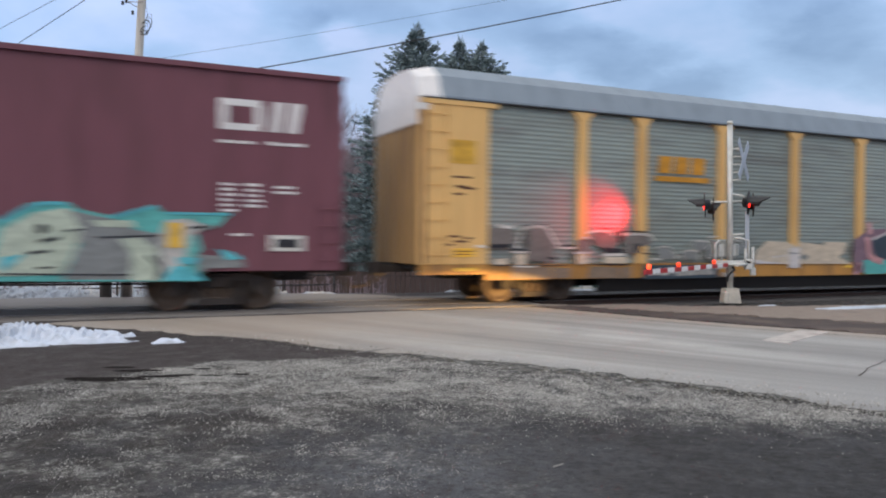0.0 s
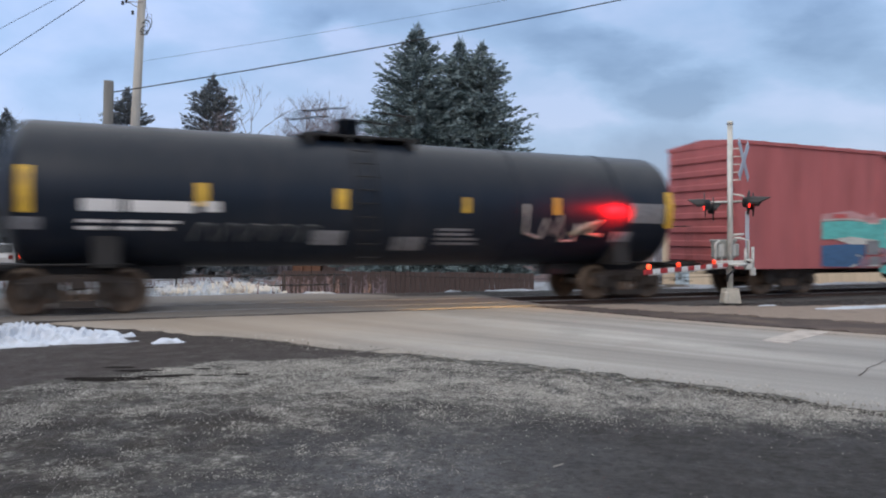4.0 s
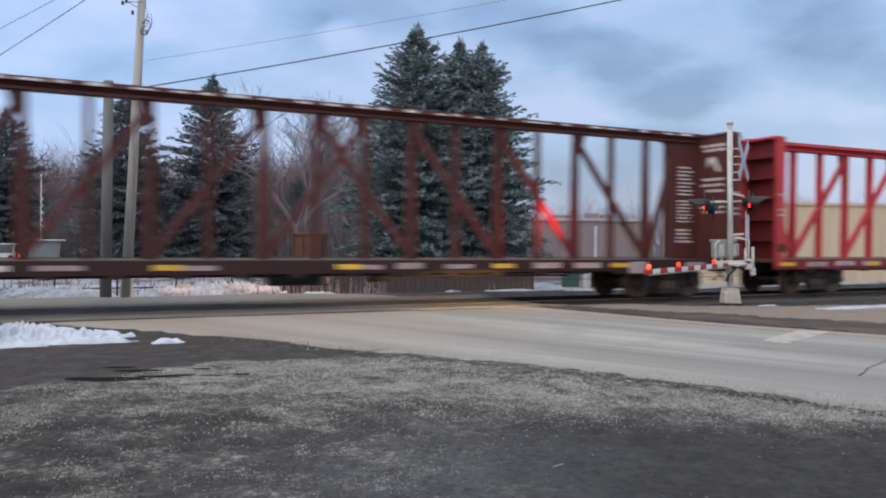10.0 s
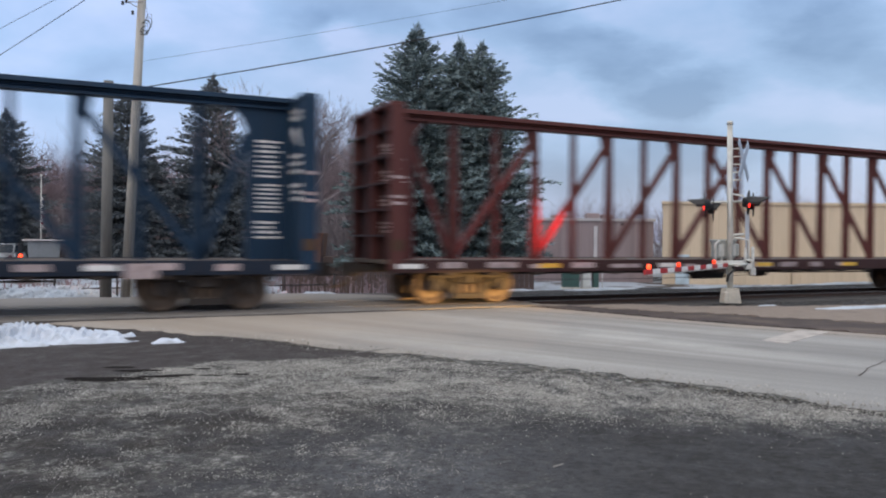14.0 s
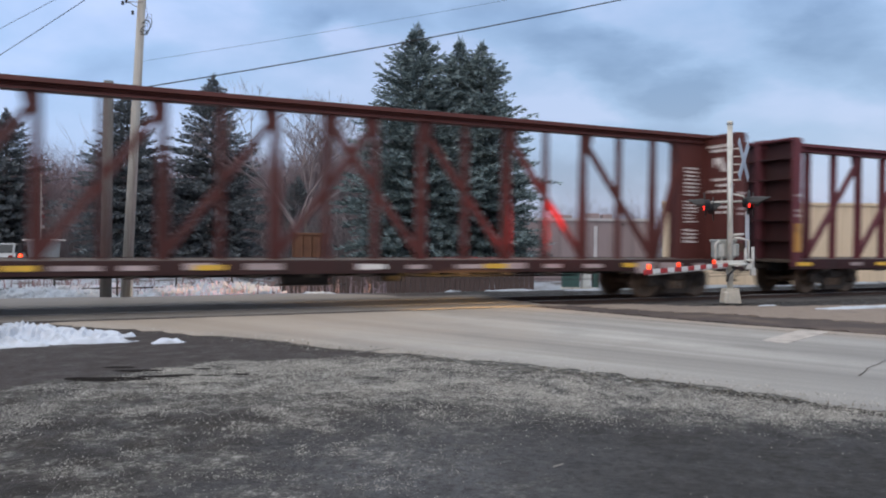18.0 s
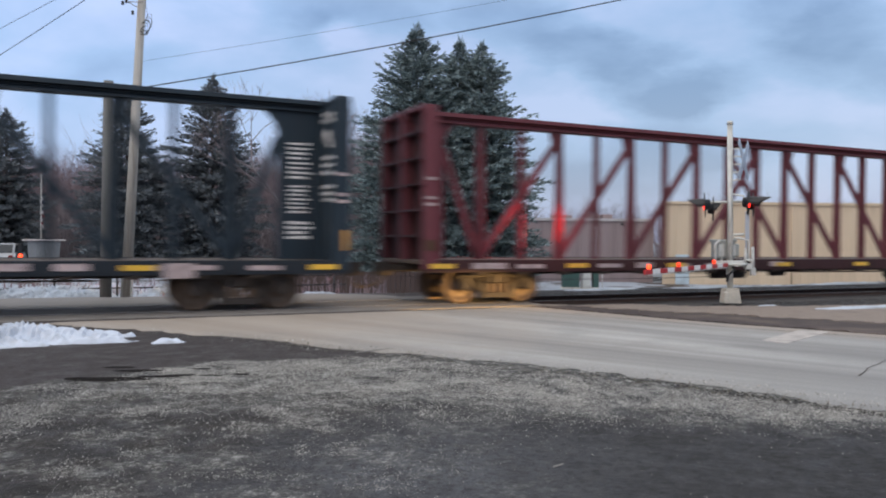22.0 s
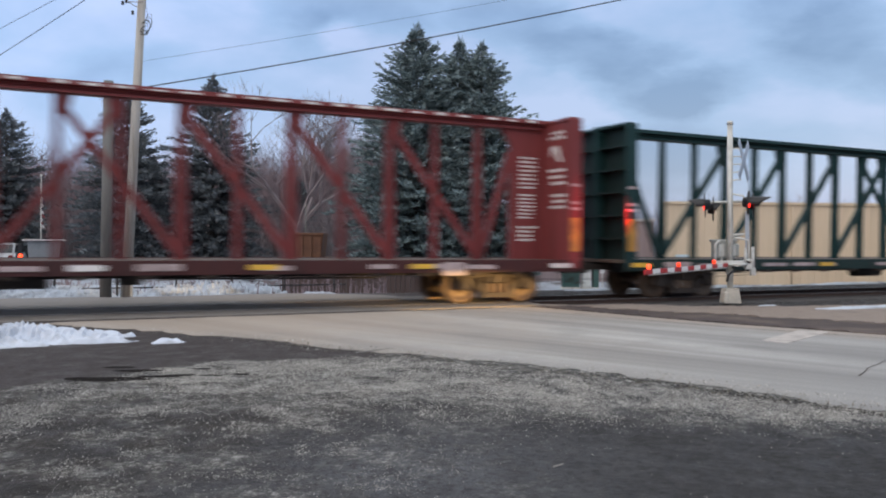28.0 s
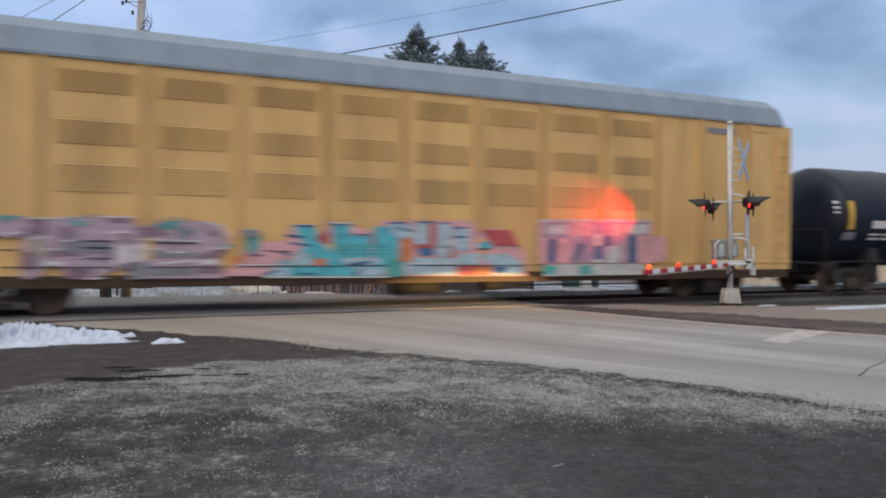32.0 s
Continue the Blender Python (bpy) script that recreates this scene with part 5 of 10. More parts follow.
def mural_white(car):
    tag = spray(car, None, 1.515, 0, "g_dusk", patch(2.35, 0.94, 2.36, 1.27, 2.66, 1.39, 2.44, 1.69, 2.61, 1.96, 3.06, 1.98, 3.1, 1.6, 3.55, 1.58, 3.73, 1.34, 3.73, 0.92),
          disc(3.75, 1.76, 0.26, 0.24), block(3.6, 1.51, 4.08, 0.76), disc(4.55, 1.77, 0.34, 0.29), patch(4.17, 0.93, 4.15, 1.49, 4.9, 1.52, 5.18, 1.2, 5.21, 0.93),
          block(4.93, 1.86, 6.01, 1.02), disc(5.84, 1.15, 0.47, 0.22), disc(6.36, 1.51, 0.27, 0.2), disc(6.73, 1.27, 0.27, 0.21))
    spray(car, tag, 1.515, 1, "g_white", patch(2.42, 0.97, 2.42, 1.24, 2.73, 1.37, 2.52, 1.71, 2.7, 1.91, 3.01, 1.92, 3.06, 1.54, 3.49, 1.55, 3.65, 1.33, 3.67, 0.97),
          disc(3.76, 1.76, 0.19, 0.17), block(3.68, 1.46, 4, 0.78), disc(4.56, 1.76, 0.26, 0.23), patch(4.23, 0.99, 4.23, 1.44, 4.85, 1.47, 5.1, 1.2, 5.12, 0.98),
          block(4.99, 1.81, 5.34, 1.06), block(5.4, 1.81, 5.72, 1.15), block(5.77, 1.82, 5.94, 1.28), disc(5.84, 1.15, 0.4, 0.17), disc(6.36, 1.51, 0.21, 0.14),
          disc(6.73, 1.27, 0.2, 0.15))
    spray(car, tag, 1.515, 2, "g_black", swipe(0.05, 2.86, 1.44, 2.92, 1.11), swipe(0.06, 3.25, 1.37, 3.13, 1.06), swipe(0.05, 2.35, 0.96, 3.7, 0.95),
          swipe(0.05, 3.55, 1.56, 3.68, 1.34), swipe(0.05, 4.27, 1.44, 4.48, 1.23, 4.48, 0.98), swipe(0.03, 3.75, 1.88, 3.8, 1.64))


def mural_jar(car):
    tag = spray(car, None, 1.515, 0, "g_white", disc(8.35, 1.62, 0.59, 0.15), disc(8.34, 1.86, 0.16, 0.13), patch(7.82, 1.05, 8.22, 1.52, 8.5, 1.53, 8.89, 1.05),
          patch(7.66, 1.05, 9.12, 1.05, 9.12, 0.96, 8.73, 0.69, 7.85, 0.72))
    spray(car, tag, 1.515, 1, "g_black", swipe(0.06, 7.93, 1.63, 8.35, 1.7, 8.72, 1.64), disc(8.34, 1.86, 0.07, 0.05), patch(7.94, 1.11, 8.22, 1.44, 8.34, 1.34, 8.28, 1.11),
          patch(8.42, 1.36, 8.53, 1.44, 8.79, 1.11, 8.49, 1.11), patch(7.88, 0.95, 8.86, 0.94, 8.61, 0.72, 8.01, 0.72))
    spray(car, tag, 1.515, 2, "g_white", swipe(0.04, 8.15, 1.47, 8.73, 1.08), swipe(0.04, 8.5, 1.47, 7.97, 1.09))


def mural_lilac(car):
    tag = spray(car, None, 1.515, 0, "g_blush",
          patch(-8.41, 1.97, -7.89, 2.07, -7.05, 1.95, -7.04, 1.52, -7.55, 1.43, -8.04, 1.46, -8.08, 1.21, -7.04, 1.17, -7.03, 0.78, -8.4, 0.79),
          patch(-6.91, 1.96, -6.18, 2.03, -5.47, 1.87, -5.43, 0.77, -6.9, 0.78, -6.9, 1.03, -6.48, 1.02, -5.55, 1.16, -5.53, 1.34, -5.82, 1.44, -6.48, 1.41, -6.57, 1.23, -6.9, 1.16))
    spray(car, tag, 1.515, 1, "g_rose", patch(-6.71, 1.85, -5.83, 1.9, -5.51, 1.76, -5.55, 1.53, -6.62, 1.56), patch(-7.88, 1.87, -7.22, 1.84, -7.13, 1.59, -7.8, 1.55),
          patch(-8.32, 1.12, -7.71, 1.09, -7.12, 0.98, -7.12, 0.83, -8.32, 0.84))
    spray(car, tag, 1.515, 2, "g_mauve", swipe(0.04, -8.33, 1.58, -8.01, 1.87, -7.88, 1.55, -7.68, 1.84), swipe(0.04, -7.55, 1.55, -7.39, 1.88, -7.05, 1.63),
          swipe(0.04, -6.4, 1.78, -6.18, 1.93, -5.69, 1.74), swipe(0.05, -8.32, 1.33, -8.06, 1.36), swipe(0.04, -6.74, 1.45, -6.53, 1.56, -5.64, 1.53),
          swipe(0.04, -6.87, 0.9, -5.54, 0.87), swipe(0.03, -8.32, 0.95, -7.12, 0.91))


def mural_mauve(car):
    tag = spray(car, None, 1.515, 0, "g_thistle",
          patch(-10.38, 1.83, -9.93, 1.94, -9.56, 1.93, -9.44, 1.85, -9, 1.91, -7.68, 1.96, -7.53, 1.7, -7.47, 1.76, -7.16, 1.88, -6.69, 1.9, -6.33, 1.89, -6.03, 1.8, -5.84, 1.57, -5.82, 1.38, -6.06, 1.24, -5.91, 0.72, -7.71, 0.74, -7.85, 0.96, -8.41, 0.74, -8.87, 0.75, -8.9, 0.97, -9.16, 0.99, -9.38, 0.75, -9.56, 0.75, -9.61, 1.15, -9.53, 1.53, -9.93, 1.53, -10.38, 1.56))
    spray(car, tag, 1.515, 1, "g_mauve", patch(-9.46, 1.88, -9.19, 1.89, -9.17, 1.57, -9.47, 1.59), patch(-8.94, 1.75, -8.74, 1.74, -8.76, 1.36, -8.94, 1.27),
          patch(-9.16, 1.27, -8.68, 1.29, -8.58, 1.18, -9.13, 1.15), patch(-8.12, 1.91, -7.72, 1.92, -7.71, 1.83, -8.05, 1.8), block(-9.59, 1.25, -9.36, 0.93),
          patch(-7.61, 1.74, -7.23, 1.75, -6.98, 1.6, -7.54, 1.52), patch(-6.4, 1.2, -6.14, 1.3, -5.82, 1.32, -6.06, 1.14, -6.4, 1.11),
          patch(-8.85, 0.95, -8.35, 0.93, -8.45, 0.75, -8.85, 0.76), patch(-6.25, 1.72, -6.03, 1.7, -5.95, 1.57, -6.22, 1.59),
          patch(-8.15, 1.31, -7.88, 1.33, -7.95, 1.11, -8.22, 1.09), patch(-7.88, 1.62, -7.68, 1.59, -7.71, 1.44, -7.85, 1.49),
          patch(-6.47, 0.95, -5.91, 0.93, -5.95, 0.81, -6.47, 0.84))
    spray(car, tag, 1.515, 2, "g_grey", patch(-8.9, 1.49, -8.58, 1.51, -8.55, 1.25, -8.9, 1.27), patch(-8.52, 1.43, -8.02, 1.44, -7.98, 1.24, -8.52, 1.22),
          block(-7.71, 1.05, -7.4, 0.73), patch(-7.33, 1.28, -6.44, 1.26, -6.44, 1.14, -7.33, 1.14), patch(-6.91, 1.77, -6.62, 1.79, -6.44, 1.64, -6.76, 1.5),
          block(-7.36, 0.93, -6.54, 0.8))
    spray(car, tag, 1.515, 3, "g_white", swipe(0.03, -9.44, 1.89, -9.03, 1.89, -8.65, 1.94), swipe(0.03, -8.25, 1.94, -7.68, 1.95), swipe(0.04, -8.09, 1.64, -7.71, 1.65),
          swipe(0.05, -9.81, 1.59, -9.49, 1.63), swipe(0.03, -9.16, 1.31, -8.95, 1.31), swipe(0.03, -8.87, 1.47, -8.65, 1.48), swipe(0.02, -8.71, 1.15, -8.45, 1.15),
          swipe(0.03, -7.61, 1.51, -6.98, 1.5, -6.4, 1.48), swipe(0.03, -7.44, 1.32, -7.16, 1.33), swipe(0.04, -6.26, 1.87, -5.99, 1.8, -5.84, 1.61),
          swipe(0.03, -6.21, 1.33, -5.82, 1.35), block(-6.36, 1.11, -6.1, 1.02), swipe(0.03, -6.98, 1.25, -6.65, 1.26),
          patch(-7.95, 1.4, -7.75, 1.37, -7.71, 1.07, -7.98, 1), patch(-7.61, 1.39, -7.44, 1.41, -7.47, 1.11, -7.61, 1.07), swipe(0.04, -9.5, 1.5, -9.19, 1.53),
          swipe(0.03, -8.48, 0.74, -8.15, 0.76), patch(-9.25, 1.09, -8.9, 1.07, -8.93, 1, -9.25, 1), swipe(0.04, -7.19, 1.03, -6.47, 1.09))
    spray(car, tag, 1.515, 4, "g_teal", patch(-7.23, 1.76, -6.98, 1.88, -6.73, 1.9, -6.95, 1.71, -7.12, 1.71),
          patch(-9.93, 1.94, -9.75, 1.93, -9.6, 1.92, -9.75, 1.86, -9.93, 1.8), disc(-5.82, 1.4, 0.06, 0.05), patch(-8.75, 1.86, -8.52, 1.87, -8.55, 1.76, -8.71, 1.74),
          patch(-5.46, 1.57, -5.19, 1.58, -5.22, 1.28, -5.46, 1.26))
    spray(car, tag, 1.515, 5, "g_cream", swipe(0.03, -7.4, 1.77, -6.98, 1.94, -6.62, 1.92), swipe(0.03, -8.58, 1.94, -8.22, 1.98),
          patch(-9.44, 1.45, -9.19, 1.5, -9.17, 1.25, -9.31, 1.04, -9.38, 1.25))
    spray(car, tag, 1.515, 6, "g_black", swipe(0.02, -9.93, 0.97, -7.95, 0.96), swipe(0.02, -7.4, 0.96, -5.95, 0.96), swipe(0.04, -9.59, 1.53, -9.47, 1.66),
          swipe(0.03, -8.55, 1.47, -8.02, 1.47), swipe(0.03, -8.55, 1.34, -8.02, 1.34), swipe(0.03, -7.33, 1.44, -6.44, 1.44), swipe(0.03, -9.93, 1.29, -9.66, 1.29),
          block(-7.78, 1.03, -7.69, 0.89), swipe(0.02, -8.55, 1.14, -8.02, 1.13))
    spray(car, tag, 1.515, 7, "g_smoke", patch(-5.59, 1.73, -5.23, 1.74, -5.15, 1.58, -5.57, 1.57))


def mural_aqua(car):
    tag = spray(car, None, 1.515, 0, "g_rose",
          patch(-5.95, 0.77, -5.56, 1.15, -5.48, 1.47, -4.67, 1.5, -4.54, 1.81, -3.9, 1.57, -3.64, 1.96, -2.61, 1.71, -2.47, 1.98, -0.21, 2.02, -0, 1.75, 0.42, 1.89, 0.96, 1.62, 1.3, 1.19, 1.3, 0.69))
    spray(car, tag, 1.515, 1, "g_aqua", patch(-4.46, 1.81, -4.01, 1.82, -3.9, 1.49, -3.55, 1.21, -3.55, 0.98, -4.54, 0.98, -4.24, 1.4), block(-3.62, 1.86, -3.21, 0.97),
          block(-2.65, 1.84, -2.27, 0.97), patch(-5.11, 0.76, -4.91, 0.94, -4.66, 1.13, -4.45, 0.96, -2.37, 0.95, -2.46, 0.73), block(-3.2, 1.62, -2.72, 1.15),
          patch(-2.37, 1.8, -2.04, 1.59, -2.06, 0.97, -2.37, 0.97), patch(-0.05, 1.49, 0.26, 1.54, 0.35, 1.38, 0, 1.35))
    spray(car, tag, 1.515, 2, "g_ice", block(-1.66, 1.93, -1.34, 1.46), patch(-1.1, 1.91, -0.77, 1.92, -0.79, 1.14, -1.09, 1.15),
          patch(-2.33, 1.91, -1.76, 1.9, -1.71, 1.59, -2.14, 1.61), patch(-0.7, 1.83, -0.29, 1.84, -0.28, 1.31, -0.67, 1.28),
          patch(-1.9, 1.15, -0.61, 1.12, -0.61, 0.73, -1.84, 0.75), patch(-3.46, 1.13, -2.46, 1.12, -2.55, 0.97, -3.28, 0.97),
          patch(-3.1, 0.93, -2.46, 0.93, -2.5, 0.75, -3.19, 0.76), patch(-0.56, 1.24, 0, 1.24, 0.01, 0.98, -0.66, 0.98),
          patch(0, 1.21, 0.8, 1.24, 1.19, 1, 1.19, 0.71, 0.43, 0.75, 0.32, 0.96), patch(-4.41, 1.25, -4.07, 1.23, -4.11, 0.98, -4.45, 0.98),
          patch(-4.95, 0.94, -4.54, 0.94, -4.58, 0.75, -4.91, 0.76))
    spray(car, tag, 1.515, 3, "g_teal", block(-2.34, 1.15, -1.94, 0.72), patch(-3.55, 1.47, -3.2, 1.45, -3.19, 1.3, -3.55, 1.3), swipe(0.03, -3.55, 1.4, -2.32, 1.4),
          swipe(0.02, -3.55, 1.32, -2.32, 1.31), swipe(0.03, -3.51, 1.23, -2.32, 1.23), swipe(0.03, -1.12, 1.39, -0.72, 1.39))
    spray(car, tag, 1.515, 4, "g_blue", swipe(0.05, -4.63, 1.62, -4.29, 1.59), swipe(0.04, -4.54, 1.46, -4.07, 1.4), swipe(0.04, -4.75, 1.27, -4.5, 1.19),
          swipe(0.04, -4.48, 1.83, -4.01, 1.83), swipe(0.03, -3.73, 1.88, -3.2, 1.89), swipe(0.03, -3.2, 1.65, -2.72, 1.66), swipe(0.04, -2.33, 1.92, -1.9, 1.94),
          swipe(0.04, -2.09, 1.83, -1.76, 1.75), swipe(0.04, -1.59, 1.96, -1.2, 1.97), swipe(0.03, -1.07, 1.94, -0.75, 1.95), swipe(0.04, -0.72, 1.84, -0.34, 1.85),
          patch(-1.66, 1.41, -1.22, 1.39, -1.17, 1.21, -1.51, 1.17), swipe(0.06, -3.19, 1, -2.74, 1.05), swipe(0.06, -3.14, 0.78, -2.92, 0.89),
          swipe(0.04, -5.07, 0.8, -4.79, 0.88), swipe(0.05, -0.67, 1.62, -0.36, 1.64), patch(0.38, 0.93, 0.75, 0.91, 0.7, 0.77, 0.38, 0.79),
          swipe(0.04, -5.44, 1.23, -5.16, 1.19))
    spray(car, tag, 1.515, 5, "g_coral", patch(-4.01, 1.57, -3.73, 1.74, -3.64, 1.49, -3.81, 1.44), block(-1.32, 1.93, -1.17, 1.44), block(-2.72, 1.65, -2.65, 1.45),
          patch(-0.61, 0.94, 0.32, 0.96, 0.27, 0.72, -0.56, 0.73), patch(0.05, 1.8, 0.85, 1.81, 1.07, 1.43, 0.37, 1.43),
          patch(-1.66, 1.44, -1.22, 1.44, -1.27, 1.37, -1.63, 1.35), block(-0.79, 1.42, -0.69, 1.14))
    spray(car, tag, 1.515, 6, "g_orange", block(-2.02, 1.57, -1.75, 1.06), patch(-4.03, 1.13, -3.77, 1.13, -3.79, 0.98, -4.03, 0.98),
          patch(-0.15, 0.91, 0.32, 0.93, 0.27, 0.75, -0.09, 0.75), patch(-5.76, 1.15, -5.52, 1.21, -5.56, 1.03, -5.76, 1.03))
    spray(car, tag, 1.515, 7, "g_black", swipe(0.02, -5.64, 0.97, -3.37, 0.96), swipe(0.02, -3.33, 0.98, -2.37, 0.97), swipe(0.02, -1.8, 0.97, 1.25, 0.95),
          swipe(0.02, -4.41, 0.8, -3.94, 0.8), swipe(0.03, -0.05, 1.35, 0.32, 1.35), swipe(0.02, -5.4, 1.17, -5.2, 1.2), swipe(0.02, -5.08, 1.29, -4.54, 1.28))
    spray(car, tag, 1.515, 8, "g_white", swipe(0.02, -4.48, 1.86, -4.01, 1.86), swipe(0.03, -5.64, 1, -4.54, 1), swipe(0.03, -1.8, 1.01, -0.61, 1.01),
          swipe(0.03, -5.11, 0.74, -2.32, 0.71), swipe(0.02, -5.52, 1.74, -5.24, 1.74), swipe(0.03, -3.73, 1.9, -3.2, 1.91))


def mural_framed(car):
    tag = spray(car, None, 1.515, 0, "g_rose", block(1.64, 2.09, 5.17, 1), patch(5.18, 1.7, 5.66, 1.74, 5.63, 1.04, 5.19, 1.01))
    spray(car, tag, 1.515, 1, "g_lilac", block(1.76, 2.01, 2.5, 1.63), block(2.64, 1.68, 3.24, 1.01), block(3.29, 2.04, 4.21, 1.01), block(4.27, 2.04, 5.07, 1.72))
    spray(car, tag, 1.515, 2, "g_pale", block(1.85, 1.95, 2.47, 1.73), block(1.81, 0.97, 4.92, 0.69), block(3.31, 1.74, 3.53, 1.01), block(3.86, 2, 4.17, 1.72),
          block(4.31, 2.01, 5.02, 1.78), block(3.75, 1.44, 4.13, 1.01), swipe(0.06, 1.66, 2.06, 5.13, 2.12), swipe(0.04, 3.53, 0.86, 4.83, 0.85))
    spray(car, tag, 1.515, 3, "g_blue", patch(1.94, 1.61, 2.16, 1.61, 2.14, 1.02, 1.91, 1.02), patch(2.62, 1.02, 2.86, 1.5, 3.05, 1.5, 2.73, 1.02),
          block(3.32, 1.44, 3.53, 1.11), block(4.39, 1.7, 4.66, 1.01), block(3.63, 1.69, 3.82, 1.44))
    spray(car, tag, 1.515, 4, "g_teal", patch(1.78, 0.96, 2.19, 0.93, 2.16, 0.73, 1.78, 0.74), block(2.87, 0.93, 3.24, 0.72))


def mural_harbour(car):
    tag = spray(car, None, 1.47, 0, "g_rose",
          patch(-5.86, 2.45, -4.56, 2.59, -4.23, 2.51, -3.81, 2.43, -3.56, 2.58, -3.34, 2.37, -2.58, 2.38, -2.39, 1.93, -2.18, 1.51, -2.18, 1.06, -2.84, 1.06, -4.56, 2.31, -5.86, 2.22))
    spray(car, tag, 1.47, 1, "g_teal",
          patch(-5.86, 2.22, -4.56, 2.28, -3.9, 2.24, -3.25, 2.2, -3.25, 2.34, -2.71, 2.37, -2.89, 1.77, -2.6, 1.63, -2.84, 1.38, -3.25, 1.45, -3.29, 1.67, -3.85, 1.69, -4.56, 1.75, -5.86, 1.68),
          disc(-2.8, 0.76, 0.42, 0.15))
    spray(car, tag, 1.47, 2, "g_blue", patch(-5.86, 1.5, -4.56, 1.56, -3.9, 1.54, -3.94, 0.9, -4.56, 0.84, -5.86, 0.87))
    spray(car, tag, 1.47, 3, "g_pale", patch(-5.36, 1.71, -4.56, 1.78, -3.94, 1.73, -3.36, 1.69, -3.87, 1.55, -4.56, 1.54),
          swipe(0.04, -5.86, 2.27, -4.56, 2.32, -3.92, 2.27), swipe(0.04, -3.88, 2.2, -3.25, 2.21), swipe(0.04, -3.24, 2.36, -2.71, 2.38),
          swipe(0.05, -3.77, 0.88, -3.24, 0.89), swipe(0.04, -4.31, 1.23, -4.06, 1.13), swipe(0.05, -2.78, 0.98, -2.52, 0.96), swipe(0.06, -4.56, 0.85, -4.31, 0.92),
          disc(-2.67, 1.98, 0.21, 0.06))
    spray(car, tag, 1.47, 4, "g_grey", patch(-3.87, 1.66, -3.27, 1.67, -3.25, 1.23, -3.85, 1.23), block(-3.72, 1.16, -3.24, 0.91))
    spray(car, tag, 1.47, 5, "g_coral", patch(-2.87, 1.33, -2.57, 1.38, -2.2, 1.53, -2.18, 1.08, -2.53, 1.13), swipe(0.06, -2.84, 1.23, -2.57, 1.21),
          block(-5.36, 2.46, -4.81, 2.35))
    spray(car, tag, 1.47, 6, "g_mauve", disc(-3.98, 0.97, 0.22, 0.17), disc(-3.02, 1.04, 0.23, 0.14), patch(-3.2, 1.45, -2.89, 1.43, -2.84, 1.23, -3.2, 1.28))


def mural_sill(car):
    tag = spray(car, None, 1.57, 0, "g_coral", block(-2.3, 0.93, -1.83, 0.6), swipe(0.07, -1.15, 0.75, -0.45, 0.71))
    spray(car, tag, 1.57, 1, "g_orange", swipe(0.07, -0.55, 0.85, 0.07, 0.84))
    spray(car, tag, 1.57, 2, "g_lime", disc(2.13, 0.77, 0.66, 0.15), patch(0.23, 0.89, 1.26, 0.89, 1.27, 0.6, 0.12, 0.61), block(2.77, 0.93, 4.53, 0.77))
    spray(car, tag, 1.57, 3, "g_black", swipe(0.04, 0.44, 0.8, 1.09, 0.8), swipe(0.04, 0.49, 0.7, 0.98, 0.7))


def mural_tangle(car):
    tag = spray(car, None, 1.555, 0, "g_mauve", patch(1.74, 1.88, 2.04, 2.41, 3.11, 2.47, 4.29, 2.74, 4.76, 2.42, 4.76, 1.83, 5.24, 1.46, 5.61, 1.3, 5.49, 1.06, 1.8, 1.07))
    spray(car, tag, 1.555, 1, "g_cream", patch(3.11, 2.46, 3.66, 2.49, 3.61, 2.17, 3.11, 2.14), patch(3.5, 1.58, 3.78, 1.56, 3.67, 1.35, 3.45, 1.35),
          block(4.19, 1.25, 4.71, 1.09))
    spray(car, tag, 1.555, 2, "g_coral", disc(3.78, 2, 0.26, 0.12), swipe(0.1, 1.95, 1.12, 3.12, 1.12), patch(4.64, 2.25, 5.24, 2.22, 5.24, 1.46, 4.88, 1.51),
          swipe(0.13, 3.4, 1.22, 4.07, 1.22))
    spray(car, tag, 1.555, 3, "g_pale", swipe(0.12, 2.63, 1.62, 3.5, 1.8, 4.58, 1.94), swipe(0.13, 2.05, 2.34, 2.73, 2.31), swipe(0.11, 3.66, 2.23, 4.17, 2.27, 4.32, 2.14),
          swipe(0.1, 2.15, 1.84, 2.58, 1.79, 3.12, 1.68), swipe(0.13, 3.78, 1.56, 4.41, 1.67), swipe(0.08, 4.35, 1.83, 4.64, 1.91), disc(3.12, 1.35, 0.15, 0.11))
    spray(car, tag, 1.555, 4, "g_black", swipe(0.11, 2.05, 2.39, 2.73, 2.21, 2.26, 1.97, 3.06, 2), swipe(0.13, 3.66, 2.43, 4.4, 2.71, 4.43, 2.35, 3.78, 2.29),
          swipe(0.09, 2.21, 1.92, 2.63, 1.75, 2.26, 1.67), swipe(0.09, 3.5, 2.1, 4.29, 2.11, 4.64, 2.02), patch(4.77, 1.38, 5.61, 1.36, 5.49, 1.09, 4.77, 1.09),
          patch(1.85, 1.64, 2.63, 1.6, 2.69, 1.14, 1.85, 1.17), swipe(0.08, 3.01, 1.5, 3.62, 1.45), swipe(0.04, 1.95, 1.04, 5.74, 1.02))


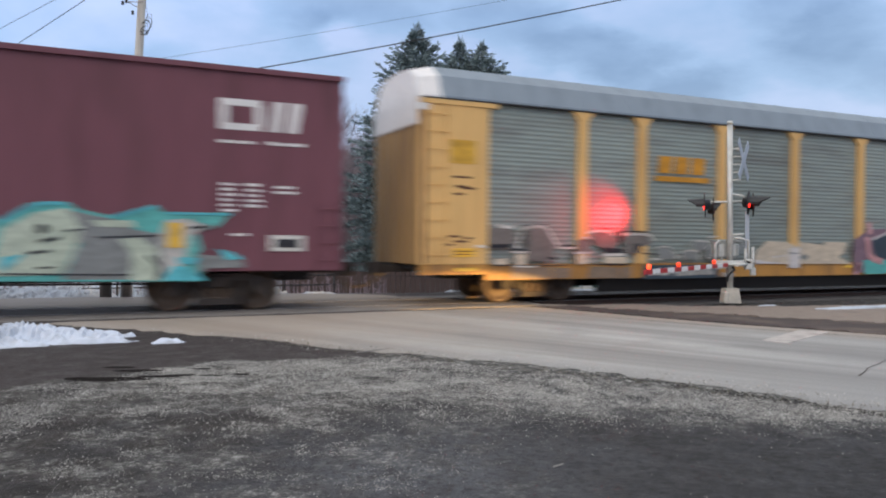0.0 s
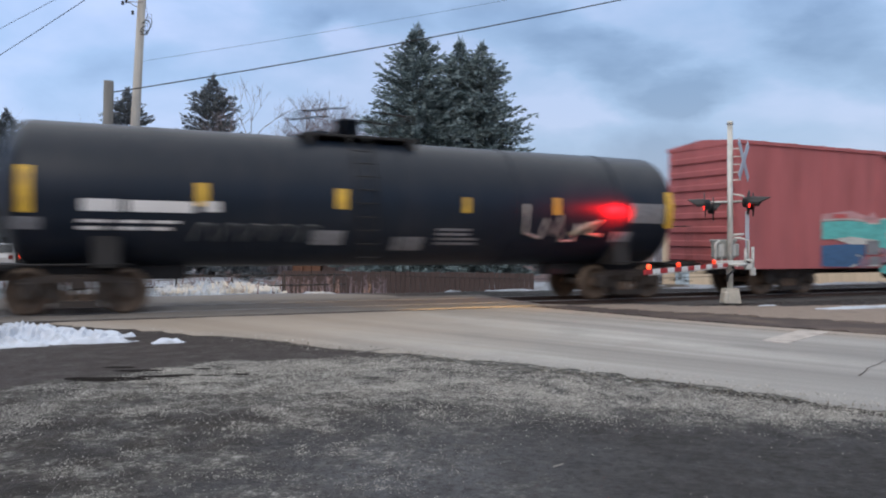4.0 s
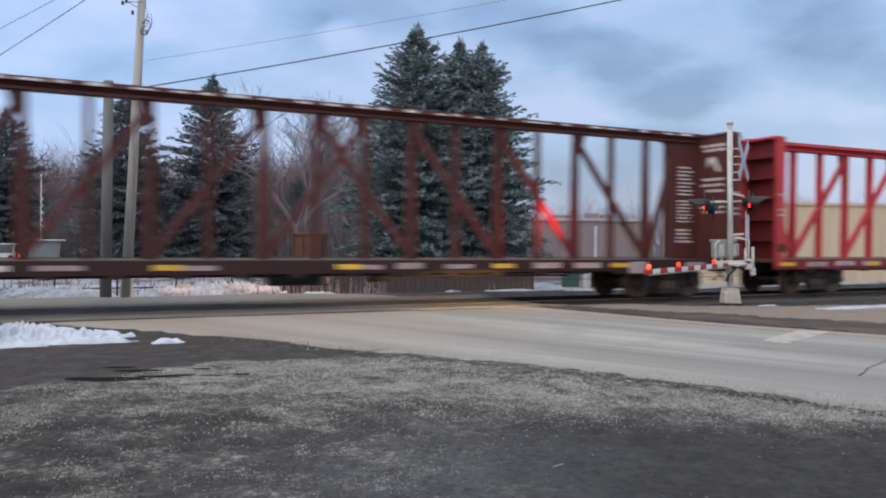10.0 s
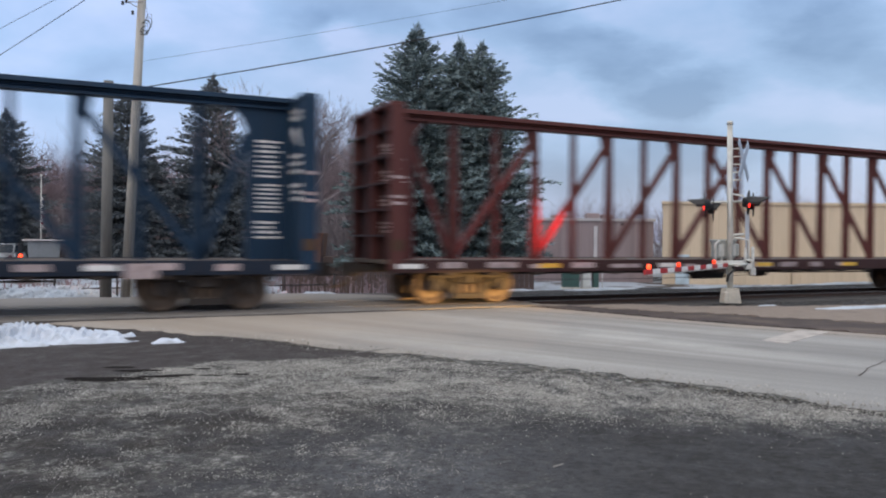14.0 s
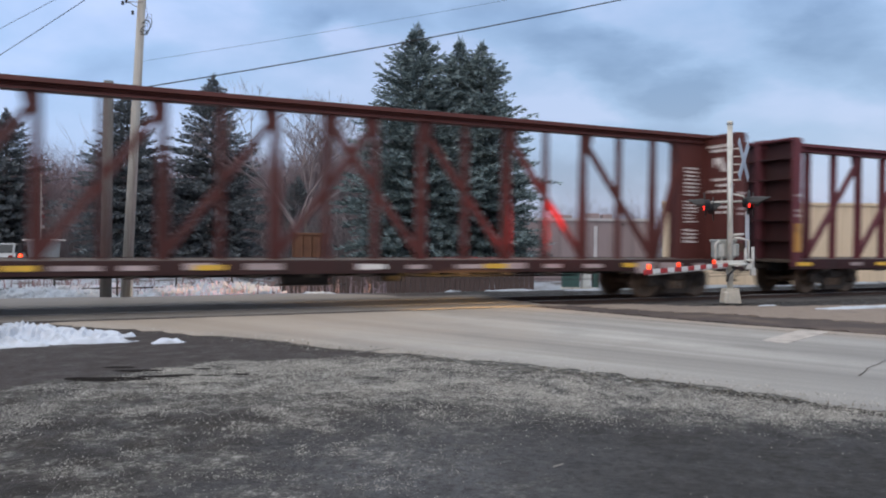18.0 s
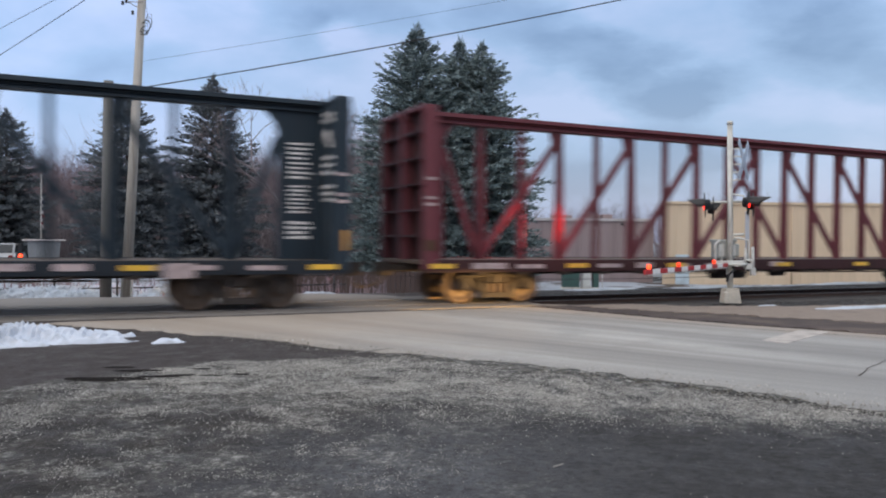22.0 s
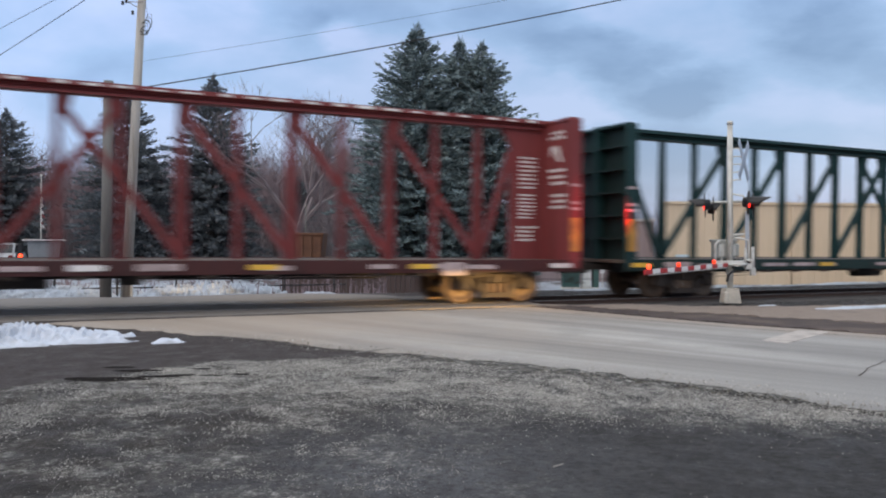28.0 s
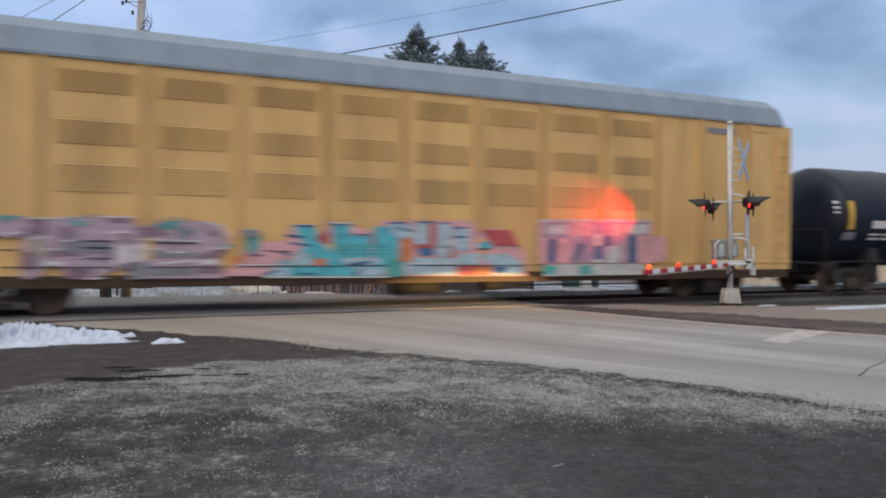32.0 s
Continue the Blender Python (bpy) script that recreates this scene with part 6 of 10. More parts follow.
def mural_tee(car):
    tag = spray(car, None, 1.47, 0, "g_rose", patch(5.22, 1.79, 5.65, 1.9, 7.25, 1.98, 8.13, 1.94, 8.15, 0.82, 5.79, 0.81, 5.23, 1.46))
    spray(car, tag, 1.47, 1, "g_mint", disc(5.86, 2.44, 0.21, 0.09), block(5.63, 2.35, 6.08, 1.79),
          patch(5.99, 2.36, 7.1, 2.41, 7.02, 1.92, 7.79, 1.74, 7.12, 1.69, 7.03, 1.64, 7.05, 0.82, 6.48, 0.82, 6.42, 1.64, 6.22, 1.69, 6.21, 2.16),
          patch(5.23, 1.46, 5.65, 1.63, 5.72, 1.38, 5.29, 1.38))
    spray(car, tag, 1.47, 2, "g_sage", patch(6.11, 2.29, 6.92, 2.33, 6.73, 1.86, 6.28, 2.02), block(6.54, 1.08, 6.97, 0.86), block(5.75, 1.52, 6.11, 1.16),
          patch(7.09, 1.92, 7.76, 1.74, 7.12, 1.73), patch(8.14, 1.47, 9.16, 1.37, 8.95, 1.06, 8.07, 1.07))
    spray(car, tag, 1.47, 3, "g_coral", block(7.32, 1.63, 7.95, 1.12), block(5.75, 1.3, 6.13, 1.11), block(6.13, 1.09, 6.42, 0.86), block(7.2, 1.05, 7.94, 0.85))
    spray(car, tag, 1.47, 4, "g_orange", block(7.94, 1.98, 8.16, 1.07))
    spray(car, tag, 1.47, 5, "g_black", swipe(0.05, 5.58, 2.37, 7.13, 2.42), swipe(0.04, 7.09, 1.95, 7.76, 1.71), block(6.41, 1.35, 6.68, 1.16),
          patch(5.74, 1.82, 6.06, 1.83, 6.06, 1.66, 5.78, 1.66), swipe(0.09, 5.74, 2.09, 5.96, 2.24), patch(5.17, 1.52, 5.53, 1.67, 5.23, 1.46))
    spray(car, tag, 1.47, 6, "g_pink", block(6.46, 1.63, 7.01, 1.46))


def bars(bm, x0, x1, z0, z1, y, rows, rng, fill=0.62, thick=0.004):
    """Stencilled lines of writing as plain bars."""
    step = (z1 - z0) / rows
    for i in range(rows):
        z = z1 - step * (i + 1)
        a = x0
        b = x0 + (x1 - x0) * rng.uniform(0.72, 1.0)
        while a < b - 0.04:
            e = min(b, a + rng.uniform(0.10, 0.30))
            box(bm, a, e, y - thick, y, z, z + step * fill * rng.uniform(.7, 1.0))
            a = e + rng.uniform(0.025, 0.06)


def wheel_mesh():
    bm = bmesh.new()
    for side in (-1, 1):
        prof = [(0.05, 0.60), (0.11, 0.62), (0.12, 0.70), (0.36, 0.705), (0.375, 0.68), (0.455, 0.685), (0.485, 0.690), (0.485, 0.715), (0.458, 0.725), (0.452, 0.815), (0.385, 0.818), (0.365, 0.78), (0.13, 0.745), (0.12, 0.83), (0.07, 0.84)]
        lathe(bm, [(r, side * h) for r, h in prof], 24)
        tube(bm, (0, side * 0.82, 0), (0, side * 1.02, 0), 0.085, 0.085, 12)
        for i in range(3):
            a = 2 * math.pi * i / 3
            tube(bm, (math.cos(a) * .05, side * 1.02, math.sin(a) * .05), (math.cos(a) * .05, side * 1.045, math.sin(a) * .05), 0.016, 0.016, 6)
    tube(bm, (0, -0.62, 0), (0, 0.62, 0), 0.08, 0.08, 12)
    return mesh_of(bm, "wheelset", M["wheel"])


WHEEL_R = 0.452
WHEELS = wheel_mesh()


def truck_meshes():
    bm = bmesh.new()
    t = 0.07
    prism(bm, [(-1.12, 0.62), (-1.05, 0.70), (-0.55, 0.80), (0.55, 0.80), (1.05, 0.70), (1.12, 0.62), (0.62, 0.62), (0.5, 0.66), (-0.5, 0.66), (-0.62, 0.62)], -t, t)
    for sgn in (-1, 1):
        prism(bm, [(sgn * 0.66, 0.63), (sgn * 0.80, 0.63), (sgn * 0.40, 0.22), (sgn * 0.28, 0.22)], -t, t)
        prism(bm, [(sgn * 0.44, 0.66), (sgn * 0.31, 0.66), (sgn * 0.31, 0.24), (sgn * 0.40, 0.24)], -t, t)
        bbox(bm, sgn * 0.89 - 0.14, sgn * 0.89 + 0.14, -0.10, 0.10, 0.36, 0.66, 0.03)
        tube(bm, (sgn * 0.89, -0.14, 0.457), (sgn * 0.89, 0.12, 0.457), 0.125, 0.125, 14)
    prism(bm, [(-0.46, 0.15), (0.46, 0.15), (0.40, 0.27), (-0.40, 0.27)], -0.10, 0.10)
    frame_me = mesh_of(bm, "side_frame", M["steel"])
    bm = bmesh.new()
    bbox(bm, -0.22, 0.22, -1.12, 1.12, 0.50, 0.76, 0.03)
    lathe(bm, [(0.22, 0.72), (0.22, 0.84)], 16, "z")
    bolster_me = mesh_of(bm, "bolster", M["steel"])
    bm = bmesh.new()
    for x in (-0.19, 0.0, 0.19):
        lathe(bm, [(0.075 if i % 2 else 0.062, 0.27 + 0.23 * i / 8) for i in range(9)], 10, "z", (x, 0, 0))
    spring_me = mesh_of(bm, "spring_nest", M["wheel"])
    return frame_me, bolster_me, spring_me


FRAME_ME, BOLSTER_ME, SPRING_ME = truck_meshes()


def attach(name, me, parent, m):
    ob = new(name, me)
    ob.parent = parent
    ob.matrix_basis = m
    return ob


def add_truck(car, x, wb=1.778):
    bogie = attach("truck", BOLSTER_ME, car, pose(x, 0, 0))
    for y in (-1.0, 1.0):
        attach("side_frame", FRAME_ME, bogie, pose(0, y, 0))
    for y in (-1.0, 1.0):
        attach("spring_nest", SPRING_ME, bogie, pose(0, y, 0))
    for dx in (-wb / 2, wb / 2):
        attach("wheelset", WHEELS, bogie, pose(dx, 0, WHEEL_R + 0.003))


def coupler_mesh():
    bm = bmesh.new()
    bbox(bm, -0.55, 0.32, -0.08, 0.08, 0.76, 0.94, 0.02)
    prism(bm, [(0.28, -0.10), (0.62, -0.16), (0.74, -0.04), (0.60, 0.02), (0.66, 0.14), (0.50, 0.18), (0.28, 0.12)], 0.68, 1.00, "z")
    pts = [(0.1, -0.42, 0.78), (0.35, -0.40, 0.55), (0.62, -0.36, 0.40), (0.78, -0.33, 0.44)]
    pipe(bm, pts, 0.028, 6)
    return mesh_of(bm, "coupler", M["steel"])


COUPLER = coupler_mesh()


def add_ends(car, half):
    attach("coupler", COUPLER, car, pose(half, 0, 0))
    attach("coupler", COUPLER, car, pose(-half, 0, 0, 0, 0, 180))


def underframe(car, half, z1, drop=0.3):
    bm = bmesh.new()
    bbox(bm, -half, half, -0.28, 0.28, z1 - drop, z1, 0.02)
    for x in np.linspace(-half + 1.0, half - 1.0, 9):
        prism(bm, [(-1.35, z1), (1.35, z1), (1.35, z1 - 0.10), (0.28, z1 - drop), (-0.28, z1 - drop), (-1.35, z1 - 0.10)], x - 0.06, x + 0.06, "x")
    part("underframe", bm, M["dark"], car)
    bm = bmesh.new()
    tube(bm, (-1.9, -0.75, z1 - 0.30), (-0.7, -0.75, z1 - 0.30), 0.17, 0.17, 14)
    part("air_reservoir", bm, M["dark"], car)
    bm = bmesh.new()
    tube(bm, (0.5, -0.7, z1 - 0.28), (1.0, -0.7, z1 - 0.28), 0.14, 0.14, 12)
    pipe(bm, [(1.0, -0.7, z1 - 0.28), (2.2, -0.4, z1 - 0.32), (half * 0.6, -0.35, z1 - 0.34)], 0.025, 6)
    pipe(bm, [(-half + 1, -0.6, z1 - 0.16), (half - 1, -0.6, z1 - 0.16)], 0.022, 5)
    part("brake_rigging", bm, M["dark"], car)


bm = bmesh.new()
tube(bm, (-0.13, 0, 0), (0.13, 0, 0), 0.055, 0.055, 8)
box(bm, -0.15, -0.12, -0.05, 0.05, -0.05, 0.12)
box(bm, 0.12, 0.15, -0.05, 0.05, -0.05, 0.12)
WINCH = mesh_of(bm, "winch", M["steel"])
CARS = []


def new_car(name, c0, label, category, group=""):
    car = thing(name, TRK @ pose(c0, 0, 0), label, category, group)
    CARS.append((car, c0))
    return car


def centerbeam(left, right, color, word, plates=True, seed=0, frost=False, marks="", pale=0.25):
    """An empty centre-beam lumber car between two bulkheads."""
    rng = random.Random(seed)
    c0, half = (left + right) / 2, (right - left) / 2
    car = new_car("centerbeam_car", c0, word, "freight car", "centerbeam cars of the train")
    P = M[color]
    # deck and side sills
    bm = bmesh.new()
    bbox(bm, -half, half, -1.36, 1.36, 0.98, 1.07, 0.01)
    part("deck", bm, M["deck"], car, "dirty bare deck")
    for y in (-1, 1):
        bm = bmesh.new()
        prism(bm, [(y * 1.40, 0.79), (y * 1.40, 1.085), (y * 1.30, 1.085), (y * 1.30, 1.05), (y * 1.37, 1.05), (y * 1.37, 0.83), (y * 1.30, 0.83), (y * 1.30, 0.79)], -half, half, "x")
        x = -half + 0.9
        while x < half - 0.6:
            bbox(bm, x - 0.09, x + 0.09, y * 1.41 - 0.012, y * 1.41 + 0.012, 0.84, 1.06, 0.008)
            x += 1.22
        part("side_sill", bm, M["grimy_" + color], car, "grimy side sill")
    # winches under the sill
    x = -half + 1.5
    while x < half - 1.3:
        attach("winch", WINCH, car, pose(x, -1.33, 0.76))
        x += 1.22
    # reflectors and stencils on the near sill
    n_ref = 7
    for i in range(n_ref):
        x = -half + 0.5 + (2 * half - 1.1) * i / (n_ref - 1) + rng.uniform(-.35, .35) * (0 < i < n_ref - 1)
        bm = bmesh.new()
        bbox(bm, x - 0.31, x + 0.31, -1.428, -1.418, 0.885, 0.995, 0.003)
        part("reflector", bm, *((M["white"], car, "white reflective strip") if rng.random() < pale else (M["reflect"], car, "yellow reflective strip")))
    x = -half + 1.3
    while x < half - 1:
        wv = rng.uniform(0.45, 0.95)
        if rng.random() < 0.8:
            z = 0.865 + rng.uniform(0, 0.03)
            bm = bmesh.new()
            box(bm, x, x + wv, -1.4245, -1.404, z, z + rng.choice((0.10, 0.14)))
            part("stencil", bm, M["faded"], car, "faded stencil patch")
        x += 1.22
    bm = bmesh.new()
    xs = half - 3.6
    bbox(bm, xs - 0.30, xs + 0.30, -1.432, -1.422, 0.72, 1.03, 0.004)
    part("data_plate", bm, M["faded"], car, "pale framed consolidated data stencil")
    # top chord
    bm = bmesh.new()
    prism(bm, [(-0.27, 4.66), (-0.26, 4.76), (0.26, 4.76), (0.27, 4.66), (0.13, 4.645), (0.10, 4.58), (0.17, 4.56), (0.17, 4.51), (-0.17, 4.51), (-0.17, 4.56), (-0.10, 4.58), (-0.13, 4.645)], -half + 0.1, half - 0.1, "x")
    part("top_chord", bm, P, car)
    if frost:
        bm = bmesh.new()
        x = -half + 0.6
        while x < half - 0.6:
            box(bm, x, x + rng.uniform(.15, .5), -0.277, -0.268, 4.675, 4.675 + rng.uniform(.03, .07))
            x += rng.uniform(0.5, 0.9)
        part("frost", bm, M["white"], car, "white frost marks along the beam")
    # posts, alternating wide and narrow, and diagonals that lean to the middle
    pos = [0.61 + 1.22 * i for i in range(8)]
    for sgn in (-1, 1):
        for i, q in enumerate(pos):
            wide = i % 2 == 1 or i == 7
            a, b = (0.15, 0.085) if wide else (0.085, 0.07)
            x = sgn * q
            bm = bmesh.new()
            prism(bm, [(x - a, 1.06), (x + a, 1.06), (x + b, 4.53), (x - b, 4.53)], -0.05, 0.05)
            box(bm, x - 0.02, x + 0.02, -0.13, 0.13, 1.06, 4.53)
            part("post", bm, P, car)
        for lo, hi in ((1.83, -0.61), (4.27, 1.83), (6.71, 4.27), (9.15, 6.71)):
            x0, x1 = sgn * lo, sgn * hi
            bm = bmesh.new()
            d = Vector((x1 - x0, 0, 3.25))
            nrm = Vector((d.z, 0, -d.x)).normalized() * 0.085
            p0, p1 = Vector((x0, 0, 1.12)), Vector((x1, 0, 4.38))
            prism(bm, [(p0.x - nrm.x, p0.z - nrm.z), (p0.x + nrm.x, p0.z + nrm.z), (p1.x + nrm.x, p1.z + nrm.z), (p1.x - nrm.x, p1.z - nrm.z)], -0.06 + 0.02 * (sgn > 0), 0.06 - 0.02 * (sgn > 0))
            part("diagonal", bm, P, car)
            bm = bmesh.new()
            prism(bm, [(x1 - sgn * 0.08, 4.53), (x1 + sgn * 0.30, 4.53), (x1 + sgn * 0.22, 4.16), (x1 + sgn * 0.02, 4.08)], -0.075, 0.075)
            part("gusset", bm, P, car)
        x0 = sgn * 9.15
        x1 = sgn * (half - (0.4 if not plates else 1.26 if sgn > 0 else 1.08))
        bm = bmesh.new()
        zt = 3.9 if plates else 2.1
        prism(bm, [(x0 - sgn * 0.02, 1.1), (x0 + sgn * 0.16, 1.1), (x1 + sgn * 0.06, zt), (x1 - sgn * 0.12, zt)], -0.05, 0.05)
        part("diagonal", bm, P, car)
        # bulkhead: sheet with a box edge and shelf ribs outside
        e = sgn * half
        bm = bmesh.new()
        box(bm, *sorted((e - sgn * 0.32, e - sgn * 0.26)), -1.34, 1.34, 1.0, 4.64)
        wall = part("bulkhead", bm, P, car)
        # thin added sheet whose darker paint stands for shade on the outer face
        bm = bmesh.new()
        box(bm, *sorted((e - sgn * 0.258, e - sgn * 0.25)), -1.32, 1.32, 1.01, 4.62)
        part("outer_sheet", bm, M["grimy_" + color], wall, "outer sheet with shade painted into its colour")
        for y, t in ((-1.37, 0.045), (1.37, 0.045), (0.0, 0.07)):
            bm = bmesh.new()
            bbox(bm, *sorted((e - sgn * 0.36, e)), y - t, y + t, 0.86 if y else 1.0, 4.66, 0.012)
            part("edge_post", bm, P, wall)
        bm = bmesh.new()
        bbox(bm, *sorted((e - sgn * 0.36, e)), -1.38, 1.38, 4.64, 4.72, 0.012)
        part("top_rail", bm, P, wall)
        # the ribs carry the same painted-in shade
        bm = bmesh.new()
        box(bm, *sorted((e - sgn * 0.28, e - sgn * 0.02)), -1.33, 1.33, 0.0, 0.05)
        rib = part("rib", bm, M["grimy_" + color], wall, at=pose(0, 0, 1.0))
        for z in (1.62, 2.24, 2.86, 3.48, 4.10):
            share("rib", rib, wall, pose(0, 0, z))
        bm = bmesh.new()
        y = -1.42
        a, b = sorted((e - sgn * 0.32, e - sgn * 0.06))
        marked = ("l" if sgn < 0 else "r") in marks or (sgn > 0 and "q" in marks)
        bbox(bm, b - 0.10 if "q" in marks else a, b, y - 0.006, y + 0.004, 1.30, (1.75 if "q" in marks else 2.15) if marked else 1.55, 0.002)
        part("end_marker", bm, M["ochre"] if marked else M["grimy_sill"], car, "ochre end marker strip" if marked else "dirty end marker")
        bm = bmesh.new()
        for z in (2.35, 2.5, 2.95):
            box(bm, a, b, y - 0.006, y + 0.004, z, z + 0.07)
        part("stencil", bm, M["faded"], car, "small white stencil")
        if plates:
            deep = 1.30 if sgn > 0 else 1.12
            inner = e - sgn * deep
            x0 = e - 1.30 if sgn > 0 else e + 0.24
            bm = bmesh.new()
            prism(bm, [(e - sgn * 0.33, 1.06), (inner, 1.06), (inner, 4.05), (inner - sgn * 0.10, 4.28), (inner - sgn * 0.34, 4.53), (e - sgn * 0.33, 4.53)], -0.075, 0.075)
            part("end_plate", bm, P, car)
            bm = bmesh.new()
            long = 0.56 if sgn > 0 else 0.46
            bars(bm, x0 + 0.24, x0 + 0.24 + long, 2.95, 3.85, -0.078, 8, rng, 0.5)
            bars(bm, x0 + 0.24, x0 + 0.20 + long, 2.15, 2.85, -0.078, 7, rng, 0.5)
            if sgn > 0:
                bars(bm, x0 + 0.2, x0 + 0.80, 1.55, 2.0, -0.078, 4, rng)
            part("stencil", bm, M["white"], car, "stack of white stencilled lines")
        if sgn > 0:
            # stencils on the inner face of the bulkhead
            bm = bmesh.new()
            xf = e - 0.324
            for y0, y1 in ((-1.22, -0.2),) if plates else ((-1.22, -0.18), (0.18, 1.22)):
                ym, zr = (y0 + y1) / 2, 4.36
                prism(bm, [(ym - 0.28, 3.62), (ym - 0.12, 3.62), (ym + 0.06, 3.95), (ym + 0.22, 3.72), (ym + 0.24, 4.02), (ym - 0.06, 4.06)], xf - 0.004, xf, "x")
                for rows_n, zr, step in ((2, 4.42, 0.13), (3, 3.44, 0.17), (3, 2.78, 0.15)) if plates else ((2, 4.42, 0.14), (2, 3.44, 0.14)) if "u" in marks else ((3, 4.42, 0.13), (4, 3.44, 0.16), (3, 2.62, 0.14), (4, 2.06, 0.13)):
                    for k in range(rows_n):
                        yy, end = y0 + 0.04 + 0.12 * rng.random(), y1 - 0.3 * rng.random()
                        while yy < end - 0.08:
                            ye = min(end, yy + rng.uniform(0.10, 0.26))
                            box(bm, xf - 0.004, xf, yy, ye, zr - step * k - 0.075, zr - step * k)
                            yy = ye + rng.uniform(0.03, 0.08)
            part("stencil", bm, M["white"], car, "rows of white stencilled lines")
        elif "s" in marks:
            bm = bmesh.new()
            for zr in (3.78, 3.14, 2.56, 1.92):
                for k in range(3):
                    yy = -0.95 + 0.2 * rng.random()
                    while yy < -0.25:
                        ye = yy + rng.uniform(0.12, 0.3)
                        box(bm, e - sgn * 0.248, e - sgn * 0.242, yy, ye, zr - 0.10 * k, zr - 0.10 * k + 0.06)
                        yy = ye + 0.05
            part("stencil", bm, M["faded"], car, "pale stencils on the outer bulkhead")
    underframe(car, half - 0.8, 0.98, 0.30)
    for x in (-9.19, 9.19):
        add_truck(car, x)
    add_ends(car, half)
    return car


def corrugated(bm, x0, x1, z0, z1, y, ridges, depth=0.03):
    prev = None
    k = ridges * 4
    for i in range(k + 1):
        z = z0 + (z1 - z0) * i / k
        off = (0, 1, 1, 0)[i % 4] * depth
        row = (bm.verts.new((x0, y - off, z)), bm.verts.new((x1, y - off, z)))
        if prev:
            bm.faces.new((prev[0], prev[1], row[1], row[0]))
        prev = row


def rack_roof(car, half, z0, z1, white_end=0, trim=0.0):
    prof = [(-1.50, z0), (-1.50, z0 + 0.06), (-1.30, z0 + (z1 - z0) * 0.62), (-0.92, z0 + (z1 - z0) * 0.93), (-0.4, z1), (0.4, z1), (0.92, z0 + (z1 - z0) * 0.93), (1.30, z0 + (z1 - z0) * 0.62), (1.50, z0 + 0.06), (1.50, z0)]
    a, b = -half + 0.02, half - 0.02 - trim
    bm = bmesh.new()
    prism(bm, prof, a + (0.55 if white_end < 0 else 0.25), b - 0.25, "x")
    roof = part("roof", bm, M["roof"], car, "grey corrugated steel roof")
    bm = bmesh.new()
    prism(bm, [(p, q + 0.012) for p, q in prof], -0.02, 0.02, "x")
    x = a + 1.1
    first = part("roof_rib", bm, M["roof"], roof, at=pose(x, 0, 0))
    while x < b - 1.5:
        x += 1.2
        share("roof_rib", first, roof, pose(x, 0, 0))
    for sgn in (-1, 1):
        bm = bmesh.new()
        e = a if sgn < 0 else b
        w = 0.55 if sgn == white_end else 0.25
        small = [(p * 0.94, z0 + (q - z0) * 0.86) for p, q in prof]
        lo = [bm.verts.new((e - sgn * w, p, q + 0.006)) for p, q in prof]
        hi = [bm.verts.new((e, p, q)) for p, q in small]
        k = len(prof)
        for i in range(k):
            bm.faces.new((lo[i], lo[(i + 1) % k], hi[(i + 1) % k], hi[i]))
        bm.faces.new(hi)
        bm.faces.new(lo)
        part("roof_end", bm, M["white"] if sgn == white_end else M["roof"], roof, "white painted roof end" if sgn == white_end else "")


def ladder(car, x0, x1, z0, z1, y, material, rungs=9):
    bm = bmesh.new()
    for x in (x0, x1):
        bbox(bm, x - 0.02, x + 0.02, y - 0.03, y, z0, z1, 0.006)
    for i in range(rungs):
        z = z0 + (z1 - z0) * (i + 0.5) / rungs
        tube(bm, (x0, y - 0.05, z), (x1, y - 0.05, z), 0.012, 0.012, 6)
    part("ladder", bm, material, car)


def rack_end(car, sgn, half, z0, z1):
    e = sgn * half
    bm = bmesh.new()
    bbox(bm, *sorted((e - sgn * 0.10, e - sgn * 0.02)), -1.42, 1.42, z0, z1, 0.01)
    leaf = part("end_door", bm, M["end_door"], car, "closed dull brown-yellow clamshell end door")
    if sgn < 0:
        bm = bmesh.new()
        bbox(bm, e - 0.026, e + 0.03, -1.43, 1.43, z1 - 0.62, z1 - 0.01, 0.008)
        bbox(bm, e - 0.02, e + 0.30, -1.49, -1.474, z1 - 0.30, z1 - 0.02, 0.004)
        part("end_cap", bm, M["white"], leaf, "white painted top of the end door")
    for y in (-1.1, -0.55, 0.0, 0.55, 1.1):
        bm = bmesh.new()
        bbox(bm, *sorted((e - sgn * 0.06, e + sgn * 0.02)), y - 0.05, y + 0.05, z0 + .01, z1 - 0.05, 0.01)
        part("stiffener", bm, M["end_door"], leaf)


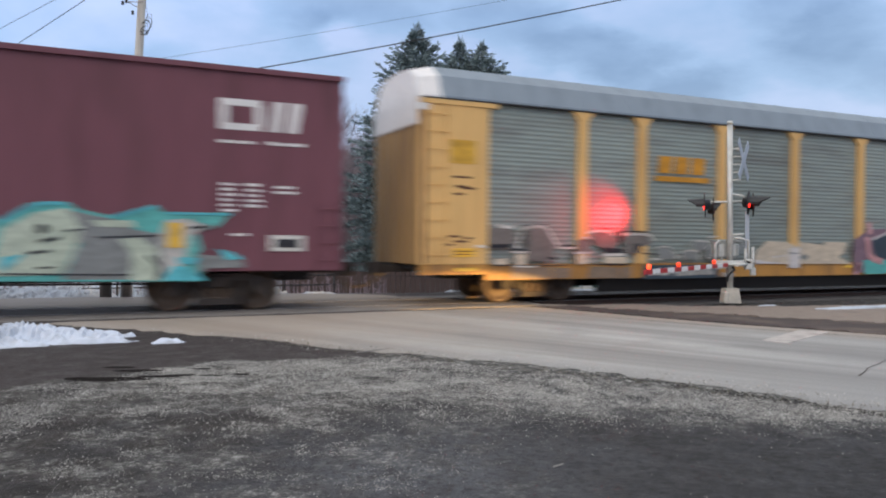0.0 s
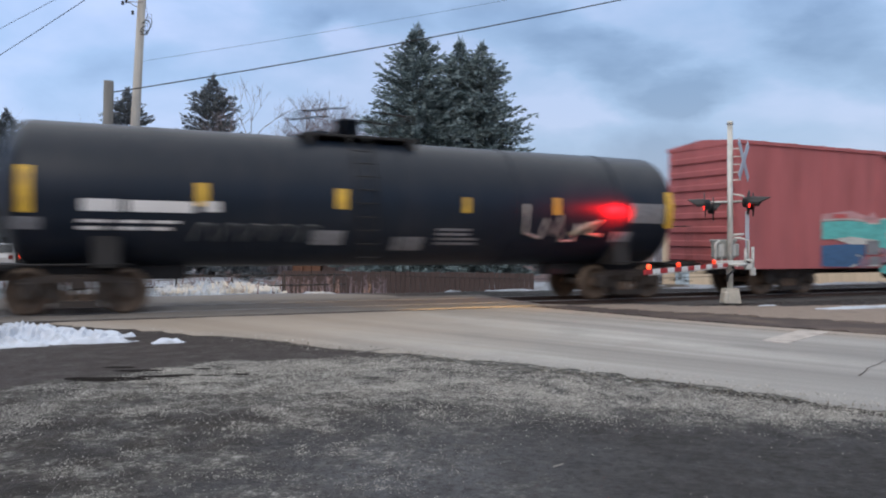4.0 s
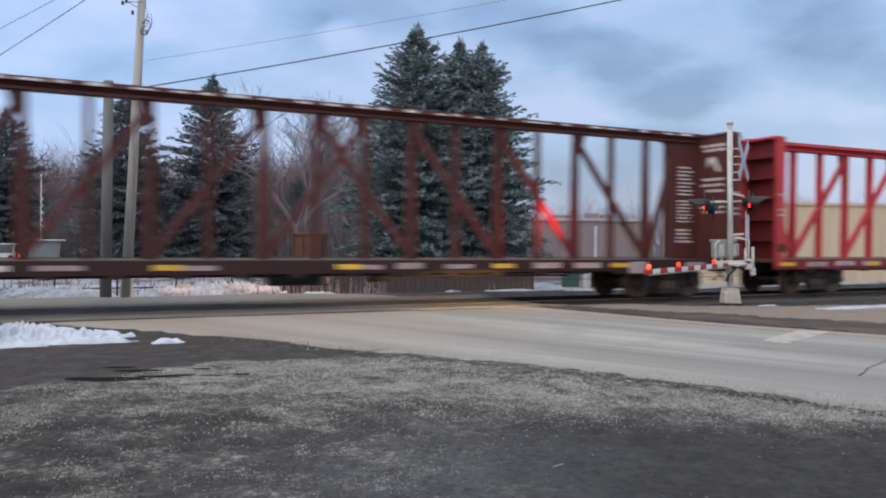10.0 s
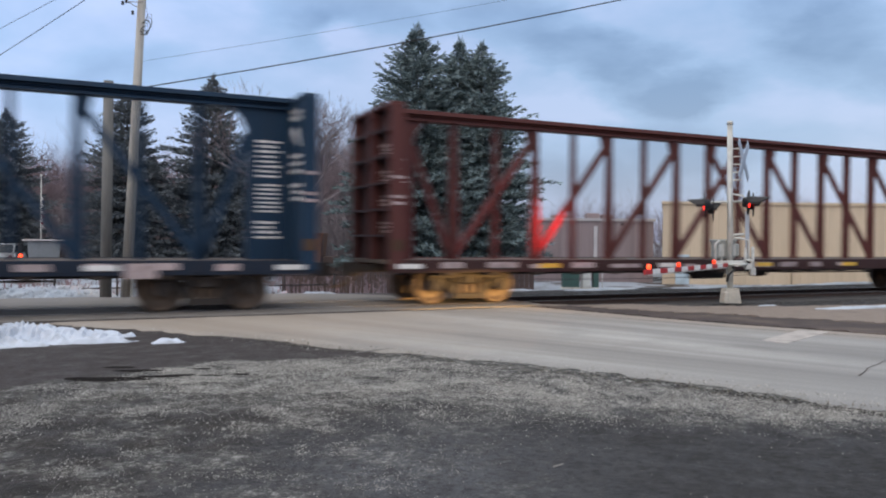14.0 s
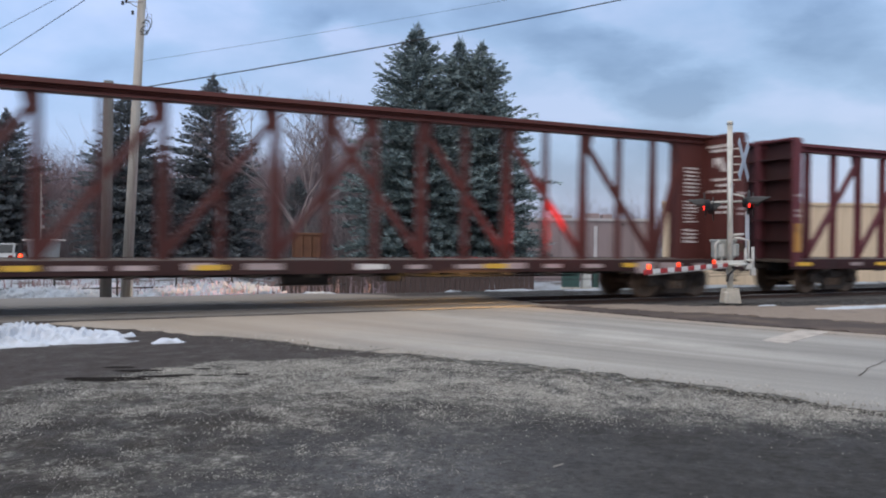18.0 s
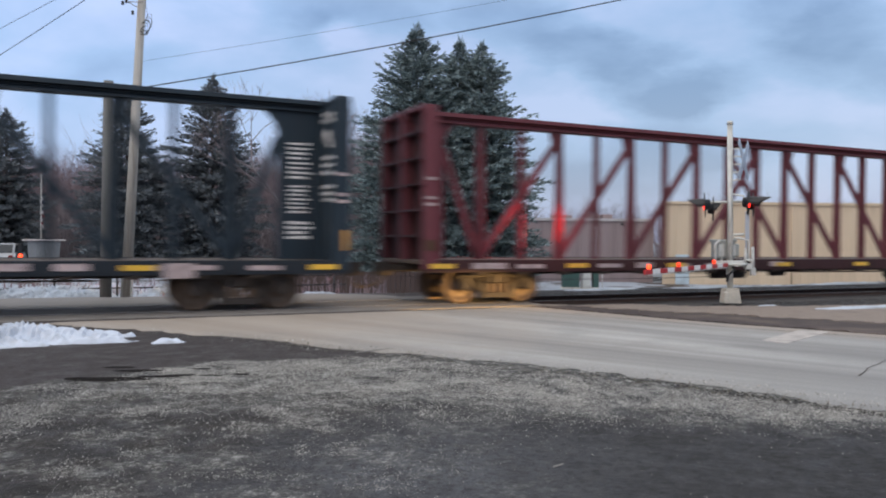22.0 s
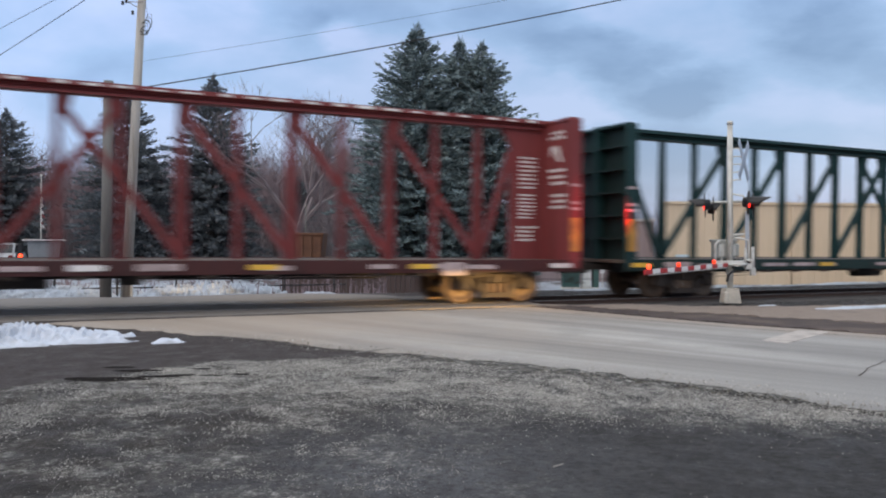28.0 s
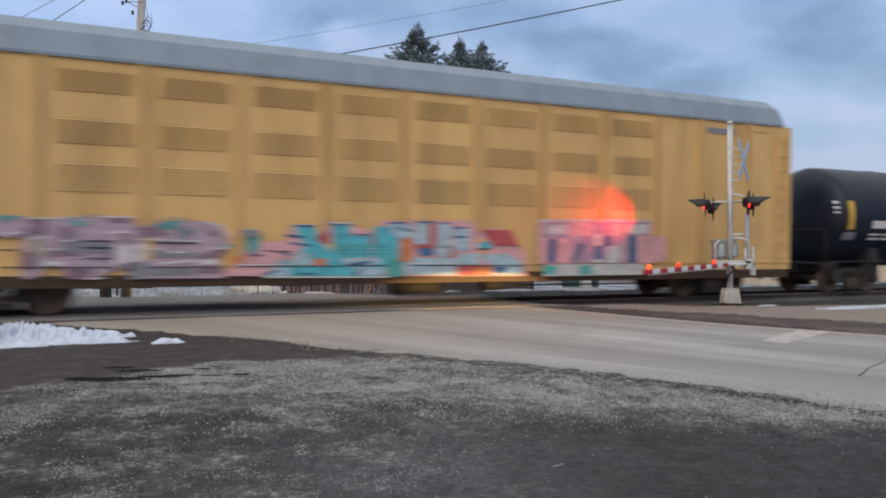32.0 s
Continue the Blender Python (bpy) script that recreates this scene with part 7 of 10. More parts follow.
def autorack_old(left, right):
    c0, half = (left + right) / 2, (right - left) / 2
    car = new_car("autorack_car", c0, "autorack with galvanised panels, yellow posts and graffiti", "freight car", "autoracks of the train")
    z0, z1 = 0.98, 4.86
    for sy in (-1, 1):
        bm = bmesh.new()
        prism(bm, [(sy * 1.46, 0.60), (sy * 1.46, 0.98), (sy * 1.30, 0.98), (sy * 1.30, 0.60)], -half + 1.8, half - 1.8, "x")
        for sgn in (-1, 1):
            prism(bm, [(sy * 1.46, 0.74), (sy * 1.46, 0.98), (sy * 1.30, 0.98), (sy * 1.30, 0.74)], *sorted((sgn * (half - 1.8), sgn * (half - 0.1))), "x")
        part("side_sill", bm, M["amber"], car, "dirty yellow side sill")
        # added black skirt: dark under-structure together with the shadow under the car
        bm = bmesh.new()
        prism(bm, [(sy * 1.20, 0.24), (sy * 1.36, 0.60), (sy * 1.28, 0.60), (sy * 1.14, 0.24)], -half + 5.2, half - 5.2, "x")
        part("lower_sill", bm, M["dark"], car, "black skirt for the under-structure and the shade beneath")
    bm = bmesh.new()
    bbox(bm, -half + .1, half - .1, -1.36, 1.36, 0.86, 0.96, 0.01)
    part("deck", bm, M["dark"], car)
    edges = [-11.72, -9.0, -7.1, -4.28, -1.43, 1.43, 4.28, 7.1, 9.0, 11.72]
    for sy in (-1, 1):
        for a, b in zip(edges, edges[1:]):
            bm = bmesh.new()
            corrugated(bm, a, b, z0, z1 - 0.02, sy * 1.38, 34, 0.008 if sy < 0 else -0.008)
            part("side_panel", bm, M["silver"], car)
        for x in edges[1:-1]:
            bm = bmesh.new()
            wv = 0.16
            prism(bm, [(x - wv, 0.98), (x + wv, 0.98), (x + wv * .8, 4.6), (x + wv * 2.0, 4.86), (x - wv * 2.0, 4.86), (x - wv * .8, 4.6)], *sorted((sy * 1.36, sy * 1.49)))
            part("post", bm, M["yellow"], car)
        for sgn in (-1, 1):
            bm = bmesh.new()
            bbox(bm, *sorted((sgn * 11.72, sgn * (half - 0.06))), *sorted((sy * 1.36, sy * 1.47)), z0, z1 - 0.06, 0.01)
            bbox(bm, *sorted((sgn * (half - 2.1), sgn * (half - 0.04))), *sorted((sy * 1.36, sy * 1.50)), z1 - 0.14, z1 - 0.01, 0.008)
            part("end_panel", bm, M["yellow"], car, "dusty yellow end panel")
    ladder(car, -half + 0.25, -half + 0.75, 1.0, 4.7, -1.47, M["yellow"])
    ladder(car, half - 0.75, half - 0.25, 1.0, 4.7, -1.47, M["yellow"])
    for sgn in (-1, 1):
        rack_end(car, sgn, half, z0, z1)
    rack_roof(car, half, z1, 5.76, white_end=-1)
    bm = bmesh.new()
    bbox(bm, -half + 0.84, -half + 1.5, -1.482, -1.472, 3.36, 3.92, 0.003)
    part("placard", bm, M["g_yellow"], car, "yellow square placard")
    bm = bmesh.new()
    bbox(bm, -half + 0.92, -half + 1.52, -1.482, -1.472, 1.16, 1.36, 0.003)
    part("placard", bm, M["g_yellow"], car, "small yellow placard with faint lines")
    bm = bmesh.new()
    box(bm, -half + 0.96, -half + 1.48, -1.488, -1.484, 1.28, 1.30)
    box(bm, -half + 0.96, -half + 1.40, -1.488, -1.484, 1.21, 1.23)
    for z, x0, x1 in ((3.02, 0.9, 1.12), (3.02, 1.16, 1.38), (2.80, 0.98, 1.3), (2.76, 1.1, 1.5), (2.62, 0.95, 1.2), (1.62, 0.82, 1.1), (1.58, 1.2, 1.42), (1.42, 0.7, 0.92), (1.50, 0.95, 1.3)):
        box(bm, -half + x0, -half + x1, -1.478, -1.471, z, z + 0.05)
    part("stencil", bm, M["rust"], car, "small dark stencilled lines")
    # the far end panel: plate, stencils, white scrawl, dark patches
    bm = bmesh.new()
    bbox(bm, 11.92, 12.53, -1.482, -1.472, 1.08, 1.32, 0.003)
    part("placard", bm, M["g_yellow"], car, "small yellow placard with brown lines")
    bm = bmesh.new()
    for x0, x1, z in ((11.94, 12.5, 1.27), (11.94, 12.48, 1.11), (11.94, 12.5, 1.03), (11.86, 12.44, 3.32), (11.9, 12.4, 3.17), (11.91, 12.43, 3.00), (12.09, 12.28, 2.83), (12.12, 12.26, 2.72), (12.0, 12.35, 2.02), (12.05, 12.3, 1.93), (12.6, 12.95, 1.52)):
        box(bm, x0, x1, -1.488, -1.471, z, z + 0.022)
    part("stencil", bm, M["rust"], car, "thin brown stencilled lines")
    spray(car, None, 1.472, 0, "g_pale", patch(11.79, 2.16, 11.95, 2.32, 12.4, 2.30, 12.6, 2.22, 12.5, 2.12, 12.1, 2.10), swipe(0.05, 11.82, 2.10, 12.2, 2.16, 12.55, 2.12))
    spray(car, None, 1.472, 1, "g_soot", patch(13.08, 2.08, 13.08, 2.28, 13.38, 2.26, 13.36, 2.06), patch(12.2, 0.98, 12.7, 1.05, 12.75, 0.99, 12.2, 0.98))
    bm = bmesh.new()
    box(bm, 11.81, 11.84, -1.478, -1.466, 1.0, 4.7)
    box(bm, 12.72, 12.75, -1.478, -1.466, 1.0, 4.7)
    part("panel_seam", bm, M["yellow"], car)
    bm = bmesh.new()
    box(bm, 11.9, half - 0.12, -1.484, -1.466, 4.66, 4.715)
    part("rusty_strip", bm, M["rust"], car, "brown strip under the top rail")
    # black strip drawn where the roof edge's shadow lies on the panels
    bm = bmesh.new()
    box(bm, -half + 0.1, half - 0.1, -1.506, -1.46, 4.836, 4.872)
    part("roof_gap", bm, M["dark"], car, "dark strip for the shadow line under the roof edge")
    bm = bmesh.new()
    bbox(bm, -half + 0.14, -half + 0.22, -1.478, -1.468, 1.0, 4.7, 0.003)
    part("corner_strip", bm, M["rust"], car, "dark brown corner strip")
    # the railway's badge: plain blocks over a bar
    x = -5.69
    bm = bmesh.new()
    for i in range(3):
        prism(bm, [(x - 0.86 + i * 0.58, 3.42), (x - 0.42 + i * 0.58, 3.42), (x - 0.36 + i * 0.58, 3.88), (x - 0.80 + i * 0.58, 3.88)], -1.425, -1.412)
    box(bm, x - 0.95, x + 0.95, -1.425, -1.412, 3.20, 3.34)
    part("badge", bm, M["g_amber"], car, "amber railway badge of blocks and bar")
    mural_haze(car)
    mural_outlines(car)
    mural_cream(car)
    mural_spikes(car)
    mural_coral(car)
    mural_curl(car)
    for xx in (-12.3, -9.8, -5.2, 1.0, 5.9):
        bm = bmesh.new()
        box(bm, xx - 0.3, xx + 0.3, -1.469, -1.461, 0.82, 0.90)
        part("reflector", bm, M["reflect"], car, "yellow reflective strip")
    underframe(car, half - 1.2, 0.9, 0.32)
    for x in (-half + 3.45, half - 3.45):
        add_truck(car, x)
    add_ends(car, half)
    return car


def autorack_new(left, right, outer):
    """One half of a two-unit autorack; outer: the end (-1 or 1) that has end doors, the other meets the diaphragm."""
    c0, half = (left + right) / 2, (right - left) / 2
    car = new_car("autorack_car", c0, "yellow louvred autorack unit with graffiti along its foot", "freight car", "autoracks of the train")
    z0, z1 = 0.80, 4.96
    inner_x = -outer * half
    rel = [1.12 + 1.85 * i for i in range(8)]
    xs = [inner_x + outer * q for q in rel] + [outer * (half - q) for q in ((5.27, 3.60, 2.05) if outer < 0 else (5.02, 3.54, 1.75))]
    xs = sorted(set(round(x, 3) for x in xs))
    for sy in (-1, 1):
        y0, y1 = sorted((sy * 1.40, sy * 1.45))
        ends = sorted([-half + 0.05, half - 0.05])
        grid = [ends[0]] + xs + [ends[1]]
        for a, b in zip(grid, grid[1:]):
            bm = bmesh.new()
            box(bm, a, b, y0, y1, z0, z1)
            box(bm, a, b, *sorted((sy * 1.45, sy * 1.475)), 0.98, 1.03)
            panel = part("side_panel", bm, M["yellow"], car)
            if 1.4 < b - a < 2.0 and min(abs(a - inner_x), abs(b - inner_x)) > 0.9 and max(abs(a), abs(b)) < half - 1.0 and max(a * outer, b * outer) < half - 4:
                for za, zb in ((4.34, 4.76), (3.34, 3.80), (2.42, 2.96)):
                    bm = bmesh.new()
                    n_s = 13
                    box(bm, a + 0.28, b - 0.20, *sorted((sy * 1.449, sy * 1.4535)), za - 0.02, zb + 0.02)
                    for i in range(n_s):
                        za2 = za + (zb - za) * i / n_s
                        prism(bm, [(sy * 1.452, za2), (sy * 1.474, za2 + 0.006), (sy * 1.456, za2 + (zb - za) / n_s * .96), (sy * 1.452, za2 + (zb - za) / n_s * .96)], a + 0.30, b - 0.22, "x")
                    part("louver", bm, M["louver"], panel, "dusty louvred vent")
        for x in xs:
            bm = bmesh.new()
            bbox(bm, x - 0.055, x + 0.055, *sorted((sy * 1.44, sy * 1.51)), 0.95, z1, 0.01)
            part("post", bm, M["rack_post"], car)
        bm = bmesh.new()
        prism(bm, [(sy * 1.44, 0.56), (sy * 1.44, 0.80), (sy * 1.3, 0.80), (sy * 1.3, 0.56)], -half + 0.1, half - 0.1, "x")
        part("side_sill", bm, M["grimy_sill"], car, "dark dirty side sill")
    e = outer * half
    rack_end(car, outer, half, z0, z1)
    bm = bmesh.new()
    bbox(bm, *sorted((inner_x, inner_x + outer * 0.06)), -1.40, 1.40, z0, z1, 0.01)
    part("inner_end", bm, M["yellow"], car)
    rack_roof(car, half, z1, 5.82, white_end=outer if outer < 0 else 0, trim=0.28 if outer > 0 else 0.0)
    ladder(car, *sorted((e - outer * 0.25, e - outer * 0.72)), 0.95, 4.75, -1.47, M["yellow"])
    bm = bmesh.new()
    xx = e - outer * 1.0
    bbox(bm, *sorted((xx, xx - outer * 0.6)), -1.47, -1.452, 4.74, 4.82, 0.004)
    part("grab_rail", bm, M["louver"], car)
    bm = bmesh.new()
    bbox(bm, -half + .1, half - .1, -1.36, 1.36, 0.70, 0.80, 0.01)
    part("deck", bm, M["dark"], car)
    for q in rel[1::2]:
        x = inner_x + outer * (q + 0.1)
        bm = bmesh.new()
        box(bm, x - 0.055, x + 0.055, -1.522, -1.512, 1.12, 1.62)
        part("reflector", bm, M["reflect"], car, "upright yellow reflective strip")
    if outer < 0:
        bm = bmesh.new()
        for start, count, pitch in ((2.33, 4, 0.30), (4.0, 5, 0.38)):
            for q in range(count):
                x = -half + start + pitch * q
                box(bm, x, x + pitch * 0.28, -1.456, -1.450, 2.08, 2.32)
                box(bm, x + pitch * 0.50, x + pitch * 0.74, -1.456, -1.450, 2.08, 2.32)
        part("stencil", bm, M["rust"], car, "brown stencilled lettering bars")
    else:
        bm = bmesh.new()
        bbox(bm, half - 3.3, half - 2.3, -1.47, -1.45, 4.60, 4.76, 0.004)
        part("vent_plate", bm, M["g_grey"], car, "grey vent plate")
    underframe(car, half - 0.6, 0.72, 0.24)
    add_truck(car, outer * (half - (3.55 if outer < 0 else 2.6)))
    add_truck(car, inner_x + outer * 0.35)
    if outer < 0:
        attach("coupler", COUPLER, car, pose(-half, 0, 0, 0, 0, 180))
        # black rubber diaphragm between the two units
        bm = bmesh.new()
        prof = [(-1.43, 0.75), (-1.43, 4.95), (-1.25, 5.48), (-0.8, 5.74), (0.8, 5.74), (1.25, 5.48), (1.43, 4.95), (1.43, 0.75)]
        rings = []
        for i in range(11):
            k = 1.0 if i % 2 == 0 else 0.975
            rings.append([bm.verts.new((half + 0.04 + 0.078 * i, p * k, q if q < 1 else q * (1 - (1 - k) * .3))) for p, q in prof])
        for r0, r1 in zip(rings, rings[1:]):
            for q in range(8):
                bm.faces.new((r0[q], r0[(q + 1) % 8], r1[(q + 1) % 8], r1[q]))
        bm.faces.new(rings[0])
        bm.faces.new(rings[-1][::-1])
        part("diaphragm", bm, M["bellows"], car, "black rubber diaphragm to the next unit")
    else:
        attach("coupler", COUPLER, car, pose(half, 0, 0))
    return car


def tank_car(left, right, label, seed, R=1.50):
    rng = random.Random(seed)
    c0, half = (left + right) / 2, (right - left) / 2
    car = new_car("tank_car", c0, label, "freight car", "tank cars of the train")
    zc = 2.42
    prof = []
    for i in range(7):
        a = math.pi / 2 * i / 6
        prof.append((R * math.sin(a) + 0.001, -half + 0.55 * (1 - math.cos(a))))
    prof += [(R * math.sin(math.pi / 2 * (6 - i) / 6) + 0.001, half - 0.55 * (1 - math.cos(math.pi / 2 * (6 - i) / 6))) for i in range(7)]
    bm = bmesh.new()
    lathe(bm, prof, 40, "x", (0, 0, zc))
    part("tank_shell", bm, M["tank"], car, "black weathered tank shell")
    bm = bmesh.new()
    lathe(bm, [(R + 0.004, -0.02), (R + 0.018, -0.02), (R + 0.018, 0.02), (R + 0.004, 0.02)], 40, "x", (0, 0, zc))
    seam = part("weld_seam", bm, M["tank"], car, at=pose(0, 0, 0))
    for x in (-6, -3, 3, 6):
        share("weld_seam", seam, car, pose(x, 0, 0))
    for sgn in (-1, 1):
        bm = bmesh.new()
        bbox(bm, *sorted((sgn * (half - 3.6), sgn * (half + 0.35))), -0.3, 0.3, 0.66, 0.98, 0.02)
        prism(bm, [(-1.35, 0.95), (1.35, 0.95), (1.2, 1.75), (0.8, 1.35), (-0.8, 1.35), (-1.2, 1.75)], *sorted((sgn * (half - 2.2), sgn * (half - 1.7))), "x")
        bbox(bm, *sorted((sgn * (half - 0.25), sgn * (half + 0.35))), -1.40, 1.40, 0.90, 0.97, 0.01)
        part("stub_sill", bm, M["dark"], car)
        bm = bmesh.new()
        pts = [(sgn * (half + 0.3), -1.35, 0.97), (sgn * (half + 0.3), -1.35, 2.0), (sgn * (half + 0.3), 1.35, 2.0), (sgn * (half + 0.3), 1.35, 0.97)]
        pipe(bm, pts, 0.022, 6)
        pipe(bm, [(sgn * (half + 0.3), -1.38, 1.0), (sgn * (half - 2.4), -1.5, 1.02)], 0.022, 6)
        part("handrail", bm, M["dark"], car)
    # crown: platform, protective housing, rails
    k0 = -0.93 + 8.2 - half
    bm = bmesh.new()
    bbox(bm, k0 - 1.3, k0 + 1.45, -0.75, 0.75, zc + R - 0.02, zc + R + 0.04, 0.01)
    for x in (k0 - 1.3, k0 + 1.2):
        prism(bm, [(x, zc + R + 0.02), (x + 0.3, zc + R + 0.02), (x + 0.2, zc + R - 0.25), (x + 0.1, zc + R - 0.25)], -0.86, -0.74)
    part("platform", bm, M["dark"], car)
    bm = bmesh.new()
    lathe(bm, [(0.30, zc + R), (0.30, zc + R + 0.42), (0.33, zc + R + 0.43), (0.31, zc + R + 0.48)], 18, "z", (k0, 0, 0))
    bbox(bm, k0 - 0.95, k0 - 0.45, -0.3, 0.3, zc + R, zc + R + 0.16, 0.03)
    part("housing", bm, M["tank"], car, "black valve housing")
    bm = bmesh.new()
    for yy in (-0.7, 0.7):
        pipe(bm, [(k0 - 1.25, yy, zc + R), (k0 - 1.25, yy, zc + R + 0.50), (k0 - 0.35, yy, zc + R + 0.66), (k0 - 0.35, yy, zc + R)], 0.026, 6)
        pipe(bm, [(k0 + 0.45, yy, zc + R), (k0 + 0.45, yy, zc + R + 0.62), (k0 + 1.35, yy, zc + R + 0.56), (k0 + 1.35, yy, zc + R)], 0.026, 6)
    for x in (k0 - 1.25, k0 + 1.35):
        pipe(bm, [(x, -0.7, zc + R + 0.53), (x, 0.7, zc + R + 0.53)], 0.024, 6)
    part("railing", bm, M["dark"], car)
    bm = bmesh.new()
    for x in (k0 - 0.22, k0 + 0.22):
        pipe(bm, [(x, -0.75, zc + R), (x, -1.15, zc + 1.15), (x, -1.54, zc + 0.2), (x, -1.5, 1.0)], 0.02, 6)
    for i in range(9):
        z = 1.15 + i * 0.3
        yy = -1.56 if z < zc + .3 else -math.sqrt(max(0.1, 1.62 ** 2 - (z - zc) ** 2))
        tube(bm, (k0 - 0.22, yy, z), (k0 + 0.22, yy, z), 0.014, 0.014, 5)
    part("ladder", bm, M["dark"], car)

    def wrap(name, x0, x1, z_0, z_1, material, lab, r=0.006):
        bm = bmesh.new()
        prev = None
        for i in range(7):
            z = z_0 + (z_1 - z_0) * i / 6
            yy = -math.sqrt(max(0.0, (R + r) ** 2 - (z - zc) ** 2))
            row = [bm.verts.new((x, yy, z)) for x in (x0, x1)]
            back = [bm.verts.new((x, yy * 0.997, z)) for x in (x0, x1)]
            if prev:
                bm.faces.new((prev[0], prev[1], row[1], row[0]))
            prev = row
            for v in back:
                bm.verts.remove(v)
        return part(name, bm, material, car, lab)
    # strips, stencils and patches, along the shell from its middle
    k0 = 0.5 + 8.2 - half
    for x0, x1, z_0, z_1 in ((-8.27, -8.05, 2.0, 2.89), (-5.07, -4.86, 2.19, 2.67), (-2.13, -1.88, 2.21, 2.66), (0.99, 1.14, 2.2, 2.57), (3.5, 3.68, 2.21, 2.64), (7.06, 7.30, 1.93, 2.9)):
        wrap("reflector", k0 + x0, k0 + x1, z_0, z_1, M["reflect"], "upright yellow reflective strip")
    for x0, x1, z_0, z_1 in ((-7.18, -6.45, 2.05, 2.29), (-6.35, -5.12, 2.05, 2.28), (-4.92, -4.6, 2.08, 2.30), (-7.24, -6.7, 1.83, 1.89), (-6.6, -6.05, 1.83, 1.89), (-5.95, -5.41, 1.83, 1.89), (-7.24, -6.8, 1.69, 1.76),
                             (-6.65, -6.1, 1.69, 1.76), (-6.0, -5.56, 1.69, 1.76), (-8.95, -8.75, 2.78, 2.86), (-8.92, -8.72, 2.62, 2.70), (-8.92, -8.75, 2.48, 2.55)):
        wrap("stencil", k0 + x0, k0 + x1, z_0, z_1, M["white"], "white stencilled bar")
    for i in range(4):
        wrap("stencil", k0 + 0.36, k0 + 1.2 + 0.25 * rng.random(), 1.44 + 0.11 * i, 1.50 + 0.11 * i, M["g_grey"], "dull stencilled line")
    for x0, x1, z_0, z_1 in ((-8.42, -7.9, 1.68, 1.92), (-2.63, -1.9, 1.42, 1.74), (-0.7, 0.05, 1.30, 1.62), (5.9, 7.0, 2.05, 2.57), (5.36, 6.0, 1.54, 1.82)):
        wrap("label_patch", k0 + x0, k0 + x1, z_0, z_1, M["g_grey"], "grey painted patch")

    def scrawl(pts, r, material, lab):
        bm = bmesh.new()
        pipe(bm, [(k0 + x, -math.sqrt(max(0.0, (R + 0.012) ** 2 - (z - zc) ** 2)), z) for x, z in pts], r, 5)
        part("graffiti", bm, material, car, lab)
    scrawl([(2.7, 2.45), (2.75, 1.75), (3.2, 1.62), (3.3, 2.1), (3.55, 1.7), (3.7, 2.2), (3.85, 1.55), (4.2, 1.58), (4.25, 2.0)], 0.045, M["g_pale"], "pale looping scrawl")
    scrawl([(4.1, 1.72), (4.6, 2.0), (4.95, 2.12), (4.55, 1.75), (5.0, 1.72)], 0.07, M["g_cream"], "cream scrawl")
    for i in range(5):
        x = -5.15 + 0.55 * i
        scrawl([(x, 1.48), (x + 0.2, 1.86), (x + 0.45, 1.82), (x + 0.40, 1.5)], 0.016, M["g_smoke"], "faint grey scrawl")
    for x in (-half + 1.45, half - 1.55):
        add_truck(car, x)
    add_ends(car, half + 0.5)
    return car


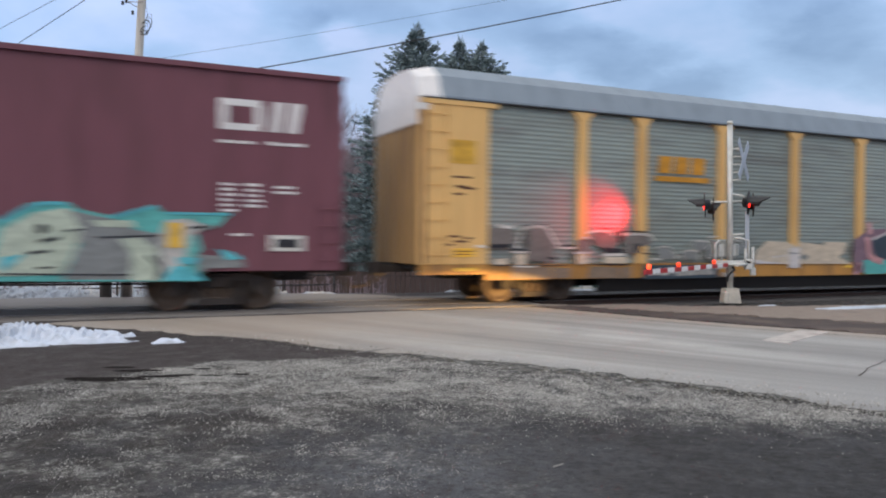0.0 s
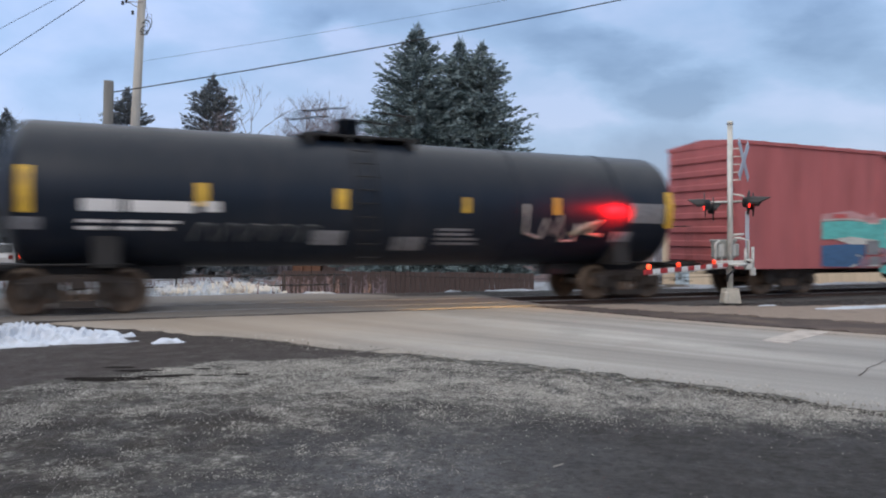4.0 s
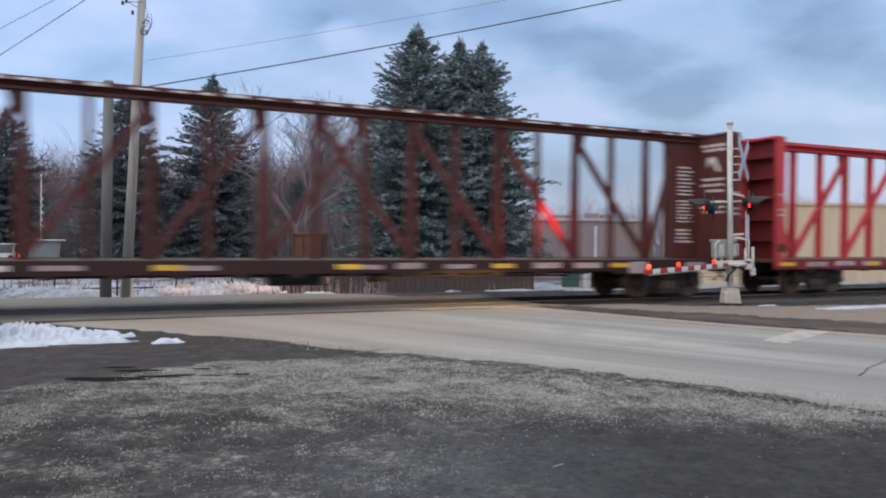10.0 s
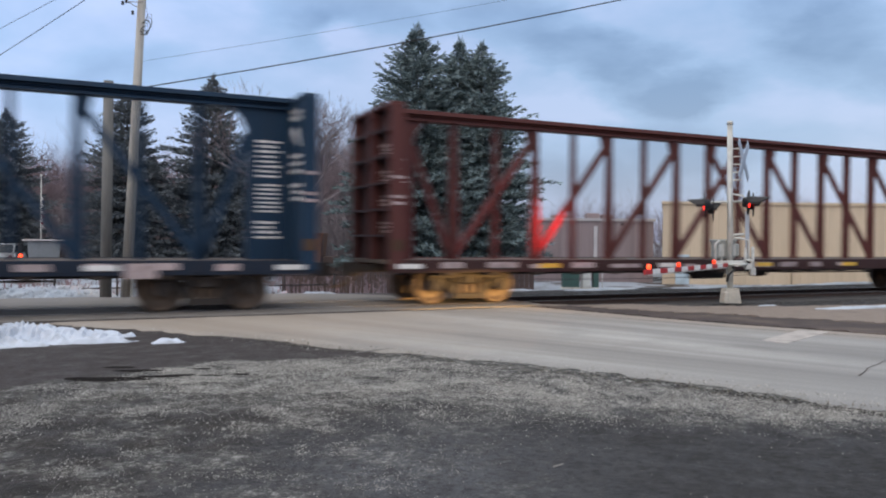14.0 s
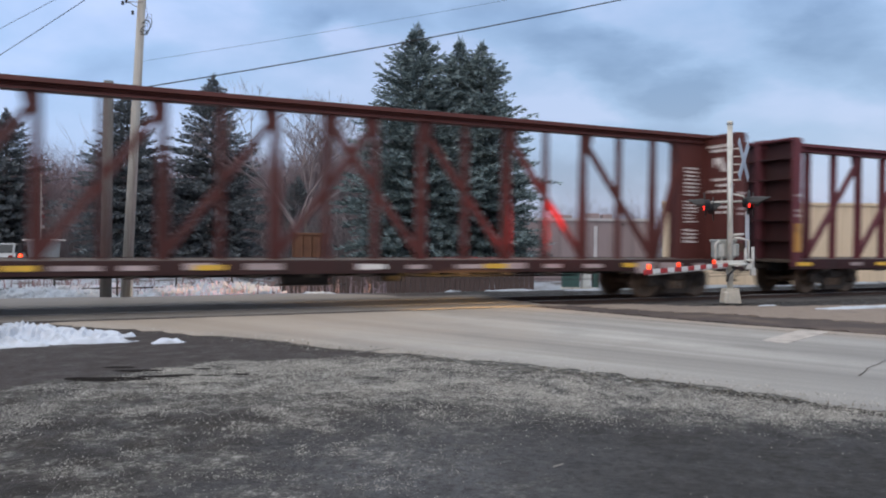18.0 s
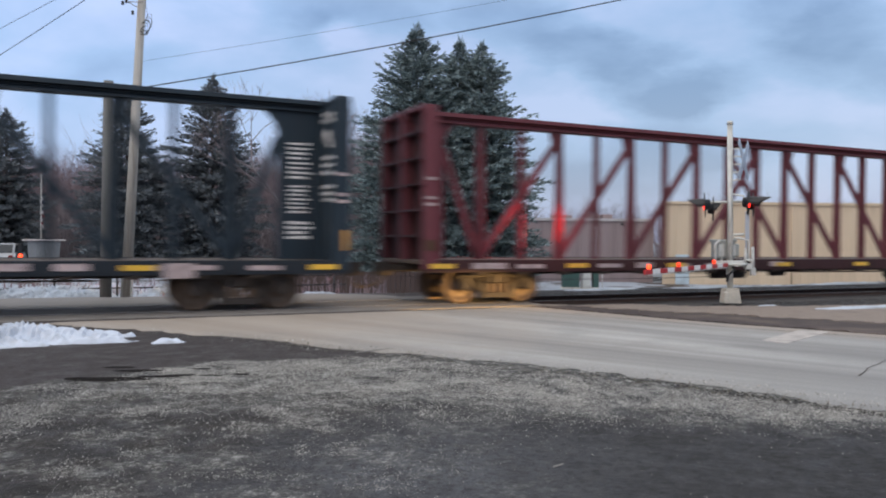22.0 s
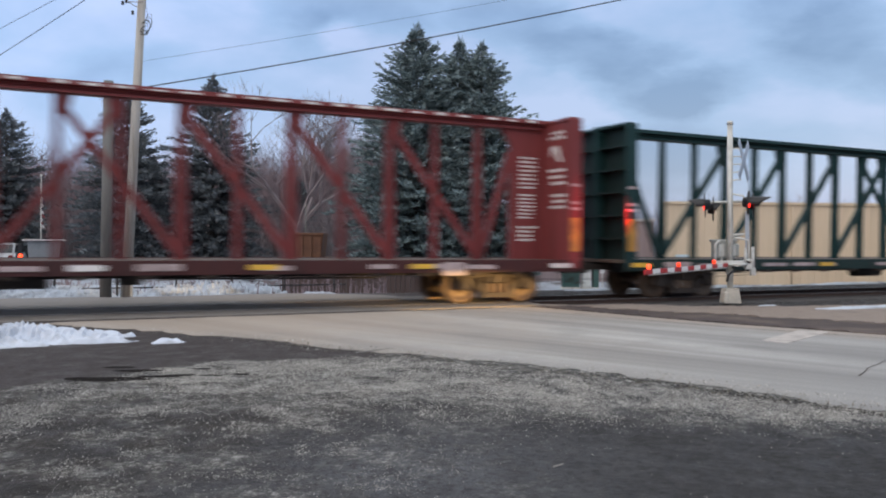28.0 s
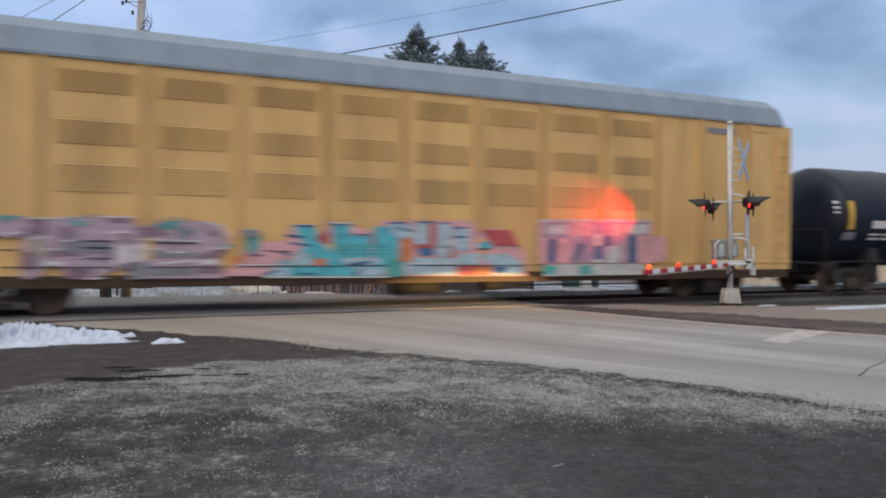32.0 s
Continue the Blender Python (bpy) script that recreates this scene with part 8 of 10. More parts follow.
def boxcar_closed(left, right):
    c0, half = (left + right) / 2, (right - left) / 2
    car = new_car("boxcar", c0, "plum-red smooth-sided boxcar with mint graffiti", "freight car", "boxcars of the train")
    z0, z1 = 0.86, 5.02
    bm = bmesh.new()
    bbox(bm, -half, half, -1.45, 1.45, z0, z1, 0.015)
    shell = part("body", bm, M["plum"], car, "plum-red riveted side sheets")
    for x in np.arange(-half + 1.2, half - 0.5, 1.55):
        bm = bmesh.new()
        box(bm, x - 0.012, x + 0.012, -1.460, 1.460, z0 + .01, z1 - 0.1)
        part("seam", bm, M["plum"], shell)
    bm = bmesh.new()
    prism(bm, [(-1.52, z1 - 0.02), (-1.52, z1 + 0.09), (0, z1 + 0.22), (1.52, z1 + 0.09), (1.52, z1 - 0.02)], -half - 0.02, half + 0.02, "x")
    part("roof", bm, M["plum"], car)
    for z in (0.9, 1.5, 2.1, 2.7, 3.3, 3.9, 4.5):
        for x in (half, -half - 0.06):
            bm = bmesh.new()
            bbox(bm, x, x + 0.06, -1.35, 1.35, z, z + 0.25, 0.02)
            part("end_rib", bm, M["plum"], car)
    ladder(car, half - 0.55, half - 0.1, 0.9, 2.4, -1.46, M["plum"], 4)
    bm = bmesh.new()
    # the railway's emblem as plain white shapes: a frame and two bars
    for x0, x1, za, zb in ((half - 2.65, half - 2.47, 3.90, 4.34), (half - 2.65, half - 1.78, 4.30, 4.44), (half - 2.65, half - 1.78, 3.80, 3.94), (half - 1.92, half - 1.74, 3.90, 4.34)):
        bbox(bm, x0, x1, -1.462, -1.450, za, zb, 0.004)
    for x0 in (half - 1.62, half - 1.25):
        prism(bm, [(x0, 3.80), (x0 + 0.24, 3.80), (x0 + 0.34, 4.44), (x0 + 0.10, 4.44)], -1.462, -1.452)
    part("emblem", bm, M["white"], car, "white block emblem")
    bm = bmesh.new()
    rng = random.Random(3)
    for x0, x1, za, zb, n in ((half - 2.65, half - 1.75, 3.52, 3.66, 1), (half - 1.65, half - 0.85, 3.52, 3.66, 1), (half - 2.6, half - 2.25, 2.1, 2.75, 6), (half - 2.1, half - 1.75, 2.2, 2.75, 5), (half - 1.5, half - 0.95, 2.5, 2.72, 2), (half - 2.4, half - 2.0, 1.6, 1.7, 1)):
        bars(bm, x0, x1, za, zb, -1.4655, n, rng, 0.55)
    part("stencil", bm, M["white"], car, "white stencilled lines")
    bm = bmesh.new()
    bbox(bm, half - 1.6, half - 0.85, -1.475, -1.463, 1.28, 1.62, 0.004)
    plate = part("data_plate", bm, M["g_pale"], car, "white framed data plate")
    bm = bmesh.new()
    bbox(bm, half - 1.48, half - 0.97, -1.482, -1.476, 1.36, 1.54, 0.003)
    part("panel", bm, M["g_black"], plate)
    mural_mint(car)
    for x in (half - 3.5, half - 8.2, half - 12):
        bm = bmesh.new()
        box(bm, x - 0.14, x + 0.14, -1.512, -1.502, 1.35, 1.85)
        part("reflector", bm, M["reflect"], car, "yellow reflective square")
    underframe(car, half - 0.4, 0.9, 0.3)
    for x in (-half + 2.6, half - 2.6):
        add_truck(car, x)
    add_ends(car, half)
    return car


def boxcar_open(left, right):
    c0, half = (left + right) / 2, (right - left) / 2
    car = new_car("boxcar", c0, "faded red boxcar with an open side door and graffiti", "freight car", "boxcars of the train")
    z0, z1 = 0.80, 4.40
    P = M["salmon"]
    da, db = half - 11.31, half - 7.63
    # near side in pieces round the open doorway; far side whole
    for a, b in ((-half, da), (db, half)):
        bm = bmesh.new()
        bbox(bm, a, b, -1.45, -1.39, z0, z1, 0.01)
        wall = part("side_wall", bm, P, car)
        x = a + 1.18
        while x < b - 0.3:
            bm = bmesh.new()
            box(bm, x - 0.014, x + 0.014, -1.462, -1.44, z0 + .05, z1 - 0.05)
            part("seam", bm, P, wall)
            x += 1.18
    bm = bmesh.new()
    bbox(bm, da, db, -1.45, -1.39, 4.28, z1, 0.01)
    bbox(bm, da, db, -1.45, -1.39, z0, 1.05, 0.01)
    for x in (da, db):
        bbox(bm, x - 0.06, x + 0.06, -1.49, -1.36, z0, z1, 0.012)
    part("door_frame", bm, P, car)
    bm = bmesh.new()
    bbox(bm, -half, half, 1.39, 1.45, z0, z1, 0.01)
    part("side_wall", bm, P, car)
    for i in range(16):
        z = 1.08 + 0.2 * i
        bm = bmesh.new()
        bbox(bm, -half + 0.1, half - 0.1, 1.355, 1.385, z, z + 0.192, 0.006)
        part("lining_board", bm, M["lining"], car, "scuffed plywood lining board")
    bm = bmesh.new()
    bbox(bm, -half, half, -1.39, 1.39, 0.98, 1.05, 0.01)
    part("floor", bm, M["deck"], car)
    for sgn in (-1, 1):
        bm = bmesh.new()
        bbox(bm, *sorted((sgn * (half - 0.06), sgn * half)), -1.39, 1.39, z0, z1, 0.01)
        end = part("end_wall", bm, P, car, "ribbed end wall")
        for z in np.arange(1.0, 4.2, 0.42):
            bm = bmesh.new()
            bbox(bm, *sorted((sgn * half, sgn * (half + 0.06))), -1.34, 1.34, z, z + 0.2, 0.03)
            part("rib", bm, P, end)
    bm = bmesh.new()
    prism(bm, [(-1.50, z1 - 0.01), (-1.50, z1 + 0.09), (0, z1 + 0.24), (1.50, z1 + 0.09), (1.50, z1 - 0.01)], -half - 0.02, half + 0.02, "x")
    roof = part("roof", bm, P, car)
    bm = bmesh.new()
    prism(bm, [(-1.50, z1 + 0.08), (-1.50, z1 + 0.11), (0, z1 + 0.27), (1.50, z1 + 0.11), (1.50, z1 + 0.08)], -0.03, 0.03, "x")
    seam = part("roof_seam", bm, P, roof, at=pose(-half + 1, 0, 0))
    for x in np.arange(-half + 2.2, half, 1.2):
        share("roof_seam", seam, roof, pose(float(x), 0, 0))
    # corrugated sliding door, pushed aside
    bm = bmesh.new()
    d0, d1 = half - 7.31, half - 3.58
    corrugated(bm, d0 + 0.12, d1 - 0.12, 1.1, 4.2, -1.50, 12, 0.04)
    door = part("door", bm, P, car, "corrugated sliding door pushed open")
    for z0, z2 in ((4.18, 4.28), (1.0, 1.12)):
        bm = bmesh.new()
        bbox(bm, d0, d1, -1.53, -1.47, z0, z2, 0.008)
        part("door_rail", bm, P, door)
    for x in (d0, d1):
        bm = bmesh.new()
        bbox(bm, x - 0.05, x + 0.07, -1.54, -1.47, 1.0, 4.28, 0.008)
        part("door_stile", bm, P, door)
    for z in (4.28, 0.93):
        bm = bmesh.new()
        bbox(bm, da - 1, d1 + 0.2, -1.56, -1.45, z, z + 0.06, 0.006)
        part("door_track", bm, M["railweb"], car)
    mural_harbour(car)
    mural_sill(car)
    mural_tangle(car)
    mural_tee(car)
    bm = bmesh.new()
    rng = random.Random(8)
    for x, z, w, h in ((0.85, 2.35, 0.42, 0.52), (2.25, 1.30, 0.28, 0.42), (0.95, 1.22, 0.4, 0.3), (3.3, 1.2, 0.2, 0.24), (0.2, 1.12, 0.35, 0.42), (2.0, 3.6, 0.16, 0.3)):
        box(bm, da + x, da + x + w, 1.340, 1.350, z, z + h)
    part("wall_mark", bm, M["g_grey"], car, "pale scuffs and paper scraps on the lining")
    bm = bmesh.new()
    for z, k in ((2.22, 5), (2.12, 3), (1.62, 4), (1.15, 5), (2.75, 2), (3.3, 2), (3.7, 1)):
        for _ in range(k):
            x, w = rng.uniform(da, db - 0.5), rng.uniform(0.2, 0.9)
            box(bm, x, min(db, x + w), 1.343, 1.352, z, z + rng.uniform(0.02, 0.05))
    part("gouge", bm, M["bellows"], car, "dark gouges along the boards")
    underframe(car, half - 0.4, 0.9, 0.3)
    for x in (-half + 2.55, half - 2.55):
        add_truck(car, x)
    add_ends(car, half)
    return car


boxcar_closed(-12.2, 5.08)
autorack_old(6.86, 34.02)
centerbeam(35.2, 57.95, "maroon", "maroon centerbeam lumber car with solid end plates, empty", True, 1, False, "lr", 0.6)
tank_car(59.6, 76.0, "black tank car with white stencils and yellow strips", 2)
boxcar_open(78.0, 96.48)
CB = [(98.2, 120.95, "maroon", False, "maroon centerbeam lumber car with open ends, empty"), (122.6, 145.38, "oxide", False, "oxide-red centerbeam lumber car with open ends, empty"),
      (146.92, 169.68, "brown", True, "brown centerbeam lumber car with frosted beam, empty"), (171.13, 194.0, "scarlet", True, "bright scarlet centerbeam lumber car, empty"),
      (195.37, 218.33, "navy", True, "navy-blue centerbeam lumber car, empty"), (220.0, 242.8, "brown", True, "brown centerbeam lumber car with yellow strips, empty"),
      (244.5, 267.4, "navy", True, "navy-blue centerbeam lumber car, empty"), (269.12, 291.85, "brown", True, "brown centerbeam lumber car with stencilled plates, empty"),
      (293.74, 316.53, "maroon", False, "maroon centerbeam lumber car with open ends, empty"), (318.0, 341.03, "slate", True, "slate-blue weathered centerbeam lumber car, empty"),
      (342.8, 365.5, "maroon", True, "maroon centerbeam lumber car with yellow strips, empty"), (367.25, 390.15, "maroon", True, "maroon centerbeam lumber car with stencilled plates, empty"),
      (391.65, 414.4, "maroon", True, "maroon centerbeam lumber car, empty"), (416.1, 438.95, "oxide", True, "rust-red centerbeam lumber car with frosted beam, empty"),
      (440.38, 463.44, "green", True, "dark green centerbeam lumber car, empty")]
for i, (a, b, col, plates, word) in enumerate(CB):
    centerbeam(a, b, col, word, plates, 10 + i, "frosted" in word, {0: "lu", 1: "lrs", 5: "s", 6: "r", 7: "s", 8: "l", 9: "q", 11: "lrs", 12: "l", 13: "r", 14: "lr"}.get(i, ""), {4: 0.9, 0: 0.7, 1: 0.6, 3: 0.4}.get(i, 0.15))
rack = autorack_new(464.88, 486.10, -1)
mural_lilac(rack)
mural_bubble(rack)
mural_grey(rack)
mural_white(rack)
mural_jar(rack)
rack = autorack_new(486.96, 507.81, 1)
mural_mauve(rack)
mural_aqua(rack)
mural_framed(rack)
tank_car(509.7, 528.1, "black tank car with a dull shell", 33, 1.60)


# ---- crossing signal and gate ----
MAST = Vector((7.40, 19.72, 0.015))
ROAD_OUT = Vector((0.713, -0.706, 0))
ARM_DIR = Vector((0.706, 0.713, 0))


def crossing_signal():
    g = thing("crossing_signal", Matrix.Translation(MAST) @ pose(0, 0, 0, 0, -0.9, 0), "white-galvanised crossing signal mast with red flashing lamps", "crossing signal")
    bm = bmesh.new()
    prism(bm, [(-0.22, 0), (0.22, 0), (0.21, 0.08), (0.16, 0.37), (-0.16, 0.37), (-0.21, 0.08)], -0.18, 0.18)
    bbox(bm, -0.24, -0.12, -0.24, -0.06, 0.0, 0.30, 0.03)
    part("base", bm, M["concrete"], g, "tapered pale junction base")
    bm = bmesh.new()
    tube(bm, (0, 0, 0.34), (0, 0, 4.58), 0.075, 0.068, 16)
    tube(bm, (0, 0, 4.58), (0, 0, 4.66), 0.085, 0.07, 16)
    part("mast", bm, M["galv"], g)
    bm = bmesh.new()
    pipe(bm, [Vector((-0.80, 0.10, 2.58)), Vector((0.40, -0.08, 2.60))], 0.028, 8)
    pipe(bm, [Vector((0.0, 0.0, 2.80)), Vector((0.30, -0.10, 2.74)), Vector((0.36, -0.12, 2.60))], 0.022, 8)
    part("lamp_arm", bm, M["galv"], g)

    def head(at, facing, lit, name="flasher", hood=1.0):
        q = facing.to_track_quat("Z", "Y").to_matrix().to_4x4()
        m = Matrix.Translation(at) @ q
        bm = bmesh.new()
        lathe(bm, [(0.02, -0.14), (0.12, -0.12), (0.14, 0.0), (0.31, 0.0), (0.31, 0.02), (0.02, 0.022)], 24, "z")
        unit = part(name, bm, M["signal_black"], g, "black lamp with round backplate", m)
        bm = bmesh.new()
        lathe(bm, [(0.005, 0.023), (0.125, 0.024), (0.12, 0.045), (0.005, 0.06)], 20, "z")
        part("lens", bm, M["lens_on"] if lit else M["lens_off"], unit, "glowing red lens" if lit else "dark red lens")
        bm = bmesh.new()
        prev = None
        for i in range(11):
            a = math.pi * (-0.08 + 1.16 * i / 10)
            reach = hood * (0.26 + 0.28 * math.sin(max(0, min(math.pi, a))))
            row = [bm.verts.new((math.cos(a) * 0.155, math.sin(a) * 0.155, z)) for z in (0.02, reach)]
            row2 = [bm.verts.new((math.cos(a) * 0.143, math.sin(a) * 0.143, z)) for z in (reach, 0.02)]
            cur = row + row2
            if prev:
                for j in range(3):
                    bm.faces.new((prev[j], prev[j + 1], cur[j + 1], cur[j]))
            prev = cur
        part("hood", bm, M["signal_black"], unit)
    z = Vector((0, 0, 2.44))
    across = Vector((0.936, -0.351, 0))
    head(across * 0.43 + z + Vector((0, 0, 0.13)), (across + Vector((0.0, -0.14, -0.05))).normalized(), True)
    head(across * 0.70 + z + Vector((-0.05, 0.30, 0.08)), (across + Vector((0.12, 0.0, 0))).normalized(), False, hood=0.6)
    head(across * -0.42 + z + Vector((0, 0, -0.02)), (across + Vector((0.0, 0.06, 0))).normalized(), False, hood=0.4)
    head(RED_LENS - MAST, Vector((-0.95, 0.30, -0.04)).normalized(), True, hood=0.8)
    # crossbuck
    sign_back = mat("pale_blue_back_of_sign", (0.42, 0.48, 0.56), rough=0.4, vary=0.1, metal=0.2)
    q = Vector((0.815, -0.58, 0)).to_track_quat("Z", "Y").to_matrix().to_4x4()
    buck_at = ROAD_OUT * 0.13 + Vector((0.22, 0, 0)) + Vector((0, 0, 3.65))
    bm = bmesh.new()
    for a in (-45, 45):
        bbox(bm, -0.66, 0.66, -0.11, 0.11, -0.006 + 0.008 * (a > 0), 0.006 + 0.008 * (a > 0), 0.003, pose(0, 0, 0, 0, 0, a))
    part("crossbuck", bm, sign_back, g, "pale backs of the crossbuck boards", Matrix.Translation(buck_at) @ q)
    bm = bmesh.new()
    bbox(bm, 0.06, 0.27, -0.016, 0.016, -0.014, 0.014, 0.004)
    rung = part("step", bm, M["galv"], g, at=Matrix.Translation(Vector((0, 0, 3.95))) @ pose(0, 0, 0, 0, 0, -20))
    for zz in (3.75, 3.55, 3.35, 3.15):
        share("step", rung, g, Matrix.Translation(Vector((0, 0, zz))) @ pose(0, 0, 0, 0, 0, -20))
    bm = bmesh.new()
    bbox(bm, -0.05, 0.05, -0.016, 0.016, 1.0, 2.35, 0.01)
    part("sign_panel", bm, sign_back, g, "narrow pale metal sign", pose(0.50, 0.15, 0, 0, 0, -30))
    # gate mechanism, counterweights and arm
    bm = bmesh.new()
    bbox(bm, -0.30, 0.24, 0.10, 0.46, 1.12, 1.60, 0.05)
    bbox(bm, 0.20, 0.34, 0.12, 0.40, 1.18, 1.52, 0.03)
    bbox(bm, -0.32, 0.26, 0.08, 0.48, 1.56, 1.63, 0.015)
    box_m = Matrix.Translation((0, 0, 0)) @ pose(0, 0, 0, 0, 0, 10)
    motor = part("gate_mechanism", bm, mat("dull_grey_green_casing", (0.36, 0.38, 0.36), rough=0.5, vary=0.2, scale=9, dark_scale=3), g, "dull grey gate motor box", box_m)
    for x0, x1 in ((-0.26, -0.11), (0.10, 0.22)):
        bm = bmesh.new()
        bbox(bm, x0, x1, 0.082, 0.10, 1.20, 1.50, 0.008)
        part("cover", bm, M["galv"], motor, "pale cover plate")
    bm = bmesh.new()
    pipe(bm, [(-0.44, -0.16, 1.02), (-0.44, -0.16, 1.50), (-0.36, -0.14, 1.58), (-0.28, 0.0, 1.58)], 0.034, 8)
    pipe(bm, [(0.42, -0.12, 1.00), (0.42, -0.12, 1.60), (0.20, -0.12, 1.66), (0.06, -0.08, 1.66)], 0.034, 8)
    bbox(bm, 0.32, 0.50, -0.20, -0.06, 0.86, 1.12, 0.02)
    bbox(bm, -0.46, 0.46, -0.20, -0.12, 1.00, 1.09, 0.015)
    tube(bm, (0.05, -0.02, 1.74), (0.34, -0.04, 1.76), 0.032, 0.032, 8)
    part("arm_frame", bm, M["galv"], g, "white tubular arm frame")
    tip = Vector((4.06, 15.40, 1.0)) - MAST
    root = Vector((-0.05, -0.22, 0.99))
    d = (tip - root).normalized()
    bm = bmesh.new()
    side = Vector((d.y, -d.x, 0)).normalized()
    for sg in (-1, 1):
        o = side * 0.30 * sg
        pipe(bm, [root + o + d * 0.5, root + o - d * 0.7 + Vector((0, 0, 0.02))], 0.035, 8)
        tube(bm, root + o - d * 0.75 - Vector((0, 0, 0.22)), root + o - d * 0.75 + Vector((0, 0, 0.44)), 0.045, 0.045, 8)
        bbox(bm, -0.07, 0.07, -0.05, 0.05, -0.30, -0.10, 0.015, Matrix.Translation(root + o - d * 0.75))
        tube(bm, root + o - d * 0.15, root + o - d * 0.15 + Vector((0, 0, 0.40)), 0.03, 0.03, 8)
    tube(bm, root - side * 0.32, root + side * 0.32, 0.045, 0.045, 8)
    tube(bm, root - side * 0.32 - d * .72, root + side * 0.32 - d * .72, 0.04, 0.04, 8)
    part("counterweight", bm, M["galv"], g, "grey-white counterweight frame")
    bm = bmesh.new()
    pipe(bm, [(-0.02, -0.1, 1.0), (0.05, -0.18, 0.85), (-0.12, -0.2, 0.72), (-0.16, -0.2, 0.55)], 0.03, 6)
    part("cable", bm, M["rubber"], g, "black hanging cable")
    m = Matrix.Translation(root) @ d.to_track_quat("X", "Z").to_matrix().to_4x4()
    arm_len = (tip - root).length
    k = 13
    step = (arm_len - 0.3) / k
    arm = None
    for i in range(k):
        bm = bmesh.new()
        x0 = 0.3 + i * step
        bbox(bm, x0, x0 + step - 0.002, -0.02, 0.02, -0.048, 0.048, 0.004)
        if arm is None:
            arm = part("gate_arm", bm, M["gate_red"], g, "red and white striped gate arm", m)
        else:
            part("stripe", bm, M["gate_red"] if i % 2 == 0 else M["gate_white"], arm)
    bm = bmesh.new()
    bbox(bm, 0.2, arm_len * 0.96, -0.012, 0.012, -0.075, -0.058, 0.003)
    part("arm_spine", bm, M["galv"], arm)
    for x, glow, word in ((arm_len - 0.22, "lamp_orange", "glowing red gate lamp"), (arm_len * 0.66, "lamp_dim", "dim red gate lamp"), (arm_len * 0.24, "lamp_dim", "dim red gate lamp")):
        bm = bmesh.new()
        lathe(bm, [(0.03, 0.05), (0.045, 0.07), (0.05, 0.10), (0.045, 0.135), (0.02, 0.155)], 12, "z", (x, 0, 0))
        part("gate_lamp", bm, M[glow], arm, word)
    return g


crossing_signal()


# ---- poles and wires ----
def utility_pole(x, y, z0, z1, lean, r0, r1, material, label, hardware):
    g = thing("utility_pole", pose(x, y, z0), label, "utility pole", "utility poles")
    top = Vector((lean[0], lean[1], z1 - z0))
    bm = bmesh.new()
    tube(bm, (0, 0, -0.3), top, r0, r1, 14)
    part("shaft", bm, material, g)
    if hardware:
        def at(h, dx=0.0, dy=0.0):
            return top * ((h - z0) / (z1 - z0)) + Vector((dx, dy, 0))
        bm = bmesh.new()
        bbox(bm, -0.30, 0.10, -0.14, -0.12, 0.10, 0.12, 0.005, Matrix.Translation(at(z1 - 1.60)))
        tube(bm, at(z1 - 1.49, -0.30, -0.13), at(z1 - 1.62, -0.06, -0.13), 0.010)
        part("bracket", bm, M["pole_grey"], g)
        for dx, dz in ((-0.43, 0.05), (-0.34, 0.10), (-0.16, -0.20)):
            bm = bmesh.new()
            lathe(bm, [(0.012, 0.0), (0.045, 0.02), (0.022, 0.05), (0.042, 0.08), (0.012, 0.11)], 10, "z", tuple(at(z1 - 1.62 + dz, dx, -0.13)))
            part("insulator", bm, M["signal_black"], g)
        # tangle of slack cable on the shaft
        loop_rng = random.Random(5)
        for k, (dz, dx, rx, rz, r) in enumerate(((-2.10, 0.20, 0.11, 0.14, 0.014), (-2.22, 0.17, 0.09, 0.09, 0.012), (-2.06, 0.27, 0.08, 0.22, 0.006), (-1.98, 0.30, 0.07, 0.20, 0.005), (-2.30, 0.18, 0.10, 0.05, 0.010))):
            bm = bmesh.new()
            turn = loop_rng.uniform(0, 6)
            pts = [at(z1 + dz, dx + math.cos(turn + 5.2 * i / 13) * rx * loop_rng.uniform(.85, 1.15), -0.12 - 0.02 * k) + Vector((0, 0, math.sin(turn + 5.2 * i / 13) * rz * loop_rng.uniform(.85, 1.15))) for i in range(14)]
            pipe(bm, pts, r, 5)
            part("cable_loop", bm, M["cable"], g, "slack loop of cable")
        bm = bmesh.new()
        pipe(bm, [at(z1 - 1.0, 0.13, -0.12), at(z1 - 1.6, 0.17, -0.13), at(z1 - 1.95, 0.26, -0.13), at(z1 - 2.2, 0.12, -0.12)], 0.005, 5)
        part("lead_wire", bm, M["cable"], g)
        bm = bmesh.new()
        bbox(bm, r0 * 0.9, r0 * 0.9 + 0.06, -0.06, 0.06, 0.02, 2.2, 0.02)
        part("conduit", bm, M["galv"], g)
    return g


utility_pole(-8.27, 19.98, -0.12, 9.1, (0.46, 0.0), 0.14, 0.092, M["pole"], "bleached wooden utility pole with cable loops, leaning slightly", True)
utility_pole(-8.62, 19.60, -0.12, 5.52, (0.06, 0.0), 0.145, 0.12, M["pole_grey"], "short grey wooden pole stub beside the taller pole", False)


def wire(name, p0, p1, sag, r, label, k=24):
    p0, p1 = Vector(p0), Vector(p1)
    bm = bmesh.new()
    pts = [p0.lerp(p1, i / k) - Vector((0, 0, sag * 4 * (i / k) * (1 - i / k))) for i in range(k + 1)]
    pipe(bm, pts, r, 6)
    return single(name, bm, M["cable"], Matrix(), label, "cable", "overhead wires")


